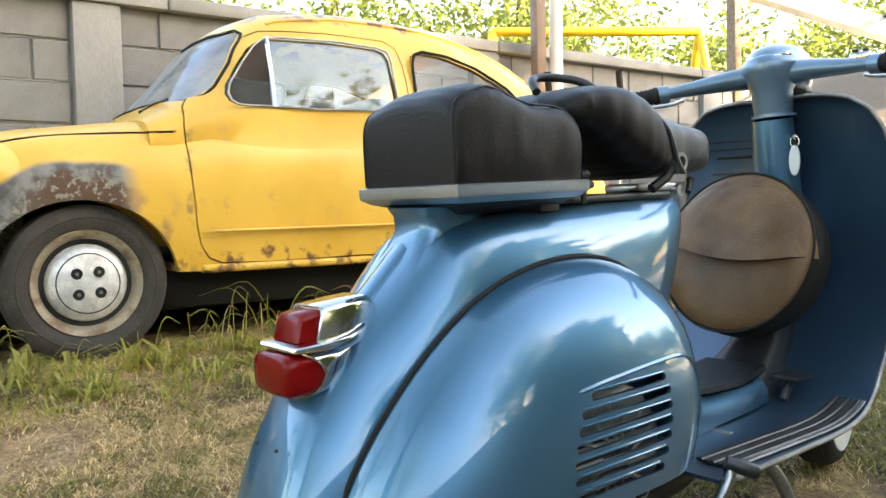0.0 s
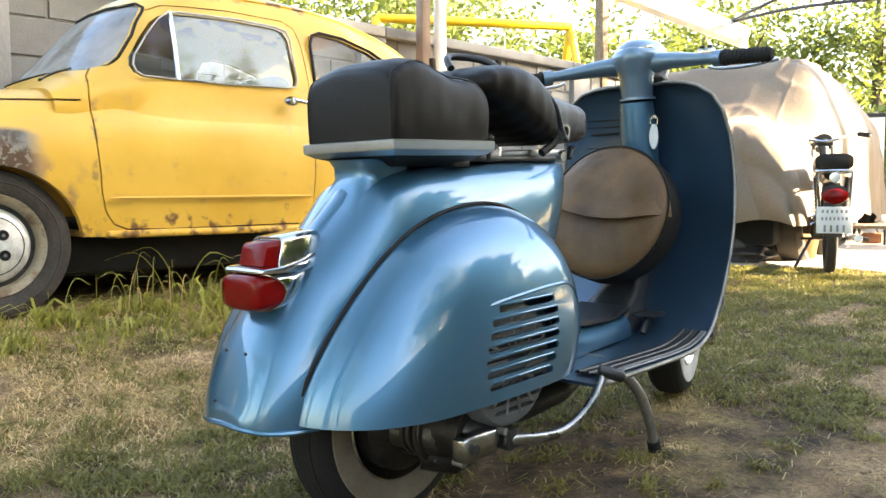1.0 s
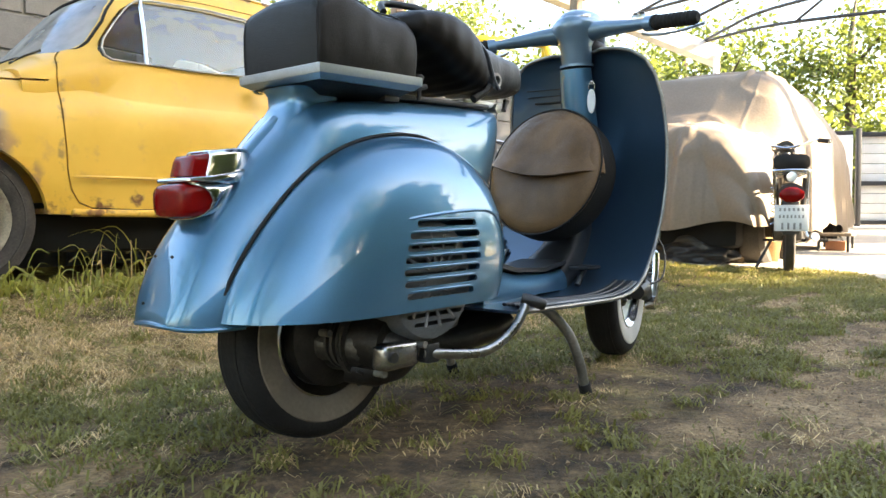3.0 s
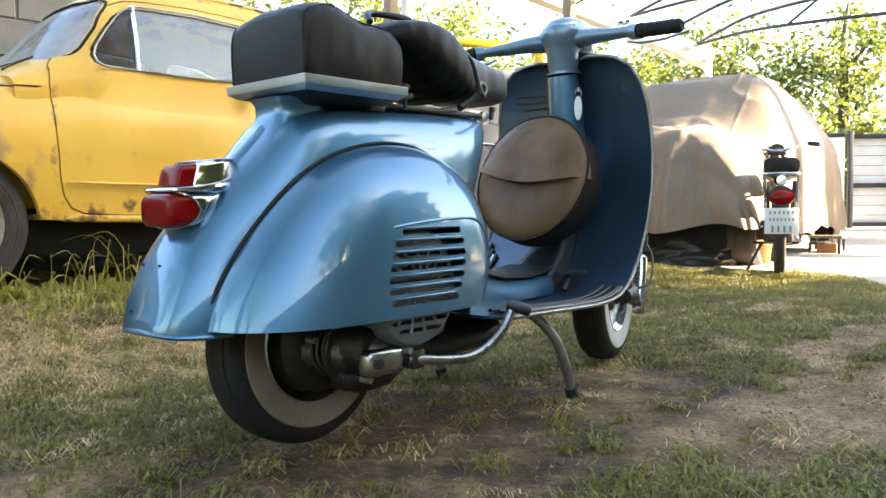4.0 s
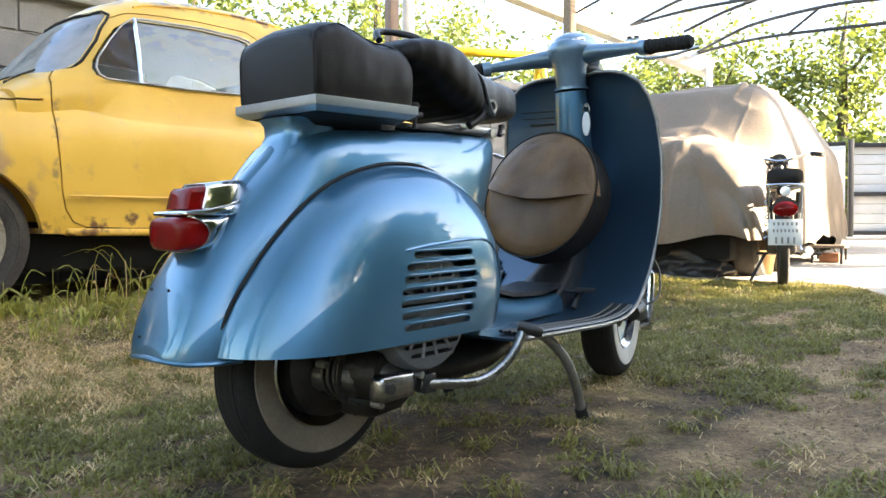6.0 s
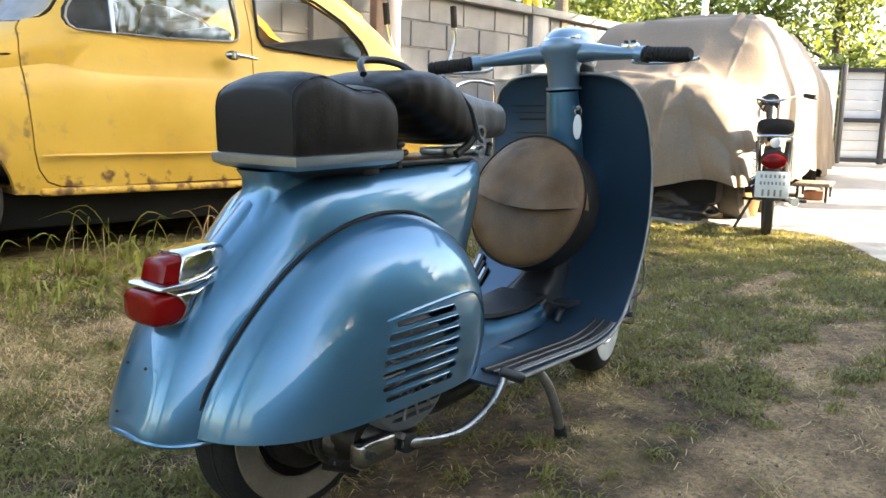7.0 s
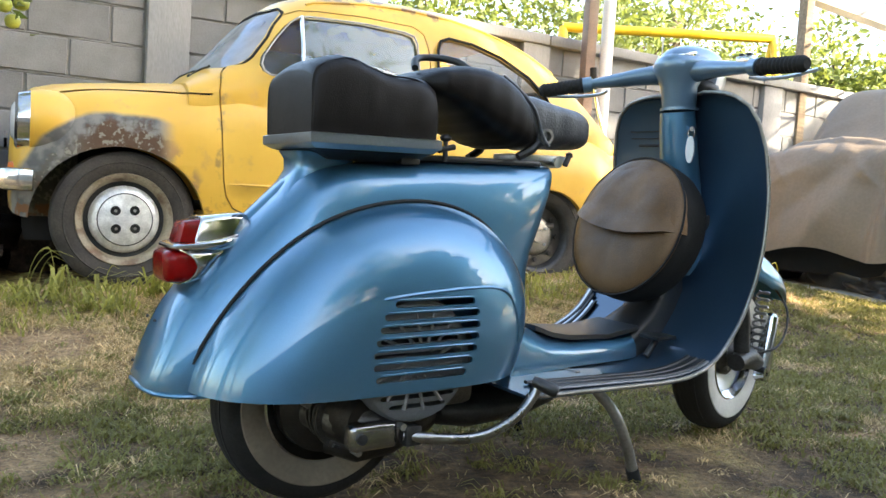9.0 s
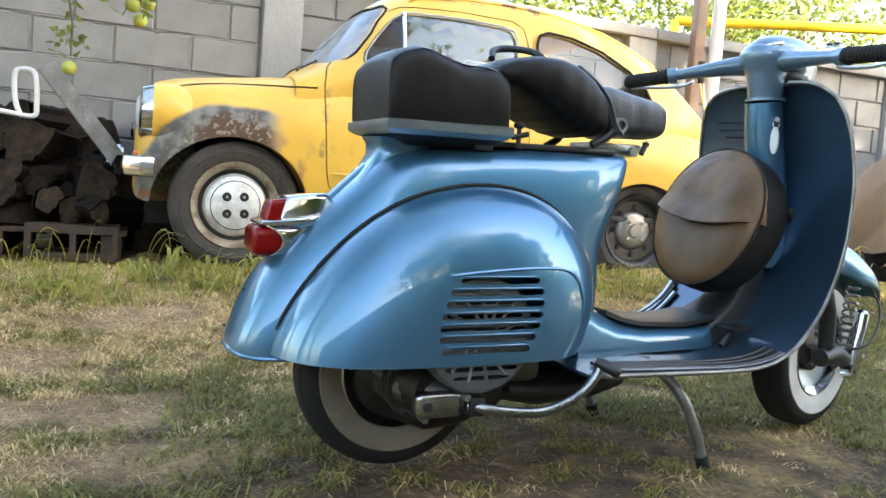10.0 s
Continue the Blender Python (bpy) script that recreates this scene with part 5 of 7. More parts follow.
# door, cut free of the shell
DOOR = [(-0.722, 0.875), (-0.735, 0.80), (-0.728, 0.60), (-0.716, 0.44), (-0.700, 0.365), (-0.670, 0.318), (-0.62, 0.298), (-0.45, 0.294), (0.17, 0.300), (0.205, 0.312), (0.222, 0.345), (0.226, 0.60), (0.224, 1.10), (0.212, 1.175), (0.165, 1.205),
        (-0.10, 1.213), (-0.38, 1.202), (-0.46, 1.168), (-0.56, 1.075), (-0.66, 0.955)]


def grown(poly, d):
    n = len(poly)
    out = []
    for i in range(n):
        a, b, c = Vector(poly[i - 1]), Vector(poly[i]), Vector(poly[(i + 1) % n])
        t = (c - a).normalized()
        out.append(tuple(b + Vector((t.y, -t.x)) * d))
    return out


area = sum(p[0] * q[1] - q[0] * p[1] for p, q in zip(DOOR, DOOR[1:] + DOOR[:1]))
G = 1 if area > 0 else -1
door_me = carve(shell.copy(), [prism(DOOR, -0.9, -0.42)], "INTERSECT")
shell = carve(shell, [prism(grown(DOOR, 0.0055 * G), -0.9, -0.42)])
# bonnet seam
hood_line = [(-1.425, 0.705), (-1.30, 0.738), (-1.15, 0.758), (-0.95, 0.770), (-0.80, 0.776), (-0.765, 0.779)]
for s in (-1, 1):
    seam = [(p.x, s * (0.60 - 0.07 * step(-1.15, -1.42, p.x)), p.y) for p in smooth_path([(x, z, 0) for x, z in hood_line], 4)]
    shell = carve(shell, [sweep(seam, [0.004] + [0.13] * (len(seam) - 2) + [0.004], 6, flat=0.035)])
body_car = link_mesh("body", shell, "yellow", car, "faded yellow bodywork, grey primer and rust round the wheel arch", 32)
door = link_mesh("door", door_me, "yellow", car, "yellow door with a pressed waist line", 32)


def side_y(x, z):
    lowb = 0.665 - 0.03 * step(0.42, 0.27, z)
    return -max(cabin_half(x, z) if z > 0.86 else lowb, 0)


def on_side(poly, out=0.0):
    return [(x, side_y(x, z) - out, z) for x, z in poly]


def dense(poly, n=4):
    p = poly + poly[:1]
    res = []
    for a, b in zip(p, p[1:]):
        for k in range(n):
            res.append((a[0] + (b[0] - a[0]) * k / n, a[1] + (b[1] - a[1]) * k / n))
    return res


def pane(poly, inside, flip=1):
    rows = []
    for k in (1.0, 0.66, 0.33, 0.02):
        cx, cz = sum(p[0] for p in poly) / len(poly), sum(p[1] for p in poly) / len(poly)
        ring = [(cx + (x - cx) * k, cz + (z - cz) * k) for x, z in poly]
        rows.append([(x, flip * (side_y(x, z) + inside), z) for x, z in ring])
    return rings(rows, cap=False)


VENT_X = -0.392
vent = [p for p in WIN_SIDE if p[0] < VENT_X] + [(VENT_X, 1.157), (VENT_X, 0.886)]
vent = sorted(vent, key=lambda p: math.atan2(p[1] - 1.0, p[0] + 0.47))
rest = [p for p in WIN_SIDE if p[0] > VENT_X] + [(VENT_X, 0.885), (VENT_X, 1.157)]
rest = sorted(rest, key=lambda p: math.atan2(p[1] - 1.02, p[0] + 0.12))


def vent_pane(flip):
    """The quarterlight, swung a little inwards at its front."""
    bm = pane(dense(vent), 0.012, flip)
    for v in bm.verts:
        v.co.y += flip * 0.16 * (VENT_X - v.co.x)
    return bm


for flip in (1, -1):
    g1 = part("side_window", pane(dense(rest), 0.012, flip), "glass", car, "large dusty side window")
    g1.visible_shadow = False
    g3 = part("quarterlight", vent_pane(flip), "glass_vent", car, "hinged quarterlight")
    g3.visible_shadow = False
    g2 = part("quarter_window", pane(dense(WIN_REAR), 0.012, flip), "glass_vent", car, "rear quarter window")
    g2.visible_shadow = False
part("window_trim", sweep(on_side(dense(WIN_SIDE, 3), 0.002), 0.0045, 8, closed=True), "steel", door, "chrome window surround")
part("vent_bar", sweep([(VENT_X - 0.006, side_y(-0.39, 0.885) - 0.003, 0.882), (VENT_X, side_y(-0.39, 1.02) - 0.003, 1.02), (VENT_X - 0.002, side_y(-0.39, 1.16) - 0.002, 1.160)], 0.0085, 8), "chrome", door, "bright quarterlight bar")
part("window_seal", sweep(on_side(dense(WIN_REAR, 3), 0.001), 0.007, 8, closed=True), "rubber", body_car)
gutter = []
for x in np.linspace(-0.36, 1.02, 34):
    gy, gz = roof_y(x, 0.90)
    gutter.append((float(x) + bow(x, gy), -gy - 0.003, gz))
part("drip_rail", sweep(gutter, 0.0075, 8), "yellow", body_car)
part("waist_press", sweep([(x, -0.6655, 0.415 + 0.006 * (x + 0.7)) for x in np.linspace(-0.70, 0.20, 16)], [0.002] + [0.0075] * 14 + [0.002], 8, flat=0.7), "yellow", door)
handle = part("door_handle", join(rod((0.10, -0.672, 0.832), (0.10, -0.700, 0.832), 0.014), sweep([(0.10, -0.702, 0.832), (0.14, -0.706, 0.828), (0.205, -0.700, 0.822)], [0.012, 0.010, 0.007], 10)), "chrome", door, "chrome door handle")
part("escutcheon", rings([[(0.105 + 0.035 * math.cos(a), -0.662 - d, 0.832 + 0.020 * math.sin(a)) for a in np.linspace(0, 2 * math.pi, 21)[:-1]] for d in (0, 0.008)]), "chrome", door)
part("sill", box(-0.70, 0.56, -0.645, -0.60, 0.262, 0.292, 0.012, 3), "yellow", body_car, "rust-eaten sill")
# screens
wpane = rings([[(front_x(y, z) + 0.006, y, z) for y, z in [(a * k, 1.06 + (b - 1.06) * k) for a, b in dense(ws, 4)]] for k in (1, 0.9, 0.75, 0.55, 0.3, 0.02)], cap=False)
wsg = part("windscreen", wpane, "glass_clear", car, "curved windscreen", 80)
wsg.visible_shadow = False
part("screen_seal", sweep([(front_x(y, z) - 0.001, y, z) for y, z in dense(ws, 4)], 0.007, 8, closed=True), "rubber", wsg)
for sy in (-0.30, 0.12):
    part("wiper", join(sweep([(-0.80, sy, 0.885), (-0.775, sy - 0.06, 0.905), (-0.765, sy - 0.20, 0.905)], 0.005, 6), blob((-0.805, sy, 0.878), (0.016, 0.016, 0.012), 1)), "black_plastic", wsg)
# cabin
part("floor_pan", box(-0.72, 1.0, -0.58, 0.58, 0.29, 0.32, 0.01), "dark_trim", car)
part("dashboard", box(-0.80, -0.66, -0.56, 0.56, 0.66, 0.84, 0.03, 3), "dark_trim", car)
for sy in (-0.28, 0.28):
    st = part("car_seat", join(box(-0.36, 0.08, sy - 0.22, sy + 0.22, 0.36, 0.52, 0.05, 3), moved(box(-0.06, 0.06, sy - 0.22, sy + 0.22, 0, 0.52, 0.05, 3), pose(0.07, 0, 0.46, 0, 12, 0))), "seat_cloth", car, "pale cloth seat")
part("rear_seat", join(box(0.35, 0.78, -0.52, 0.52, 0.36, 0.54, 0.05, 3), moved(box(-0.06, 0.06, -0.52, 0.52, 0, 0.50, 0.05, 3), pose(0.80, 0, 0.50, 0, 14, 0))), "dark_trim", car)
part("steering_wheel", moved(join(sweep([(0.19 * math.cos(a), 0.19 * math.sin(a), 0) for a in np.linspace(0, 2 * math.pi, 33)[:-1]], 0.011, 8, closed=True), rod((-0.19, 0, 0), (0.19, 0, 0), 0.009)), pose(-0.52, 0.28, 0.80, 0, -58, 0)), "black_plastic", car)
# nose
for s in (-1, 1):
    hl = part("headlamp", lathe([(0.0, -0.066), (0.06, -0.060), (0.090, -0.038), (0.099, -0.005)], 32, "x", (-1.435, s * 0.505, 0.605), closed=False), "lamp_glass", car, "round headlamp in a chrome rim")
    part("rim", lathe([(0.092, -0.048), (0.112, -0.038), (0.122, 0.0), (0.122, 0.022), (0.100, 0.022), (0.100, 0.0)], 36, "x", (-1.435, s * 0.505, 0.605)), "chrome", hl)
    part("lamp_bowl", lathe([(0.100, 0.0), (0.127, 0.004), (0.131, 0.03), (0.128, 0.10), (0.10, 0.16), (0.06, 0.18)], 36, "x", (-1.435, s * 0.505, 0.605), closed=False), "yellow", car, "", 60)
    part("indicator", lathe([(0.0, -0.035), (0.022, -0.030), (0.030, -0.010), (0.030, 0.03)], 24, "x", (-1.470, s * 0.50, 0.425), closed=False), "orange", car, "cracked orange indicator")
    part("indicator_cup", lathe([(0.028, -0.012), (0.045, 0.0), (0.045, 0.05), (0.028, 0.05)], 24, "x", (-1.468, s * 0.50, 0.425)), "yellow", car)
    lampT = part("tail_lamp", blob((1.52, s * 0.52, 0.52), (0.035, 0.035, 0.075), 2), "red", car)
bump = [(-1.415, -0.652, 0.385), (-1.475, -0.635, 0.385), (-1.535, -0.58, 0.385), (-1.565, -0.40, 0.385), (-1.575, 0, 0.385), (-1.565, 0.40, 0.385), (-1.535, 0.58, 0.385), (-1.475, 0.635, 0.385), (-1.415, 0.652, 0.385)]
bp_rows = []
pts = smooth_path(bump, 5)
for i, p in enumerate(pts):
    d = (pts[min(i + 1, len(pts) - 1)] - pts[max(i - 1, 0)]).normalized()
    nrm = Vector((d.y, -d.x, 0)) * -1
    bp_rows.append([tuple(p + nrm * a + Vector((0, 0, b))) for a, b in ((0, -0.042), (0.012, -0.037), (0.020, 0), (0.012, 0.037), (0, 0.042), (-0.005, 0.0))])
bumper = part("front_bumper", rings(bp_rows), "chrome", car, "dull chrome front bumper", 40)
for s in (-1, 1):
    part("overrider", rings([[(x, s * 0.30 + w * math.cos(a), 0.385 + 0.085 * math.sin(a)) for a in np.linspace(0, 2 * math.pi, 17)[:-1]] for x, w in ((-1.555, 0.030), (-1.60, 0.026), (-1.615, 0.012))]), "chrome", bumper)
part("grille_badge", rings([[(-1.508 - d, y, 0.55 + z) for y, z in ((-0.16, 0), (0, 0.035), (0.16, 0), (0, -0.035))] for d in (0, 0.012)]), "chrome", car)
# black box hung low to block light and paint the shade under the car
part("underbody", box(-1.25, 1.45, -0.48, 0.50, 0.12, 0.285, 0.03, 2), "black_gap", car, "plain black underside, set low to keep the shade under the car")
for x in (-1.105, 0.895):
    part("axle", rod((x, -0.56, 0.245), (x, 0.56, 0.245), 0.03), "steel_dark", car)
    for s in (-1, 1):
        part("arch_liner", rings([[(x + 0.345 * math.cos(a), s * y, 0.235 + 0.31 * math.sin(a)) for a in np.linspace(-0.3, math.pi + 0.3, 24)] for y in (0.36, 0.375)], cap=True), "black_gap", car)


def car_wheel(x, s, front):
    at = (x, s * 0.0, 0.250)
    def L(profile, seg=48, closed=True):
        return lathe([(r, s * h) for r, h in profile], seg, "y", at, closed)
    w = part("wheel", L([(0.155, 0.47), (0.160, 0.485), (0.185, 0.600), (0.215, 0.618), (0.245, 0.615), (0.266, 0.600), (0.272, 0.575), (0.272, 0.50), (0.262, 0.475), (0.20, 0.465)], 64), "rubber_dusty", car, "dusty black tyre")
    part("sidewall_rib", L([(0.222, 0.6175), (0.226, 0.621), (0.230, 0.6175)], 56, False), "rubber_dusty", w)
    part("rim", L([(0.150, 0.560), (0.158, 0.590), (0.168, 0.602), (0.182, 0.606), (0.184, 0.598), (0.170, 0.590), (0.165, 0.575), (0.160, 0.53), (0.05, 0.52), (0.05, 0.54)], 56), "rim_rust" if front else "steel_dark", w, "flaking cream rim" if front else "dark steel rim")
    part("dark_ring", L([(0.10, 0.560), (0.153, 0.566), (0.153, 0.555), (0.10, 0.55)], 40), "steel_dark", w)
    cap = part("hubcap", L(([(0.0, 0.614), (0.055, 0.614), (0.072, 0.608), (0.100, 0.606), (0.122, 0.596), (0.134, 0.575), (0.134, 0.55)] if front else [(0.0, 0.592), (0.030, 0.592), (0.036, 0.582), (0.075, 0.580), (0.092, 0.572), (0.10, 0.555)]), 48, False), "hub_alloy" if front else "steel", w, "silver hubcap with four holes" if front else "small steel hub centre")
    for gr in (0.103,) if front else ():
        part("cap_groove", L([(gr - 0.0022, 0.6085 if gr < 0.09 else 0.6062), (gr, 0.6098 if gr < 0.09 else 0.6075), (gr + 0.0022, 0.6075 if gr < 0.09 else 0.6050)], 48, False), "steel_dark", cap)
    for k in range(0 if front else 8):
        b = k * math.pi / 4
        part("rim_slot", lathe([(0.0, s * 0.576), (0.011, s * 0.576), (0.014, s * 0.570)], 12, "y", (x + 0.118 * math.cos(b), 0, 0.250 + 0.118 * math.sin(b)), closed=False), "black_gap", w)
    for k in range(0 if front else 4):
        b = math.pi / 4 + k * math.pi / 2
        part("wheel_nut", rod((x + 0.056 * math.cos(b), s * 0.57, 0.250 + 0.056 * math.sin(b)), (x + 0.056 * math.cos(b), s * 0.592, 0.250 + 0.056 * math.sin(b)), 0.008, seg=6), "chrome", w)
    for k in range(4 if front else 0):
        a = math.pi / 4 + k * math.pi / 2 + 0.05
        c = (x + 0.050 * math.cos(a), 0, 0.250 + 0.050 * math.sin(a))
        part("cap_hole", lathe([(0.0, s * 0.6165), (0.0140, s * 0.6165), (0.0165, s * 0.6185), (0.0195, s * 0.612)], 18, "y", c, closed=False), "black_gap", w)
        part("wheel_nut", rod((c[0], s * 0.60, c[2]), (c[0], s * 0.6195, c[2]), 0.0065, seg=6), "steel", w)


for s in (-1, 1):
    car_wheel(-1.085, s, True)
    car_wheel(0.895, s, False)

# ---- boundary wall of concrete blocks ----
WALL = pose(0, 3.22, 0, 0, 0, 2.0)
wall = thing("wall_north", WALL, "grey concrete block boundary wall with cast pillars and coping", "wall", kind="structure")
COURSES = [0.115 + 0.2 * k for k in range(8)]   # lower edge of each row
BL, BH, JT = 0.40, 0.20, 0.012
part("mortar_core", box(-6.0, 16.0, -0.001, 0.15, -0.3, 1.70), "mortar", wall, "mortar bed")
pillar = [0.14 + 2.45 * k for k in range(-2, 7)]
PW = 0.225


def one_block(w, seed):
    bm = box(0, w - JT, -0.012, 0.06, 0, BH - JT)
    rnd = random.Random(seed)
    bmesh.ops.bevel(bm, geom=[e for e in bm.edges if all(v.co.y < 0 for v in e.verts)], offset=0.005, segments=1, affect="EDGES")
    for v in bm.verts:
        v.co += Vector((rnd.uniform(-1, 1), rnd.uniform(-1, 1), rnd.uniform(-1, 1))) * 0.0016
    me = bpy.data.meshes.new("block")
    bmesh.ops.recalc_face_normals(bm, faces=bm.faces[:])
    bm.to_mesh(me)
    bm.free()
    me.materials.append(M["block"])
    return me


FULL = [one_block(BL, i) for i in range(6)]
SHORT = {}


def lay_blocks():
    made = []
    rnd = random.Random(5)
    for ci, z in enumerate(COURSES):
        shift = -0.235 if ci % 2 == 1 else -0.435
        k0, k1 = -15, 40
        for k in range(k0, k1):
            a = shift + k * BL
            spans = [(a, a + BL)]
            for p in pillar:
                nxt = []
                for u, v in spans:
                    if v <= p or u >= p + PW:
                        nxt.append((u, v))
                    else:
                        if u < p:
                            nxt.append((u, p))
                        if v > p + PW:
                            nxt.append((p + PW, v))
                spans = nxt
            for u, v in spans:
                if v - u < 0.05 or u < -5.8 or v > 15.8:
                    continue
                made.append((u, v - u, z, rnd.randrange(6), rnd.uniform(-0.003, 0.001)))
    return made


LAID = lay_blocks()
near_blocks = [b for b in LAID if -2.2 < b[0] < 5.4]
far_blocks = [b for b in LAID if not -2.2 < b[0] < 5.4]
for i, px in enumerate(pillar):
    part("pillar", box(px, px + PW, -0.055, 0.14, -0.3, 1.70, 0.006, 2), "cast", wall, "cast concrete pillar")
for k in range(10):
    x0 = -6.0 + 2.2 * k
    part("coping", box(x0 + 0.004, x0 + 2.196, -0.075, 0.22, 1.703, 1.775, 0.008, 2), "cast", wall, "cast concrete coping")
fb = []
for u, w, z, q, dy in far_blocks:
    fb.append(box(u, u + w - JT, dy - 0.012, 0.06, z, z + BH - JT))
# mortar squeezed out of the joints and left rough
bead_rnd = random.Random(8)
beads = []
for z in COURSES[1:]:
    x = -2.3
    while x < 5.4:
        run = bead_rnd.uniform(0.12, 0.55)
        if not any(p - 0.02 < x + run and x < p + PW + 0.02 for p in pillar):
            pts, rad = [], []
            for q in range(int(run / 0.022) + 2):
                xx = x + run * q / (int(run / 0.022) + 1)
                pts.append((xx, -0.008 + 0.004 * noise.noise(Vector((xx * 9, z, 2))), z - JT / 2 + 0.005 * noise.noise(Vector((xx * 16, z * 3, 7)))))
                rad.append(0.0065 * (0.6 + 0.7 * abs(noise.noise(Vector((xx * 30, z * 5, 1))))) * min(1, 0.3 + min(q, int(run / 0.022) + 1 - q) * 0.5))
            beads.append(sweep(pts, rad, 5))
        x += run + bead_rnd.uniform(0.0, 0.16)
bead = part("mortar_joints", join(*beads), "mortar", wall, "rough mortar beads in the joints", 60)
tagged(bead, kind="stuff")
part("block_courses", join(*fb), "block_far", wall, "", 0)
bpy.data.objects["block_courses"]["kind"] = "stuff"

# ---- the covered car ----
covered = thing("covered_car", pose(3.82, 0.80, 0.15, 0, 0, 11), "car under a grey-brown tarpaulin beside the drive", "car")


def crease(p, a, b, w):
    """1 on the line from a to b, falling off over w."""
    a, b, p = Vector(a), Vector(b), Vector(p)
    d = b - a
    k = min(1, max(0, (p - a).dot(d) / d.dot(d)))
    r = (p - a - d * k).length / (w * (1.3 + 0.9 * k))
    return max(0, 1 - r) ** 1.1 * min(1, 0.35 + 2.2 * k)


def tarp_skin():
    # x from the nose back; y from the drive side (0) to the wall side
    X = [0.0, 0.015, 0.05, 0.12, 0.22, 0.45, 0.68, 0.78, 0.88, 1.02, 1.14, 1.25, 1.4, 2.0, 2.5, 2.85, 3.10, 3.30, 3.45, 3.55, 3.60]
    Z = [0.66, 0.76, 0.85, 0.905, 0.93, 0.945, 0.96, 0.985, 1.06, 1.22, 1.34, 1.39, 1.41, 1.425, 1.41, 1.35, 1.22, 1.05, 0.90, 0.72, 0.55]
    H = [0.69, 0.715, 0.73, 0.74, 0.745, 0.755, 0.755, 0.755, 0.74, 0.73, 0.72, 0.72, 0.72, 0.72, 0.72, 0.72, 0.72, 0.71, 0.69, 0.66, 0.62]
    dens = [(p.x, p.y, p.z) for p in smooth_path(list(zip(X, Z, H)), 9)]
    apex = (0.10, 0.46, 0.93)
    roof, tail = (1.32, 0.33, 1.42), (2.85, 0.36, 1.37)
    lines = [(apex, (-0.02, 0.28, 0.25), 0.030, 0.045), (apex, (-0.02, 0.50, 0.25), 0.026, 0.040), (apex, (-0.02, 0.66, 0.25), 0.030, 0.045), (apex, (-0.02, 0.98, 0.25), 0.030, 0.035),
             (apex, (0.75, 0.10, 0.80), 0.030, 0.045), (apex, (1.30, 0.40, 1.42), 0.026, 0.045), (apex, (0.90, 0.75, 1.02), 0.026, 0.035), (apex, (1.20, 1.0, 1.38), 0.026, 0.035), (apex, (0.3, 1.35, 0.90), 0.030, 0.03),
             (roof, (0.80, 0.03, 0.50), 0.034, 0.05), (roof, (1.15, 0.0, 0.40), 0.030, 0.055), (roof, (1.55, 0.0, 0.45), 0.032, 0.05), (roof, (2.0, 0.02, 0.40), 0.030, 0.045), (roof, (1.30, 1.0, 1.44), 0.03, 0.03),
             (tail, (2.2, 0.0, 0.40), 0.034, 0.05), (tail, (2.6, 0.0, 0.40), 0.030, 0.055), (tail, (3.0, 0.0, 0.40), 0.034, 0.06), (tail, (3.55, 0.15, 0.55), 0.04, 0.05), (tail, roof, 0.035, 0.03),
             ((1.45, 1.1, 1.40), (1.2, 1.5, 0.45), 0.04, 0.05)]
    FAN, LIFT = [-1.6, -0.80, -0.35, 0.02, 0.16, 0.62, 1.05, 1.7, 2.6], [0.0, 0.45, -0.25, 0.55, -0.30, 0.50, -0.10, 0.45, 0.0]

    def facet(y, z):
        """Flat facets fanning out from the top of the nose."""
        drop = max(0.0, 0.94 - z)
        return 0.26 * min(drop, 0.45) * interp((y - 0.46) / (drop + 0.12), FAN, LIFT)
    rows = []
    for x, zt, h in dens:
        row = []
        for k in range(221):
            t = math.pi * k / 220
            c, s = math.cos(t), math.sin(t)
            zb = 0.26 + 0.035 * math.sin(x * 5 + (3 if c > 0 else 0)) + 0.02 * math.sin(x * 13)
            n = 3.0 + 5.0 * step(0.7, 1.2, x) * (1 - step(2.8, 3.4, x))
            up = abs(s) ** (2 / n)
            z = zb + (zt - zb) * up
            cab = step(0.80, 1.35, x) * (1 - step(2.8, 3.35, x))
            w = h * (1 - 0.11 * cab * step(0.80, 1.42, z)) + 0.04 * (1 - up)
            y = 0.75 + 0.06 * cab * step(0.80, 1.42, z) - w * math.copysign(abs(c) ** (2 / n), c)
            rip = 1 - abs(noise.noise(Vector((x * 1.6 + z * 0.9 + 3, y * 1.9 - z * 0.7, z * 0.6 + 9)))) * 4.5
            rip2 = 1 - abs(noise.noise(Vector((x * 3.1 - z * 1.6, y * 3.4 + z * 1.2 + 5, z * 0.5)))) * 5.0
            fold = 0.012 * max(0, rip) ** 2.4 + 0.007 * max(0, rip2) ** 2.4 + 0.010 * noise.noise(Vector((x * 2.5, y * 2.5, z * 0.8))) + 0.003 * noise.noise(Vector((x * 9 + z * 3, y * 9 - z * 2, z * 1.2)))
            fold += max(hgt * crease((x, y, z), a, b, wd) for a, b, wd, hgt in lines)
            pleat = 0.034 * (1 - up) ** 0.5 * math.sin(x * 11 + 2.0 * math.sin(z * 3)) * (0.4 + 0.6 * abs(c))
            nose = 1 - step(0.0, 0.25, x)
            row.append((x - facet(y, z) * nose - fold * (1.0 * nose - 0.25 * (1 - nose)), y - math.copysign(fold + pleat, c) * (1 - 0.5 * nose), z + fold * s * (1 - 0.5 * nose)))
        rows.append(row)

    # front and rear curtains
    def curtain(row, sgn):
        out = []
        for k in range(1, 13):
            f = k / 12
            r = []
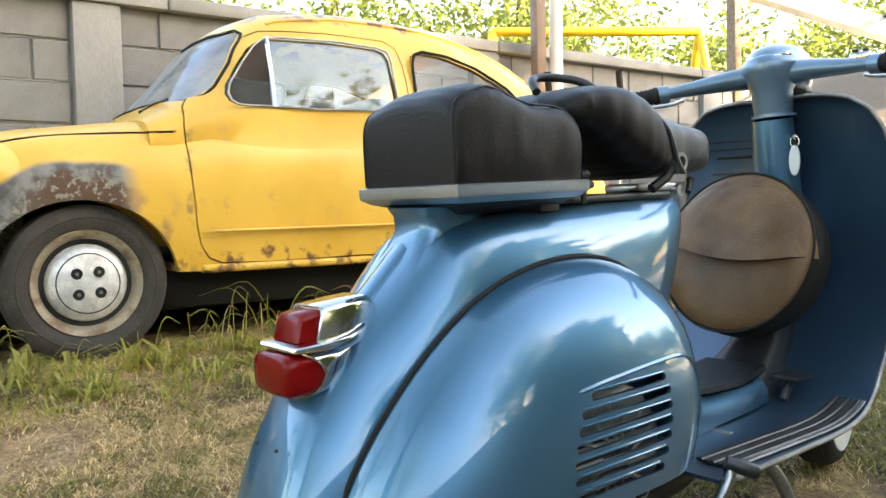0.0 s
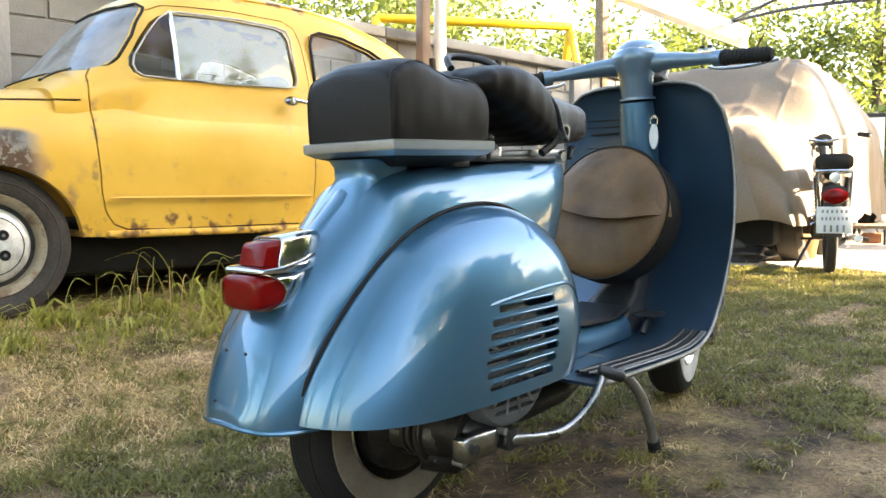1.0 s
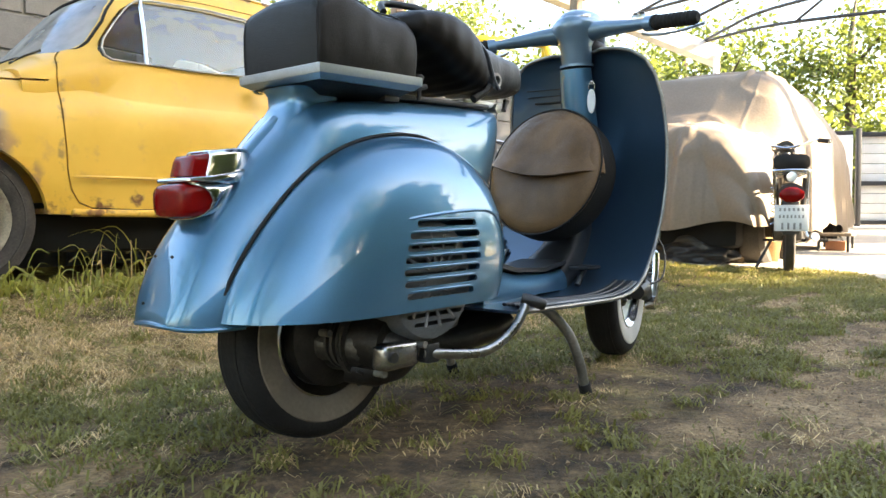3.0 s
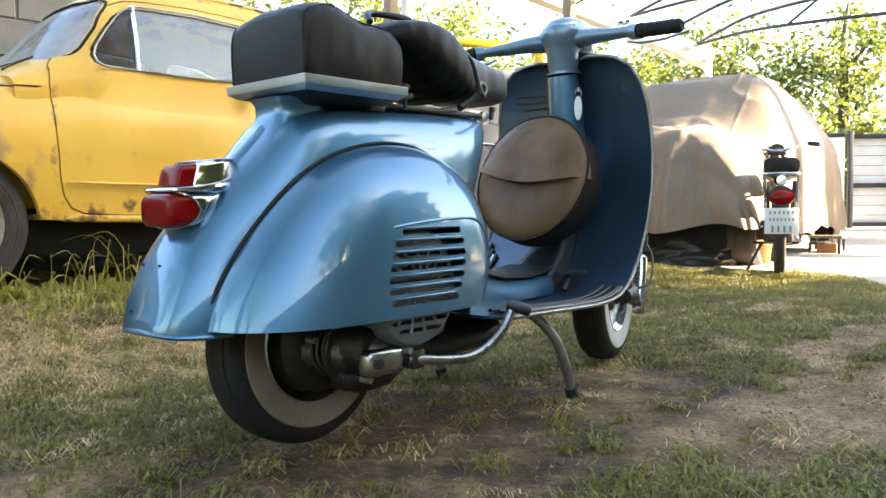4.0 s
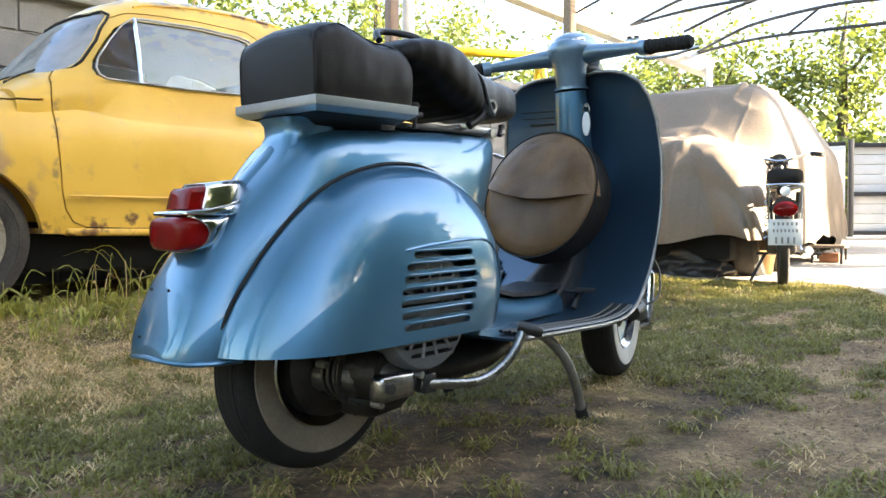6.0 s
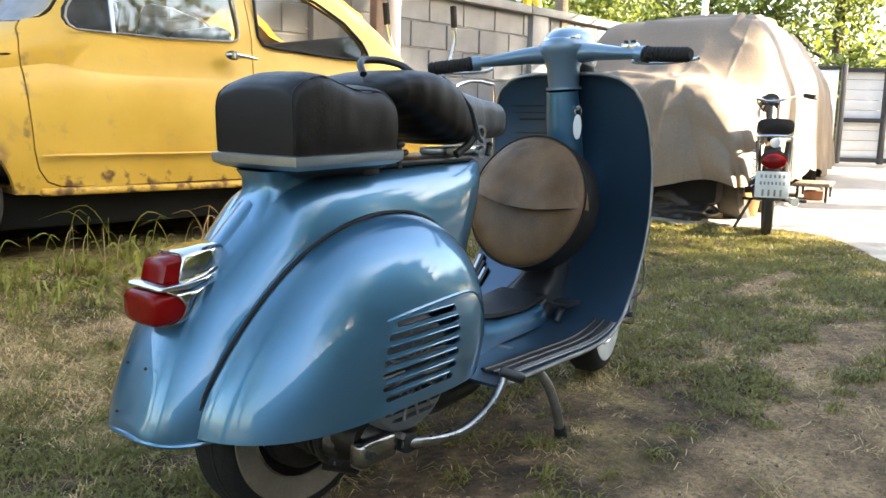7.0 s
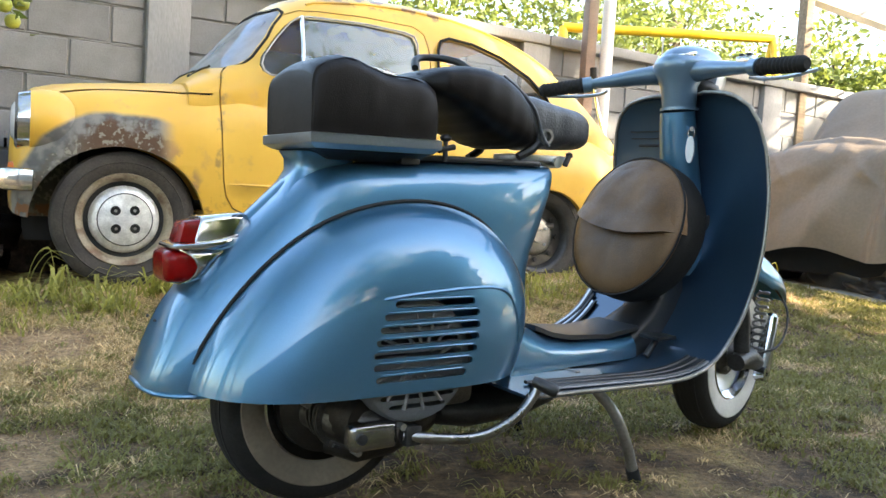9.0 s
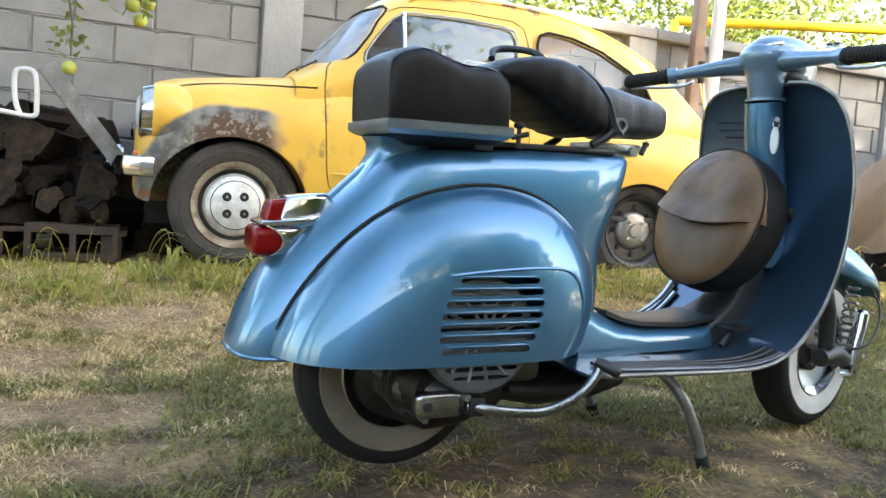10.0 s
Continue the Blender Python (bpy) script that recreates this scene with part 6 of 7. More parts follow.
            for i, (x, y, z) in enumerate(row):
                zb = 0.27 + 0.03 * math.sin(y * 9)
                zz = max(min(z, z + (zb - z) * f), 0.18)
                ridge = facet(y, zz) - facet(y, z) if sgn < 0 else 0
                r.append((x + sgn * (0.05 * math.sin(f * 2.0) + 0.014 * f * math.sin(y * 12 + 1.5 * f) + ridge), y, zz))
            out.append(r)
        return out
    front = curtain(rows[0], -1)[::-1]
    back = curtain(rows[-1], 1)
    return rings(front + rows + back, cap=False, closed=False)


tarp = part("tarpaulin", tarp_skin(), "tarp", covered, "sun-bleached tarpaulin hanging in folds", 75)
for x in (0.55, 3.05):
    for y in (0.12, 1.38):
        part("wheel", lathe([(0.16, -0.07), (0.25, -0.085), (0.285, -0.06), (0.285, 0.06), (0.25, 0.085), (0.16, 0.07)], 36, "y", (x, y, 0.285)), "rubber_dusty", covered)
# black box that fills the shaded space under the tarpaulin
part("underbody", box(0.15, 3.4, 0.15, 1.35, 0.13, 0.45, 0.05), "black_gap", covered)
sheet = thing("black_sheet", pose(4.08, 1.55, 0.18), "crumpled black plastic sheet under the covered car", "sheet")
part("folds", join(blob((-0.02, 0, 0.12), (0.22, 0.46, 0.17), 5, 0.22, 2.2), blob((-0.06, -0.20, 0.05), (0.22, 0.30, 0.11), 5, 0.25, 3.0)), "black_cloth", sheet, "", 70)
for i, (m, c) in enumerate(((pose(4.28, 1.02, 0.30, 0, 0, 30), "wood_new"), (pose(4.24, 1.10, 0.19, 0, 0, 12), "wood"), (pose(4.36, 0.96, 0.22, 0, 62, 40), "wood_new"))):
    w = thing("timber_offcut", m, "short sawn timber offcut propped by the covered car", "timber", "timber offcuts")
    part("board", box(-0.13, 0.13, -0.045, 0.045, -0.03, 0.03, 0.004), c, w)

# ---- moped ----
moped = thing("moped", pose(3.80, 0.60, 0.150, 0, 0, 25) @ Matrix.Scale(0.93, 4), "black moped with red rear lamp and white plate on the drive", "moped")


def moto_wheel(x, name):
    w = part(name, lathe([(0.205, -0.018), (0.212, -0.026), (0.235, -0.030), (0.258, -0.022), (0.266, 0), (0.258, 0.022), (0.235, 0.030), (0.212, 0.026), (0.205, 0.018)], 44, "y", (x, 0, 0.266)), "rubber_dusty", moped)
    part("rim", lathe([(0.195, -0.016), (0.212, -0.018), (0.212, 0.018), (0.195, 0.016)], 40, "y", (x, 0, 0.266)), "chrome", w)
    part("hub", rod((x, -0.04, 0.266), (x, 0.04, 0.266), 0.035), "engine", w)
    part("spokes", join(*[rod((x, 0.02 * (-1) ** k, 0.266), (x + 0.2 * math.cos(k * 0.349), 0, 0.266 + 0.2 * math.sin(k * 0.349)), 0.0015, seg=4) for k in range(18)]), "chrome", w)


moto_wheel(0.0, "rear_wheel")
moto_wheel(1.08, "front_wheel")
rows = []
for k in range(19):
    a = math.radians(10 + 175 * k / 18)
    rows.append([(-0.0 + (0.292 - 0.006 * abs(u)) * math.cos(a), 0.045 * u, 0.266 + (0.292 - 0.02 * abs(u) ** 3) * math.sin(a)) for u in (-1, -0.6, 0, 0.6, 1)] + [(0.284 * math.cos(a), 0.045 * u, 0.266 + 0.284 * math.sin(a)) for u in (1, 0, -1)])
part("rear_mudguard", rings(rows), "black_plastic", moped)
plate = part("number_plate", box(-0.335, -0.325, -0.092, 0.092, 0.262, 0.412, 0.004), "white_plastic", moped, "white two-line number plate")
for r, (z, n) in enumerate(((0.385, 6), (0.345, 7), (0.290, 4))):
    for q in range(n):
        wd = 0.17 * 0.8 / n if r < 2 else 0.024
        y = 0.072 - (q + 0.5) * (0.144 / n) if r < 2 else 0.048 - q * 0.032
        part("character_bar", box(-0.338, -0.3345, y - wd * 0.25, y + wd * 0.25, z - 0.009 * (1 if r < 2 else 2.1), z + 0.009 * (1 if r < 2 else 2.1)), "steel", plate)
part("rear_lamp", rings([[(x, w * math.cos(a), 0.470 + h * math.sin(a)) for a in np.linspace(0, 2 * math.pi, 25)[:-1]] for x, w, h in ((-0.365, 0.05, 0.03), (-0.355, 0.066, 0.042), (-0.33, 0.07, 0.047), (-0.30, 0.06, 0.04))]), "red", moped, "round red rear lamp")
part("lamp_housing", rings([[(x, w * math.cos(a), 0.480 + h * math.sin(a)) for a in np.linspace(0, 2 * math.pi, 21)[:-1]] for x, w, h in ((-0.325, 0.074, 0.055), (-0.28, 0.06, 0.05), (-0.22, 0.04, 0.04))]), "black_plastic", moped)
rack = part("luggage_rack", join(sweep(smooth_path([(0.15, -0.09, 0.60), (-0.20, -0.095, 0.610), (-0.28, -0.09, 0.612), (-0.30, 0, 0.614), (-0.28, 0.09, 0.612), (-0.20, 0.095, 0.610), (0.15, 0.09, 0.60)], 5), 0.009, 8),
                                *[rod((-0.26, s * 0.09, 0.61), (-0.22, s * 0.085, 0.40), 0.008) for s in (-1, 1)], *[rod((x, -0.09, 0.607), (x, 0.09, 0.607), 0.006) for x in (-0.15, 0.0)]), "chrome", moped, "chrome luggage rack")
part("reflector", lathe([(0.0, -0.012), (0.028, -0.010), (0.030, 0.01)], 20, "x", (-0.295, 0, 0.575), closed=False), "lamp_glass", moped)
part("seat", rings([[(x, w * math.copysign(abs(math.cos(a)) ** 0.6, math.cos(a)), z + h * math.copysign(abs(math.sin(a)) ** 0.6, math.sin(a))) for a in np.linspace(0, 2 * math.pi, 21)[:-1]] for x, w, z, h in
                    ((-0.235, 0.07, 0.66, 0.03), (-0.225, 0.10, 0.665, 0.048), (-0.05, 0.10, 0.665, 0.05), (0.15, 0.10, 0.655, 0.045), (0.32, 0.09, 0.64, 0.04), (0.36, 0.06, 0.64, 0.025))]), "vinyl", moped, "black dual seat", 60)
part("frame", join(sweep(smooth_path([(0.0, 0, 0.27), (0.25, 0, 0.30), (0.45, 0, 0.28), (0.62, 0, 0.38), (0.80, 0, 0.66), (0.86, 0, 0.80)], 5), 0.03, 10), sweep([(0.15, 0, 0.60), (0.45, 0, 0.56), (0.80, 0, 0.66)], 0.035, 10), *[rod((0.0, s * 0.06, 0.266), (-0.05, s * 0.085, 0.58), 0.016) for s in (-1, 1)]), "black_plastic", moped)
part("shock_spring", join(*[sweep([(-0.0 - 0.05 * q / 60, s * 0.09 + 0.018 * math.cos(q * 0.6), 0.30 + 0.25 * q / 60 + 0.0 * s) for q in range(61)], 0.004, 5) for s in (-1, 1)]), "chrome", moped)
part("engine", join(box(0.25, 0.50, -0.09, 0.09, 0.19, 0.36, 0.03), sweep([(0.50, 0, 0.30), (0.62, 0, 0.34)], 0.055, 12)), "engine", moped)
part("exhaust", sweep(smooth_path([(0.50, -0.11, 0.26), (0.35, -0.13, 0.20), (0.10, -0.135, 0.21), (-0.20, -0.135, 0.23)], 5), [0.014] * 6 + [0.03] * 9 + [0.022], 12), "chrome", moped)
part("fork", join(*[rod((0.86, s * 0.055, 0.82), (1.08, s * 0.05, 0.266), 0.016) for s in (-1, 1)]), "chrome", moped)
part("front_mudguard", rings([[(1.08 + 0.29 * math.cos(a), 0.04 * u, 0.266 + (0.29 - 0.015 * abs(u)) * math.sin(a)) for u in (-1, 0, 1)] + [(1.08 + 0.283 * math.cos(a), 0.04 * u, 0.266 + 0.283 * math.sin(a)) for u in (1, 0, -1)] for a in np.linspace(0.3, 2.5, 14)]), "black_plastic", moped)
bars = part("handlebar", sweep(smooth_path([(0.70, -0.27, 0.865), (0.78, -0.19, 0.885), (0.84, -0.10, 0.86), (0.85, 0, 0.84), (0.84, 0.10, 0.86), (0.78, 0.22, 0.885), (0.70, 0.33, 0.865)], 5), 0.011, 8), "chrome", moped)
for s in (-1, 1):
    part("grip", rod((0.70, s * (0.30 + 0.03 * s), 0.865), (0.76, s * (0.225 + 0.02 * s), 0.88), 0.017), "rubber", bars)
part("instrument", join(blob((0.88, 0, 0.845), (0.03, 0.03, 0.02), 2), rod((0.90, 0, 0.84), (0.99, 0, 0.84), 0.06, seg=18)), "black_plastic", moped)
part("side_stand", rod((0.20, 0.10, 0.20), (0.12, 0.20, 0.0), 0.010), "steel_dark", moped)
part("pedal", join(rod((0.32, -0.15, 0.20), (0.32, 0.15, 0.20), 0.009), box(0.29, 0.35, -0.24, -0.15, 0.19, 0.21, 0.004)), "rubber", moped)
# clutter by the gate: a small trolley of rusty angle iron
trolley = thing("iron_trolley", pose(5.5, 0.98, 0.22, 0, 0, 15) @ Matrix.Scale(0.75, 4), "rusty low iron trolley standing on the drive", "trolley")
part("deck", box(-0.25, 0.35, -0.16, 0.16, 0.17, 0.20, 0.006), "wood", trolley)
for x in (-0.2, 0.3):
    for s in (-1, 1):
        part("leg", rod((x, s * 0.13, 0.0), (x, s * 0.13, 0.20), 0.014), "steel_dark", trolley)
part("handle", sweep([(0.35, 0, 0.18), (0.55, -0.05, 0.06), (0.75, -0.10, 0.02)], 0.012, 8), "steel_dark", trolley)
part("block", box(-0.10, 0.10, -0.10, 0.08, 0.03, 0.12, 0.006), "brick_red", trolley)

# ---- gate ----
GATE = pose(8.05, 1.72, 0.36, 0, 0, -52)
gate = thing("sliding_gate", GATE, "white slatted metal gate in a dark steel frame", "gate")
for z in (0.10, 0.50, 1.0):
    part("gate_rail", box(0.0, 3.6, -0.022, 0.022, z - 0.022, z + 0.022, 0.004), "gate_frame", gate)
for x in (0.0, 0.42, 1.9, 3.58):
    part("gate_post", box(x - 0.024, x + 0.024, -0.026, 0.026, 0.06, 1.06, 0.004), "gate_frame", gate)
for k in range(9):
    z = 0.145 + k * 0.1015
    part("slat", box(0.0, 3.6, 0.024, 0.034, z - 0.0480, z + 0.0480, 0.003), "gate_white", gate)
part("latch_box", box(0.50, 0.62, -0.05, -0.022, 0.60, 0.80, 0.004), "gate_frame", gate)
fence_rail = thing("gate_track", pose(8.05, 1.72, 0.36, 0, 0, 110), "dark steel rail running behind the covered car", "rail")
part("rail", box(0.05, 2.6, -0.02, 0.02, 1.0, 1.04, 0.004), "gate_frame", fence_rail)
part("panel", box(0.05, 2.6, 0.01, 0.03, 0.10, 0.995, 0.004), "gate_white", fence_rail)

# ---- posts, roof beam and hoops of the open shelter ----
pw = thing("steel_post", pose(3.16, 3.08, 0.2), "tall white steel post beside the wall", "post")
part("tube", rod((0, 0, -0.1), (0, 0, 3.6), 0.045, seg=18), "white_paint", pw)
part("base_plate", box(-0.09, 0.09, -0.09, 0.09, -0.05, 0.02, 0.004), "white_paint", pw)
pb = thing("timber_post", pose(3.02, 3.10, 0.2), "brown timber post beside the white one", "post")
part("shaft", box(-0.04, 0.04, -0.035, 0.035, -0.1, 3.6, 0.006), "brown_paint", pb)
pr = thing("timber_post", pose(5.55, 3.42, 0.3), "brown timber post behind the wall", "post")
part("shaft", box(-0.045, 0.045, -0.045, 0.045, -0.1, 3.6, 0.006), "wood", pr)
pc = thing("steel_post", pose(7.40, 2.95, 0.35), "pale steel post under the shelter beam", "post")
part("tube", box(-0.028, 0.028, -0.028, 0.028, -0.1, 1.90, 0.006), "white_paint", pc)
shelter = thing("shelter_roof", pose(7.5, 3.0, 2.25), "cream roof beam with thin dark steel hoops of an open shelter", "shelter")
part("beam", sweep([(0.0, 0.0, 0.0), (-1.95, 1.40, 0.80), (-3.4, 2.45, 1.42)], 0.11, 8, flat=1.1), "pale_beam", shelter)


# thin hoops and struts, each a bowed tube
for bow_points in (
        ((-0.88, 0.43, 0.39), (-1.23, -0.2, 0.4), (-1.59, -0.81, 0.38)),
        ((-0.88, 0.43, 0.39), (-1.32, -0.4, 0.29), (-1.64, -1.04, 0.19), (-2.09, -1.96, 0.02)),
        ((-0.75, -0.12, 0.25), (-1.14, -0.71, 0.25), (-1.53, -1.29, 0.21)),
        ((-0.14, 0.08, 0.16), (-0.56, -0.44, 0.16), (-0.89, -0.92, 0.16), (-1.49, -1.81, 0.04), (-1.87, -2.51, -0.1)),
        ((-0.13, 0.08, 0.15), (-0.57, -0.6, 0.09), (-1.02, -1.29, -0.02), (-1.48, -2.32, -0.18)),
        ((-1.78, 0.47, 0.36), (-1.99, -0.16, 0.42)),
        ((-1.64, -1.06, 0.19), (-1.78, -1.27, 0.23)),
        ((-1.02, -1.28, -0.02), (-1.33, -1.68, 0.08)),):
    part("hoop", sweep(smooth_path(bow_points, 6) if len(bow_points) > 2 else bow_points, 0.016 if len(bow_points) > 2 else 0.012, 6), "gate_frame", shelter)

# ---- yellow swing frame behind the wall ----
swing = thing("swing_frame", pose(5.95, 4.10, 0.3), "yellow painted tubular swing frame behind the wall", "swing")
part("top_bar", rod((0.0, 0.0, 2.02), (-1.75, 1.0, 2.02), 0.045, seg=12), "swing", swing)
for ex, ey in ((0, 0), (-1.75, 1.0)):
    for s in (-1, 1):
        part("leg", rod((ex, ey, 2.02), (ex + s * 0.22 + 0.05, ey + s * 0.60, -0.15), 0.042, seg=12), "swing", swing)
for q in (0.35, 0.52):
    part("hanger", rod((-1.75 * q, 1.0 * q, 2.0), (-1.75 * q, 1.0 * q, 0.5), 0.008, seg=6), "steel", swing)

# ---- garden tiller behind the yellow car ----
tiller = thing("garden_tiller", pose(2.95, 2.72, 0.22), "garden tiller with two upright handles and black grips", "tiller")
part("engine_block", box(-0.20, 0.22, -0.16, 0.16, 0.22, 0.55, 0.04, 3), "steel_dark", tiller)
part("fuel_tank", blob((0.0, 0, 0.64), (0.17, 0.14, 0.09), 3), "brick_red", tiller)
for dx, dy in ((0.02, 0.20), (0.40, -0.06)):
    hp = part("handle_tube", sweep(smooth_path([(0.05 + dx * 0.3, dy * 0.3, 0.55), (0.08 + dx * 0.5, dy * 0.7, 0.80), (0.02 + dx * 0.9, dy, 1.05), (-0.02 + dx, dy, 1.18)], 5), 0.014, 10), "chrome", tiller, "chrome handle tube")
    part("grip", rod((-0.02 + dx, dy, 1.17), (-0.035 + dx, dy, 1.31), 0.022, seg=12), "rubber", hp)
for s in (-1, 1):
    part("wheel", lathe([(0.10, -0.05), (0.19, -0.06), (0.20, 0), (0.19, 0.06), (0.10, 0.05)], 28, "y", (0.05, s * 0.22, 0.19)), "rubber_dusty", tiller)
bracket = thing("bent_tube_frame", pose(3.55, 2.75, 0.2), "bent chrome tube frame standing by the wall", "tube frame")
part("tube", sweep(smooth_path([(-0.15, 0, -0.05), (-0.12, 0, 0.70), (-0.02, 0, 0.83), (0.30, 0.05, 0.84), (0.38, 0.05, 0.74), (0.38, 0.05, -0.05)], 5), 0.014, 10), "chrome", bracket)

# ---- firewood, plank, chair frame and hollow block beside the yellow car ----
rnd = random.Random(11)


def log(m, length, r, seed):
    t = thing("firewood_log", m, "weathered firewood log in a heap, darkened for shade", "log", "firewood heap")
    rr = random.Random(seed)
    ph = [rr.uniform(-1, 1) for _ in range(8)]
    flat = rr.uniform(0.55, 0.9)
    cut = rr.uniform(0, 6.28)

    def prof(a):
        k = 1 + 0.14 * math.sin(2 * a + ph[0] * 3) + 0.11 * math.sin(3 * a + ph[3] * 3) + 0.08 * math.sin(7 * a + ph[1] * 3) + 0.05 * math.sin(13 * a + ph[2] * 3)
        c = math.cos(a - cut)
        return r * min(k, flat / c if c > 0.3 else 9)
    rows = []
    for q in range(9):
        x = -length / 2 + length * q / 8
        rows.append([(x, prof(a) * math.cos(a) * (1 + 0.10 * noise.noise(Vector((x * 14, a * 2, seed)))) + 0.012 * math.sin(q * 0.8 + ph[4]), prof(a) * math.sin(a) * (1 + 0.10 * noise.noise(Vector((x * 14, a * 2, seed + 9)))))
                     for a in np.linspace(0, 2 * math.pi, 29)[:-1]])
    b = rings(rows, cap=False)
    part("bark", b, "old_bark_shaded", t, "", 25)
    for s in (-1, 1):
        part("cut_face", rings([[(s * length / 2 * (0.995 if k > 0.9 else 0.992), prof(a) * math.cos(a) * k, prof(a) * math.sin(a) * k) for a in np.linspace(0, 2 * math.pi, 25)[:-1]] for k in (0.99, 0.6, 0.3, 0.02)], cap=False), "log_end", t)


for i, (x, y, z, r, l, rz, ry) in enumerate((
        (-0.86, 2.30, 0.62, 0.095, 0.42, 78, 5), (-0.68, 2.36, 0.48, 0.10, 0.45, 96, -4), (-1.02, 2.35, 0.63, 0.085, 0.40, 85, 6), (-0.93, 2.28, 0.46, 0.10, 0.44, 70, 8),
        (-1.14, 2.30, 0.46, 0.10, 0.45, 88, 2), (-0.74, 2.40, 0.335, 0.09, 0.42, 92, 0), (-0.98, 2.42, 0.30, 0.10, 0.5, 82, 3), (-1.22, 2.40, 0.30, 0.11, 0.5, 95, 0),
        (-1.25, 2.35, 0.62, 0.09, 0.4, 100, 4), (-0.92, 2.52, 0.74, 0.07, 0.4, 75, 0), (-1.15, 2.50, 0.77, 0.075, 0.4, 80, 5), (-0.56, 2.45, 0.33, 0.085, 0.4, 60, 4),
        (-0.80, 2.62, 0.52, 0.11, 0.45, 90, 0), (-1.06, 2.66, 0.55, 0.11, 0.45, 90, 0), (-1.42, 2.45, 0.42, 0.12, 0.5, 88, 0), (-1.40, 2.5, 0.66, 0.10, 0.45, 94, 0),
        (-0.60, 2.70, 0.30, 0.12, 0.5, 20, 0), (-0.95, 2.15, 0.33, 0.07, 0.35, 40, 4),
        (-0.42, 2.72, 0.27, 0.11, 0.5, 96, 0), (-0.22, 2.80, 0.27, 0.11, 0.5, 84, 0), (-0.45, 2.86, 0.46, 0.10, 0.5, 80, 3), (-0.30, 3.00, 0.44, 0.10, 0.35, 8, 0), (-0.62, 2.92, 0.50, 0.11, 0.42, 92, 0),
        (-0.66, 2.98, 0.70, 0.09, 0.36, 86, 0), (-0.85, 2.95, 0.72, 0.10, 0.38, 95, 0), (-0.02, 2.95, 0.28, 0.11, 0.4, 88, 0))):
    log(pose(x, y, z, 0, ry, rz), l, r, i)
rr_ = random.Random(12)
for i in range(16):
    log(pose(rr_.uniform(-1.35, -0.62), rr_.uniform(2.12, 2.30), rr_.uniform(0.28, 0.66), rr_.uniform(0, 90), rr_.uniform(-25, 25), rr_.uniform(30, 130)), rr_.uniform(0.22, 0.36), rr_.uniform(0.03, 0.055), 40 + i)
trough = thing("steel_channel", pose(-0.70, 2.20, 0.74), "dented bare steel channel leaning on the firewood", "steel channel")
a, b = Vector((-0.155, -0.02, 0.215)), Vector((0.165, 0.0, -0.185))
d = (b - a).normalized()
side = Vector((d.z, 0, -d.x))
sec = []
for e in (a, a.lerp(b, 0.5), b):
    sec.append([tuple(e + side * u + Vector((0, v, 0))) for u, v in ((-0.034, -0.030), (0.034, -0.040), (0.038, -0.036), (-0.026, -0.026), (-0.026, 0.026), (0.038, 0.036), (0.034, 0.040), (-0.034, 0.030))])
part("channel", rings(sec), "dull_steel", trough, "", 30)
chair = thing("chair_frame", pose(-0.92, 2.16, 0.70), "bent white tube chair frame on the firewood", "chair frame")
part("tube", sweep(smooth_path([(-0.02, 0, 0.03), (-0.045, 0, 0.10), (-0.05, 0, 0.21), (-0.02, 0.02, 0.232), (0.015, 0.02, 0.225), (0.03, 0, 0.19), (0.035, 0, 0.09), (0.02, 0, 0.04), (-0.10, -0.02, 0.05), (-0.30, -0.05, 0.06)], 5), 0.011, 10), "white_paint", chair)
hollow = thing("wooden_crate", pose(-0.71, 2.12, 0.155), "low dark wooden crate lying on the grass", "crate")
hb = as_mesh(box(-0.19, 0.17, -0.08, 0.12, 0, 0.15, 0.006))
hb = carve(hb, [box(-0.165, -0.02, -0.2, 0.3, 0.03, 0.115, 0.01), box(0.005, 0.145, -0.2, 0.3, 0.03, 0.115, 0.01)])
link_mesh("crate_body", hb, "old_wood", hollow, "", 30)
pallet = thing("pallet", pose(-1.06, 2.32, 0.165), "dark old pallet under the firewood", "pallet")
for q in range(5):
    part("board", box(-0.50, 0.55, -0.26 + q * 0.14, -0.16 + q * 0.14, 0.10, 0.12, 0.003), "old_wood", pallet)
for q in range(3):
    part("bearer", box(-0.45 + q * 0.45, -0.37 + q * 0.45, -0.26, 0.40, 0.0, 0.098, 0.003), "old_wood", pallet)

# ---- trees ----


def leaf_cloud(points, size, rnd, per):
    """Folded leaves scattered round points."""
    verts, faces = [], []
    for c, spread_r in points:
        for _ in range(per):
            p = Vector((rnd.gauss(0, 1), rnd.gauss(0, 1), rnd.gauss(0, 0.8))) * spread_r * 0.5 + c
            d = Vector((rnd.gauss(0, 1), rnd.gauss(0, 1), rnd.gauss(-0.3, 0.7))).normalized()
            s = d.cross(Vector((rnd.gauss(0, 1), rnd.gauss(0, 1), rnd.gauss(0, 1)))).normalized()
            n = d.cross(s)
            L = size * rnd.uniform(0.6, 1.3)
            i = len(verts)
            verts += [p, p + d * L * 0.5 + s * L * 0.28 + n * L * 0.08, p + d * L, p + d * L * 0.5 - s * L * 0.28 + n * L * 0.08]
            faces += [(i, i + 1, i + 2), (i, i + 2, i + 3)]
    me = bpy.data.meshes.new("leaves")
    me.from_pydata([tuple(v) for v in verts], [], faces)
    return me


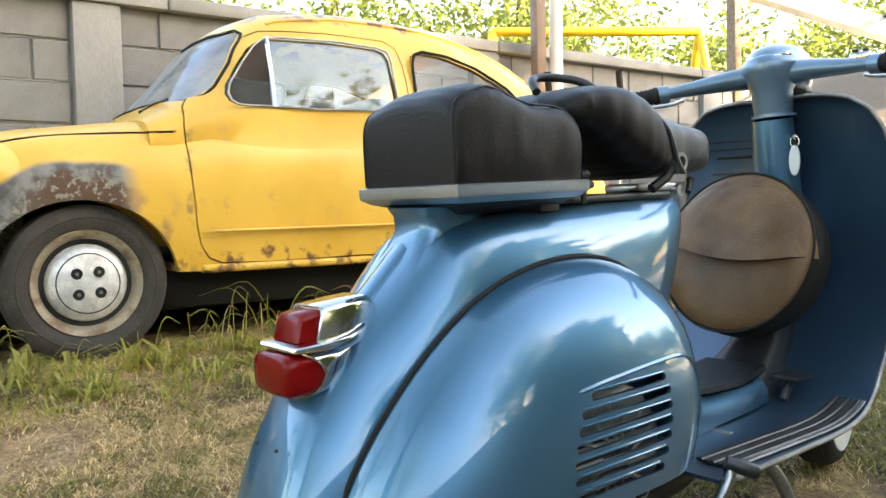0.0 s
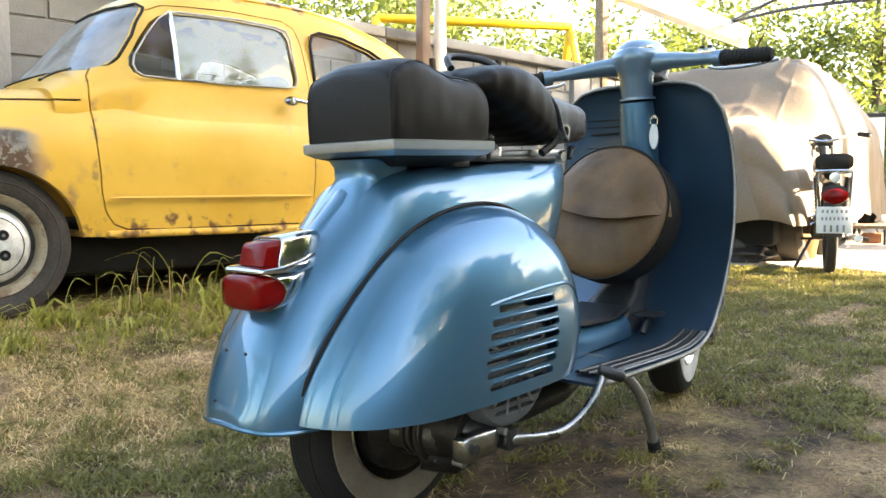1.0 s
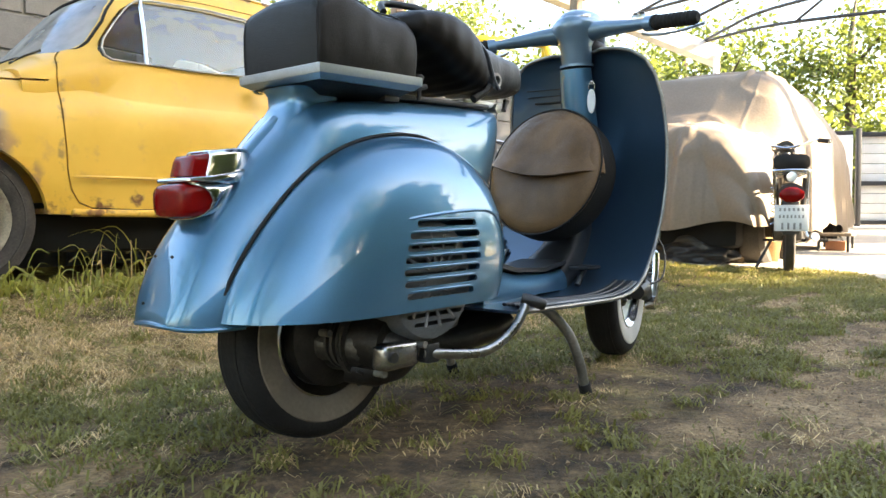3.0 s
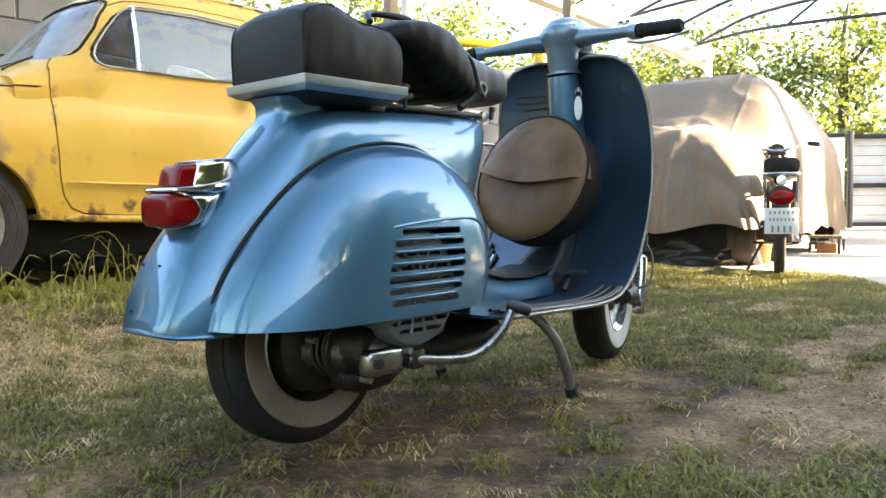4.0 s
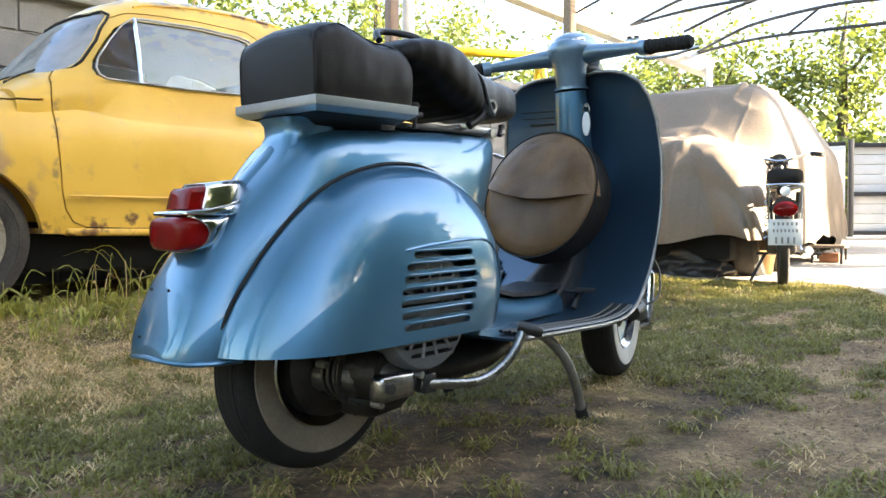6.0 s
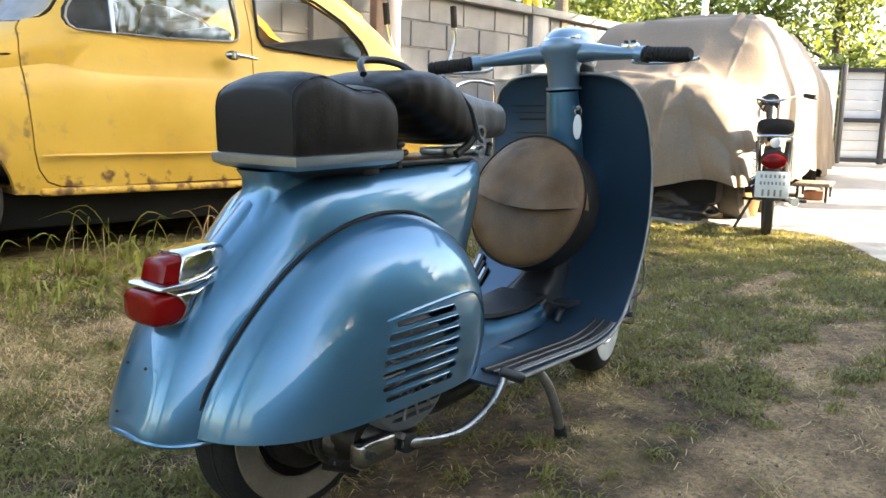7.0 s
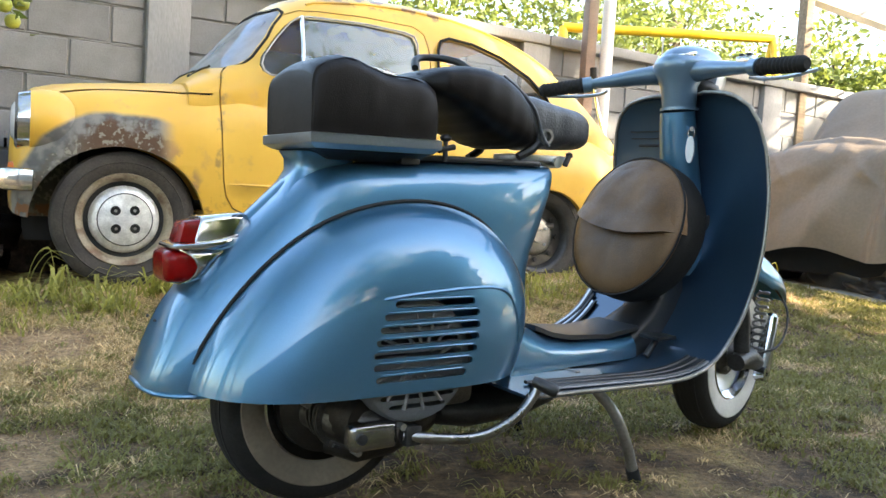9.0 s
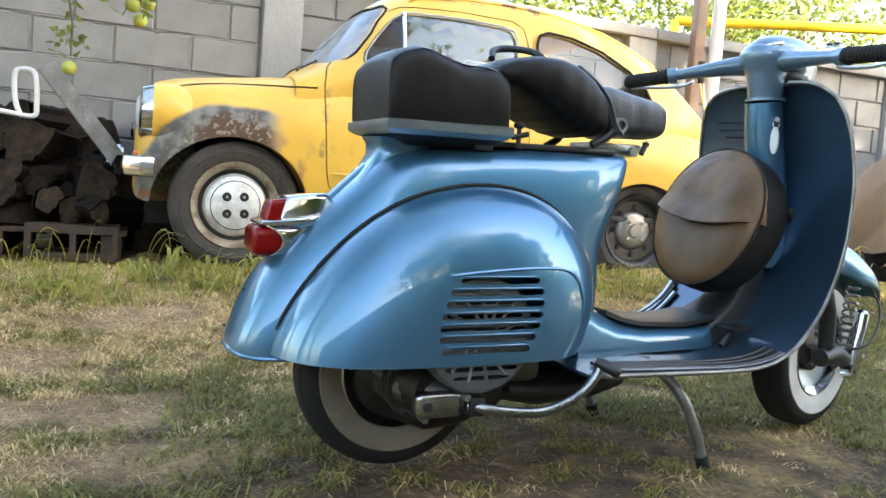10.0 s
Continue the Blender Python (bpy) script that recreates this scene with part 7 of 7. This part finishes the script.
def tree(x, y, h, r, seed, leaf="leaf", clumps=70, per=26, size=0.115, low=0.3, rise=0.5, label="tall leafy tree in sunlight behind the yard"):
    rnd = random.Random(seed)
    t = thing("tree", pose(x, y, ground_z(x, y) - 0.1), label, "tree", "trees round the yard")
    bms = [sweep(smooth_path([(0, 0, 0), (rnd.uniform(-0.1, 0.1) * r, rnd.uniform(-0.1, 0.1) * r, h * 0.35), (rnd.uniform(-0.15, 0.15) * r, rnd.uniform(-0.15, 0.15) * r, h * 0.75), (0, 0, h * 0.95)], 3),
                 [0.035 * h * (1 - 0.88 * k / 9) for k in range(10)], 9)]
    pts = []
    nl = 9
    for k in range(nl):
        a = k * 2.4 + rnd.uniform(-0.3, 0.3)
        z0 = h * (low + rise * k / nl)
        reach = r * rnd.uniform(0.75, 1.0) * (1 - 0.45 * k / nl)
        end = Vector((reach * math.cos(a), reach * math.sin(a), z0 + reach * rnd.uniform(0.35, 0.8)))
        mid = Vector((end.x * 0.45, end.y * 0.45, z0 + (end.z - z0) * 0.35))
        bms.append(sweep(smooth_path([(0, 0, z0), mid, end], 3), [0.011 * h * (1 - 0.8 * q / 6) for q in range(7)], 6))
        for _ in range(clumps // nl):
            f = rnd.uniform(0.35, 1.08)
            c = Vector((0, 0, z0)).lerp(end, f) + Vector((rnd.gauss(0, 1), rnd.gauss(0, 1), rnd.gauss(0, 1))) * r * 0.20
            pts.append((c, r * rnd.uniform(0.16, 0.34)))
    part("trunk", join(*bms), "bark", t, "", 60)
    link_mesh("crown", leaf_cloud(pts, size, rnd, int(per * 2.4)), leaf, t, "", 0)
    return t


tree(9.6, 6.4, 3.1, 1.5, 1, clumps=90, per=30)
tree(12.4, 5.6, 3.3, 1.7, 2, clumps=90, per=30)
tree(13.2, 3.6, 3.9, 1.5, 3, clumps=80, per=28)
tree(16.0, 8.4, 4.6, 2.2, 4, clumps=80, per=28)
tree(15.0, 1.0, 2.9, 1.8, 5, clumps=90, per=28, low=0.2)
tree(7.6, 8.8, 4.4, 1.8, 6, clumps=90, per=26)
tree(10.4, 10.6, 4.6, 2.0, 7, clumps=80, per=26)
tree(4.6, 8.8, 3.9, 1.6, 8, clumps=80, per=26)
tree(2.6, 10.0, 4.4, 1.7, 9, clumps=80, per=24)
tree(19.0, -3.2, 3.6, 2.2, 12, clumps=80, per=26, size=0.2)
# unseen trees and a house behind the camera, added to close the yard and shade it
tree(-9.0, -2.6, 6.5, 3.0, 21, clumps=80, per=26, label="unseen leafy tree added to shade the yard")
tree(-7.0, 2.6, 5.5, 2.4, 22, clumps=80, per=26, label="unseen leafy tree added to shade the yard")
for i_, (x_, y_, h_) in enumerate(((13.0, -8.0, 3.8), (15.5, -6.0, 3.8), (17.5, -3.5, 3.6), (6.6, -12.6, 4.6), (8.4, -12.6, 4.4), (10.2, -12.4, 4.4), (12.2, -11.4, 5.0))):
    tree(x_, y_, h_, 2.8, 40 + i_, "leaf_dark", clumps=80, per=26, size=0.2, low=0.12, label="unseen leafy tree added across the drive")
tree(-2.3, -0.3, 4.3, 3.1, 29, clumps=230, per=22, size=0.085, low=0.56, rise=0.30, label="spreading apple tree hanging over the yard")
tree(2.9, -4.6, 6.2, 1.9, 24, clumps=330, per=28, size=0.13, low=0.12, label="unseen slender tree added to shade the yard")
tree(1.2, -7.6, 9.6, 3.1, 27, "leaf_dark", clumps=150, per=30, size=0.2, low=0.16, rise=0.62, label="tall dark unseen leafy tree added to shade the yard")
tree(4.7, -5.9, 6.9, 1.9, 25, clumps=330, per=28, size=0.14, low=0.18, rise=0.62, label="unseen slender tree added to shade the yard")
tree(5.9, -7.2, 7.4, 1.8, 26, clumps=330, per=28, size=0.14, low=0.18, rise=0.64, label="unseen slender tree added to shade the yard")
tree(10.8, -8.6, 8.6, 1.7, 28, clumps=260, per=28, size=0.15, low=0.72, rise=0.22, label="unseen slender tall tree added to block sun")
tree(12.5, -8.6, 6.9, 0.7, 30, clumps=150, per=28, size=0.15, low=0.50, rise=0.42, label="unseen slender tree added to dapple the sun")
tree(13.4, -9.5, 4.2, 2.6, 23, clumps=70, per=24, label="unseen leafy tree added across the drive")

hedge_pts = []
rnd = random.Random(77)
for k in range(210):
    u = rnd.uniform(0, 1)
    hedge_pts.append((Vector((9.2 + 5.2 * u, 4.6 - 5.6 * u + rnd.gauss(0, 0.2), rnd.uniform(0.6, 2.0))), rnd.uniform(0.25, 0.42)))
# second row, out of view, added to cut low light from the south
for k in range(150):
    u = rnd.uniform(0, 1)
    hedge_pts.append((Vector((7.0 + 12 * u, -9.2 + rnd.gauss(0, 0.2), rnd.uniform(0.3, 2.6))), rnd.uniform(0.3, 0.5)))
hedge = link_mesh("hedge", leaf_cloud(hedge_pts, 0.13, rnd, 34), "leaf", None, "", 0)
tagged(hedge, "dense sunlit hedge behind the gate", "hedge", kind="stuff")

# unseen wall and house, added to block low light and fill reflections
garden_wall = thing("wall_south", pose(3.6, -5.2, 0.0, 0, 0, -4), "unseen low plain wall added to close the yard", "wall", kind="structure")
part("render_coat", box(-5.5, 11, -0.12, 0.12, -0.2, 1.15, 0.01), "plaster", garden_wall)
part("coping", box(-5.53, 11.03, -0.16, 0.16, 1.153, 1.21, 0.01), "cast", garden_wall)

house = thing("house", pose(5.4, -12.9, -0.2, 0, 0, 8), "unseen long low plain house added to block light, with a clay tile roof", "house")
part("wall", box(-40, 0, -7, 0, 0, 4.6), "plaster", house)
part("roof", prism([(-7.5, 4.6), (-3.5, 6.0), (0.45, 4.6), (0.45, 4.48), (-7.5, 4.48)], -40.3, 0.3, "x"), "roof_tile", house)

# ---- apple twigs hanging into view ----
apple_tree = thing("apple_branch", pose(-0.60, 2.15, 1.55), "apple twigs with green apples hanging over the yard", "branch")
part("twig", join(sweep(smooth_path([(-2.2, -0.3, 1.0), (-1.2, -0.2, 0.75), (-0.5, -0.1, 0.40), (-0.05, 0, 0.10), (0.10, 0.02, -0.30)], 5), [0.03 - 0.0012 * k for k in range(21)], 8),
                  sweep(smooth_path([(-0.5, -0.1, 0.40), (-0.28, -0.08, 0.0), (-0.17, -0.05, -0.35), (-0.16, -0.04, -0.55)], 5), 0.005, 6),
                  sweep(smooth_path([(-0.5, -0.1, 0.40), (-0.3, 0.05, 0.10), (-0.14, 0.02, -0.20)], 5), 0.005, 6)), "bark", apple_tree)
for p in ((0.10, 0.02, -0.36), (0.07, -0.03, -0.31), (-0.165, -0.04, -0.60), (-0.10, 0.02, -0.235), (-0.16, -0.02, -0.22), (0.13, 0.0, -0.29)):
    part("apple", lathe([(0.0, 0.022), (0.012, 0.027), (0.025, 0.020), (0.030, 0.0), (0.024, -0.020), (0.010, -0.027), (0.0, -0.022)], 18, "z", p, closed=False), "apple", apple_tree, "", 60)
rnd = random.Random(3)
ab = leaf_cloud([(Vector((0.09, 0.0, -0.27)), 0.10), (Vector((-0.16, -0.03, -0.48)), 0.08), (Vector((-0.13, 0.0, -0.18)), 0.09), (Vector((-0.4, -0.1, 0.15)), 0.2), (Vector((-0.1, 0, 0.1)), 0.15), (Vector((0.05, 0.0, -0.22)), 0.12), (Vector((-0.15, -0.02, -0.30)), 0.10), (Vector((0.12, 0.0, -0.15)), 0.12)], 0.055, rnd, 22)
link_mesh("leaves", ab, "leaf", apple_tree, "", 0)

# ---- grass and weeds ----


def blades(n, box_xy, h, w, seed, thin=None, lean=0.6, straight=False):
    rnd = random.Random(seed)
    verts, faces = [], []
    x0, x1, y0, y1 = box_xy
    made = 0
    while made < n:
        x, y = rnd.uniform(x0, x1), rnd.uniform(y0, y1)
        made += 1
        if thin and rnd.random() < thin(x, y):
            continue
        z = ground_z(x, y) - 0.004
        a = rnd.uniform(0, 2 * math.pi)
        k = h * rnd.uniform(0.5, 1.4)
        le = lean * rnd.uniform(0.2, 1.3)
        dx, dy = math.cos(a), math.sin(a)
        sx, sy = -dy * w * rnd.uniform(0.6, 1.3), dx * w
        i = len(verts)
        verts += [(x - sx, y - sy, z), (x + sx, y + sy, z), (x + dx * k * le * 0.4 + sx * 0.8, y + dy * k * le * 0.4 + sy * 0.8, z + k * 0.62), (x + dx * k * le * 0.4 - sx * 0.8, y + dy * k * le * 0.4 - sy * 0.8, z + k * 0.62),
                  (x + dx * k * le, y + dy * k * le, z + k * (1.0 - 0.35 * le))]
        faces += [(i, i + 1, i + 2, i + 3), (i + 3, i + 2, i + 4)]
    me = bpy.data.meshes.new("blades")
    me.from_pydata(verts, [], faces)
    return me


def tufts(n, box_xy, h, w, seed, thin, per=24, reach=0.022, lean=1.3, z_keep=0.35):
    """Matted tussocks: blades fanning out of many small roots."""
    rnd = random.Random(seed)
    verts, faces = [], []
    x0, x1, y0, y1 = box_xy
    for _ in range(n):
        cx, cy = rnd.uniform(x0, x1), rnd.uniform(y0, y1)
        if rnd.random() < thin(cx, cy):
            continue
        big = rnd.uniform(0.5, 1.5)
        comb = rnd.uniform(0, 2 * math.pi)
        for _ in range(int(per * rnd.uniform(0.5, 1.3))):
            x, y = cx + rnd.gauss(0, reach) * big, cy + rnd.gauss(0, reach) * big
            z = ground_z(x, y) - 0.003
            a = comb + rnd.gauss(0, 1.2)
            k = h * big * rnd.uniform(0.5, 1.4)
            le = lean * rnd.uniform(0.3, 1.3)
            dx, dy = math.cos(a), math.sin(a)
            ww = w * rnd.uniform(0.6, 1.3)
            sx, sy = -dy * ww, dx * ww
            i = len(verts)
            m = k * le * 0.45
            verts += [(x - sx, y - sy, z), (x + sx, y + sy, z), (x + dx * m + sx, y + dy * m + sy, z + k * 0.55), (x + dx * m - sx, y + dy * m - sy, z + k * 0.55),
                      (x + dx * k * le, y + dy * k * le, z + k * max(0.12, 0.75 - z_keep * le))]
            faces += [(i, i + 1, i + 2, i + 3), (i + 3, i + 2, i + 4)]
    me = bpy.data.meshes.new("tufts")
    me.from_pydata(verts, [], faces)
    return me


def under_scooter_shade(x, y):
    """Little grows under the scooter; thinned blades bare darker ground in place of its shade."""
    return 1 - step(0.5, 1.1, ((x - 0.40) / 0.90) ** 2 + ((y + 0.28) / 0.42) ** 2)


def green_where(x, y):
    if x > drive_edge(y) - 0.05:
        return 1
    return min(0.99, 0.95 * bare(x, y) + 0.75 * step(0.15, -0.35, lawn_tone(x, y)) + 0.8 * under_scooter_shade(x, y))


# straw grows on dry patches and brightens the imitated band of sun
def dry_where(x, y):
    if x > drive_edge(y) + 0.1:
        return 1
    return min(0.97, 0.75 * bare(x, y) + 0.8 * step(-0.3, 0.25, lawn_tone(x, y)) + 0.6 * under_scooter_shade(x, y) + 0.4 * step(0.2, -0.4, y))


def tag_stuff(ob, label, cat):
    return tagged(ob, label, cat, kind="stuff")


tag_stuff(link_mesh("grass", tufts(7200, (-1.3, 3.9, -1.2, 1.6), 0.027, 0.0019, 31, green_where, 34, 0.018), "grass", None, "", 0), "short green lawn grass in matted patches", "grass")
tag_stuff(link_mesh("dry_grass", tufts(5600, (-1.3, 3.9, -1.2, 1.9), 0.021, 0.0012, 32, dry_where, 34, 0.020, 2.0), "straw", None, "", 0), "dry yellow grass in matted patches", "grass")
tag_stuff(link_mesh("sparse_grass", blades(26000, (-1.2, 4.2, -1.1, 1.7), 0.016, 0.0016, 36, lambda x, y: max(1.0 if x > drive_edge(y) else 0.1, 0.8 * bare(x, y), 0.7 * under_scooter_shade(x, y)), 1.8), "grass", None, "", 0), "thin low grass between the tufts", "grass")
tag_stuff(link_mesh("thatch_litter", blades(52000, (-1.25, 3.6, -1.15, 1.5), 0.013, 0.0014, 41, lambda x, y: max(1.0 if x > drive_edge(y) else 0.0, 0.55 * bare(x, y), 0.92 * under_scooter_shade(x, y)), 3.4), "thatch", None, "", 0), "matted brown dead grass between the tufts", "grass")


def crumbs(n, area, seed):
    """Clods and small stones lying on bare soil."""
    rnd = random.Random(seed)
    verts, faces = [], []
    while n:
        n -= 1
        x, y = rnd.uniform(*area[:2]), rnd.uniform(*area[2:])
        if rnd.random() > 0.12 + bare(x, y) or x > drive_edge(y) - 0.1:
            continue
        r = 0.0022 * rnd.uniform(0.6, 1.0) + 0.0045 * rnd.random() ** 4
        z = ground_z(x, y) + r * 0.3
        i = len(verts)
        for dx, dy, dz in ((1, 0, 0), (0, 1, 0), (-1, 0, 0), (0, -1, 0), (0, 0, 0.8), (0, 0, -0.8)):
            k = r * rnd.uniform(0.6, 1.3)
            verts.append((x + dx * k + rnd.uniform(-1, 1) * r * 0.3, y + dy * k + rnd.uniform(-1, 1) * r * 0.3, z + dz * k))
        faces += [(i, i + 1, i + 4), (i + 1, i + 2, i + 4), (i + 2, i + 3, i + 4), (i + 3, i, i + 4), (i + 1, i, i + 5), (i + 2, i + 1, i + 5), (i + 3, i + 2, i + 5), (i, i + 3, i + 5)]
    me = bpy.data.meshes.new("crumbs")
    me.from_pydata(verts, [], faces)
    return me


tag_stuff(link_mesh("soil_crumbs", crumbs(16000, (-1.2, 3.4, -1.1, 1.5), 42), "clod", None, "", 0), "crumbs of dry soil and grit on the bare patches", "soil")
tag_stuff(link_mesh("far_grass", blades(24000, (3.0, 6.5, -3.5, 2.2), 0.032, 0.004, 33, lambda x, y: 1 if x > drive_edge(y) - 0.05 else 0.1, 1.1), "grass", None, "", 0), "lawn grass at the edge of the drive", "grass")
tag_stuff(link_mesh("straw_litter", blades(24000, (-1.2, 2.6, -1.0, 1.8), 0.018, 0.0010, 34, lambda x, y: max(0.35 + 0.5 * step(0.0, 0.4, lawn_tone(x, y)), 0.9 * under_scooter_shade(x, y)), 3.2), "straw", None, "", 0), "loose straw lying on the lawn", "straw")
tag_stuff(link_mesh("weeds", tufts(420, (-1.3, 2.6, 1.25, 1.85), 0.062, 0.0030, 35, lambda x, y: 0.7 * step(0, 0.3, noise.noise(Vector((x * 3, y * 3, 9)))), 12, 0.02, 1.0), "weed", None, "", 0), "yellow-green weeds along the foot of the car", "weeds")


tag_stuff(link_mesh("leafy_weeds", tufts(60, (-0.45, 0.95, 1.30, 1.72), 0.11, 0.0055, 38, lambda x, y: 0.35, 16, 0.018, 1.1), "weed", None, "", 0), "broad-bladed weeds in clumps beside the car", "weeds")


def stalks(n, area, h, seed):
    rnd = random.Random(seed)
    bms = []
    for _ in range(n):
        x, y = rnd.uniform(*area[:2]), rnd.uniform(*area[2:])
        a, k = rnd.uniform(0, 2 * math.pi), h * rnd.uniform(0.5, 1.2)
        l = rnd.uniform(0.3, 0.9)
        z = ground_z(x, y)
        p = [(x, y, z), (x + 0.15 * l * k * math.cos(a), y + 0.15 * l * k * math.sin(a), z + 0.5 * k), (x + 0.5 * l * k * math.cos(a), y + 0.5 * l * k * math.sin(a), z + 0.85 * k), (x + l * k * math.cos(a), y + l * k * math.sin(a), z + 0.75 * k)]
        bms.append(sweep(smooth_path(p, 3), [0.0028, 0.004, 0.0045, 0.0045, 0.004, 0.0036, 0.003, 0.002, 0.001, 0.0006], 4, flat=0.35))
    return join(*bms)


for i, (ar, n, h, mname) in enumerate((((-0.25, 0.25, 1.45, 1.75), 14, 0.17, "weed"), ((0.25, 0.75, 1.50, 1.78), 15, 0.22, "weed"), ((-0.9, -0.3, 1.6, 1.95), 16, 0.18, "weed"), ((0.2, 1.6, 1.55, 1.85), 14, 0.20, "straw"),
                                       ((2.6, 3.1, 1.3, 1.9), 22, 0.2, "weed"))):
    o = link("weed_clump", stalks(n, ar, h, 50 + i), mname, None, "", 60)
    tag_stuff(o, "arching tall grass stalks growing beside the car", "weeds")

# ---- pieces of the wall ----
for u, w, z, q, dy in near_blocks:
    if abs(w - BL) < 1e-3:
        me = FULL[q]
    else:
        k = (round(w, 3), q % 2)
        if k not in SHORT:
            SHORT[k] = one_block(w, 90 + len(SHORT))
        me = SHORT[k]
    ob = new("block", me)
    ob.parent = wall
    ob.matrix_basis = pose(u, dy, z)
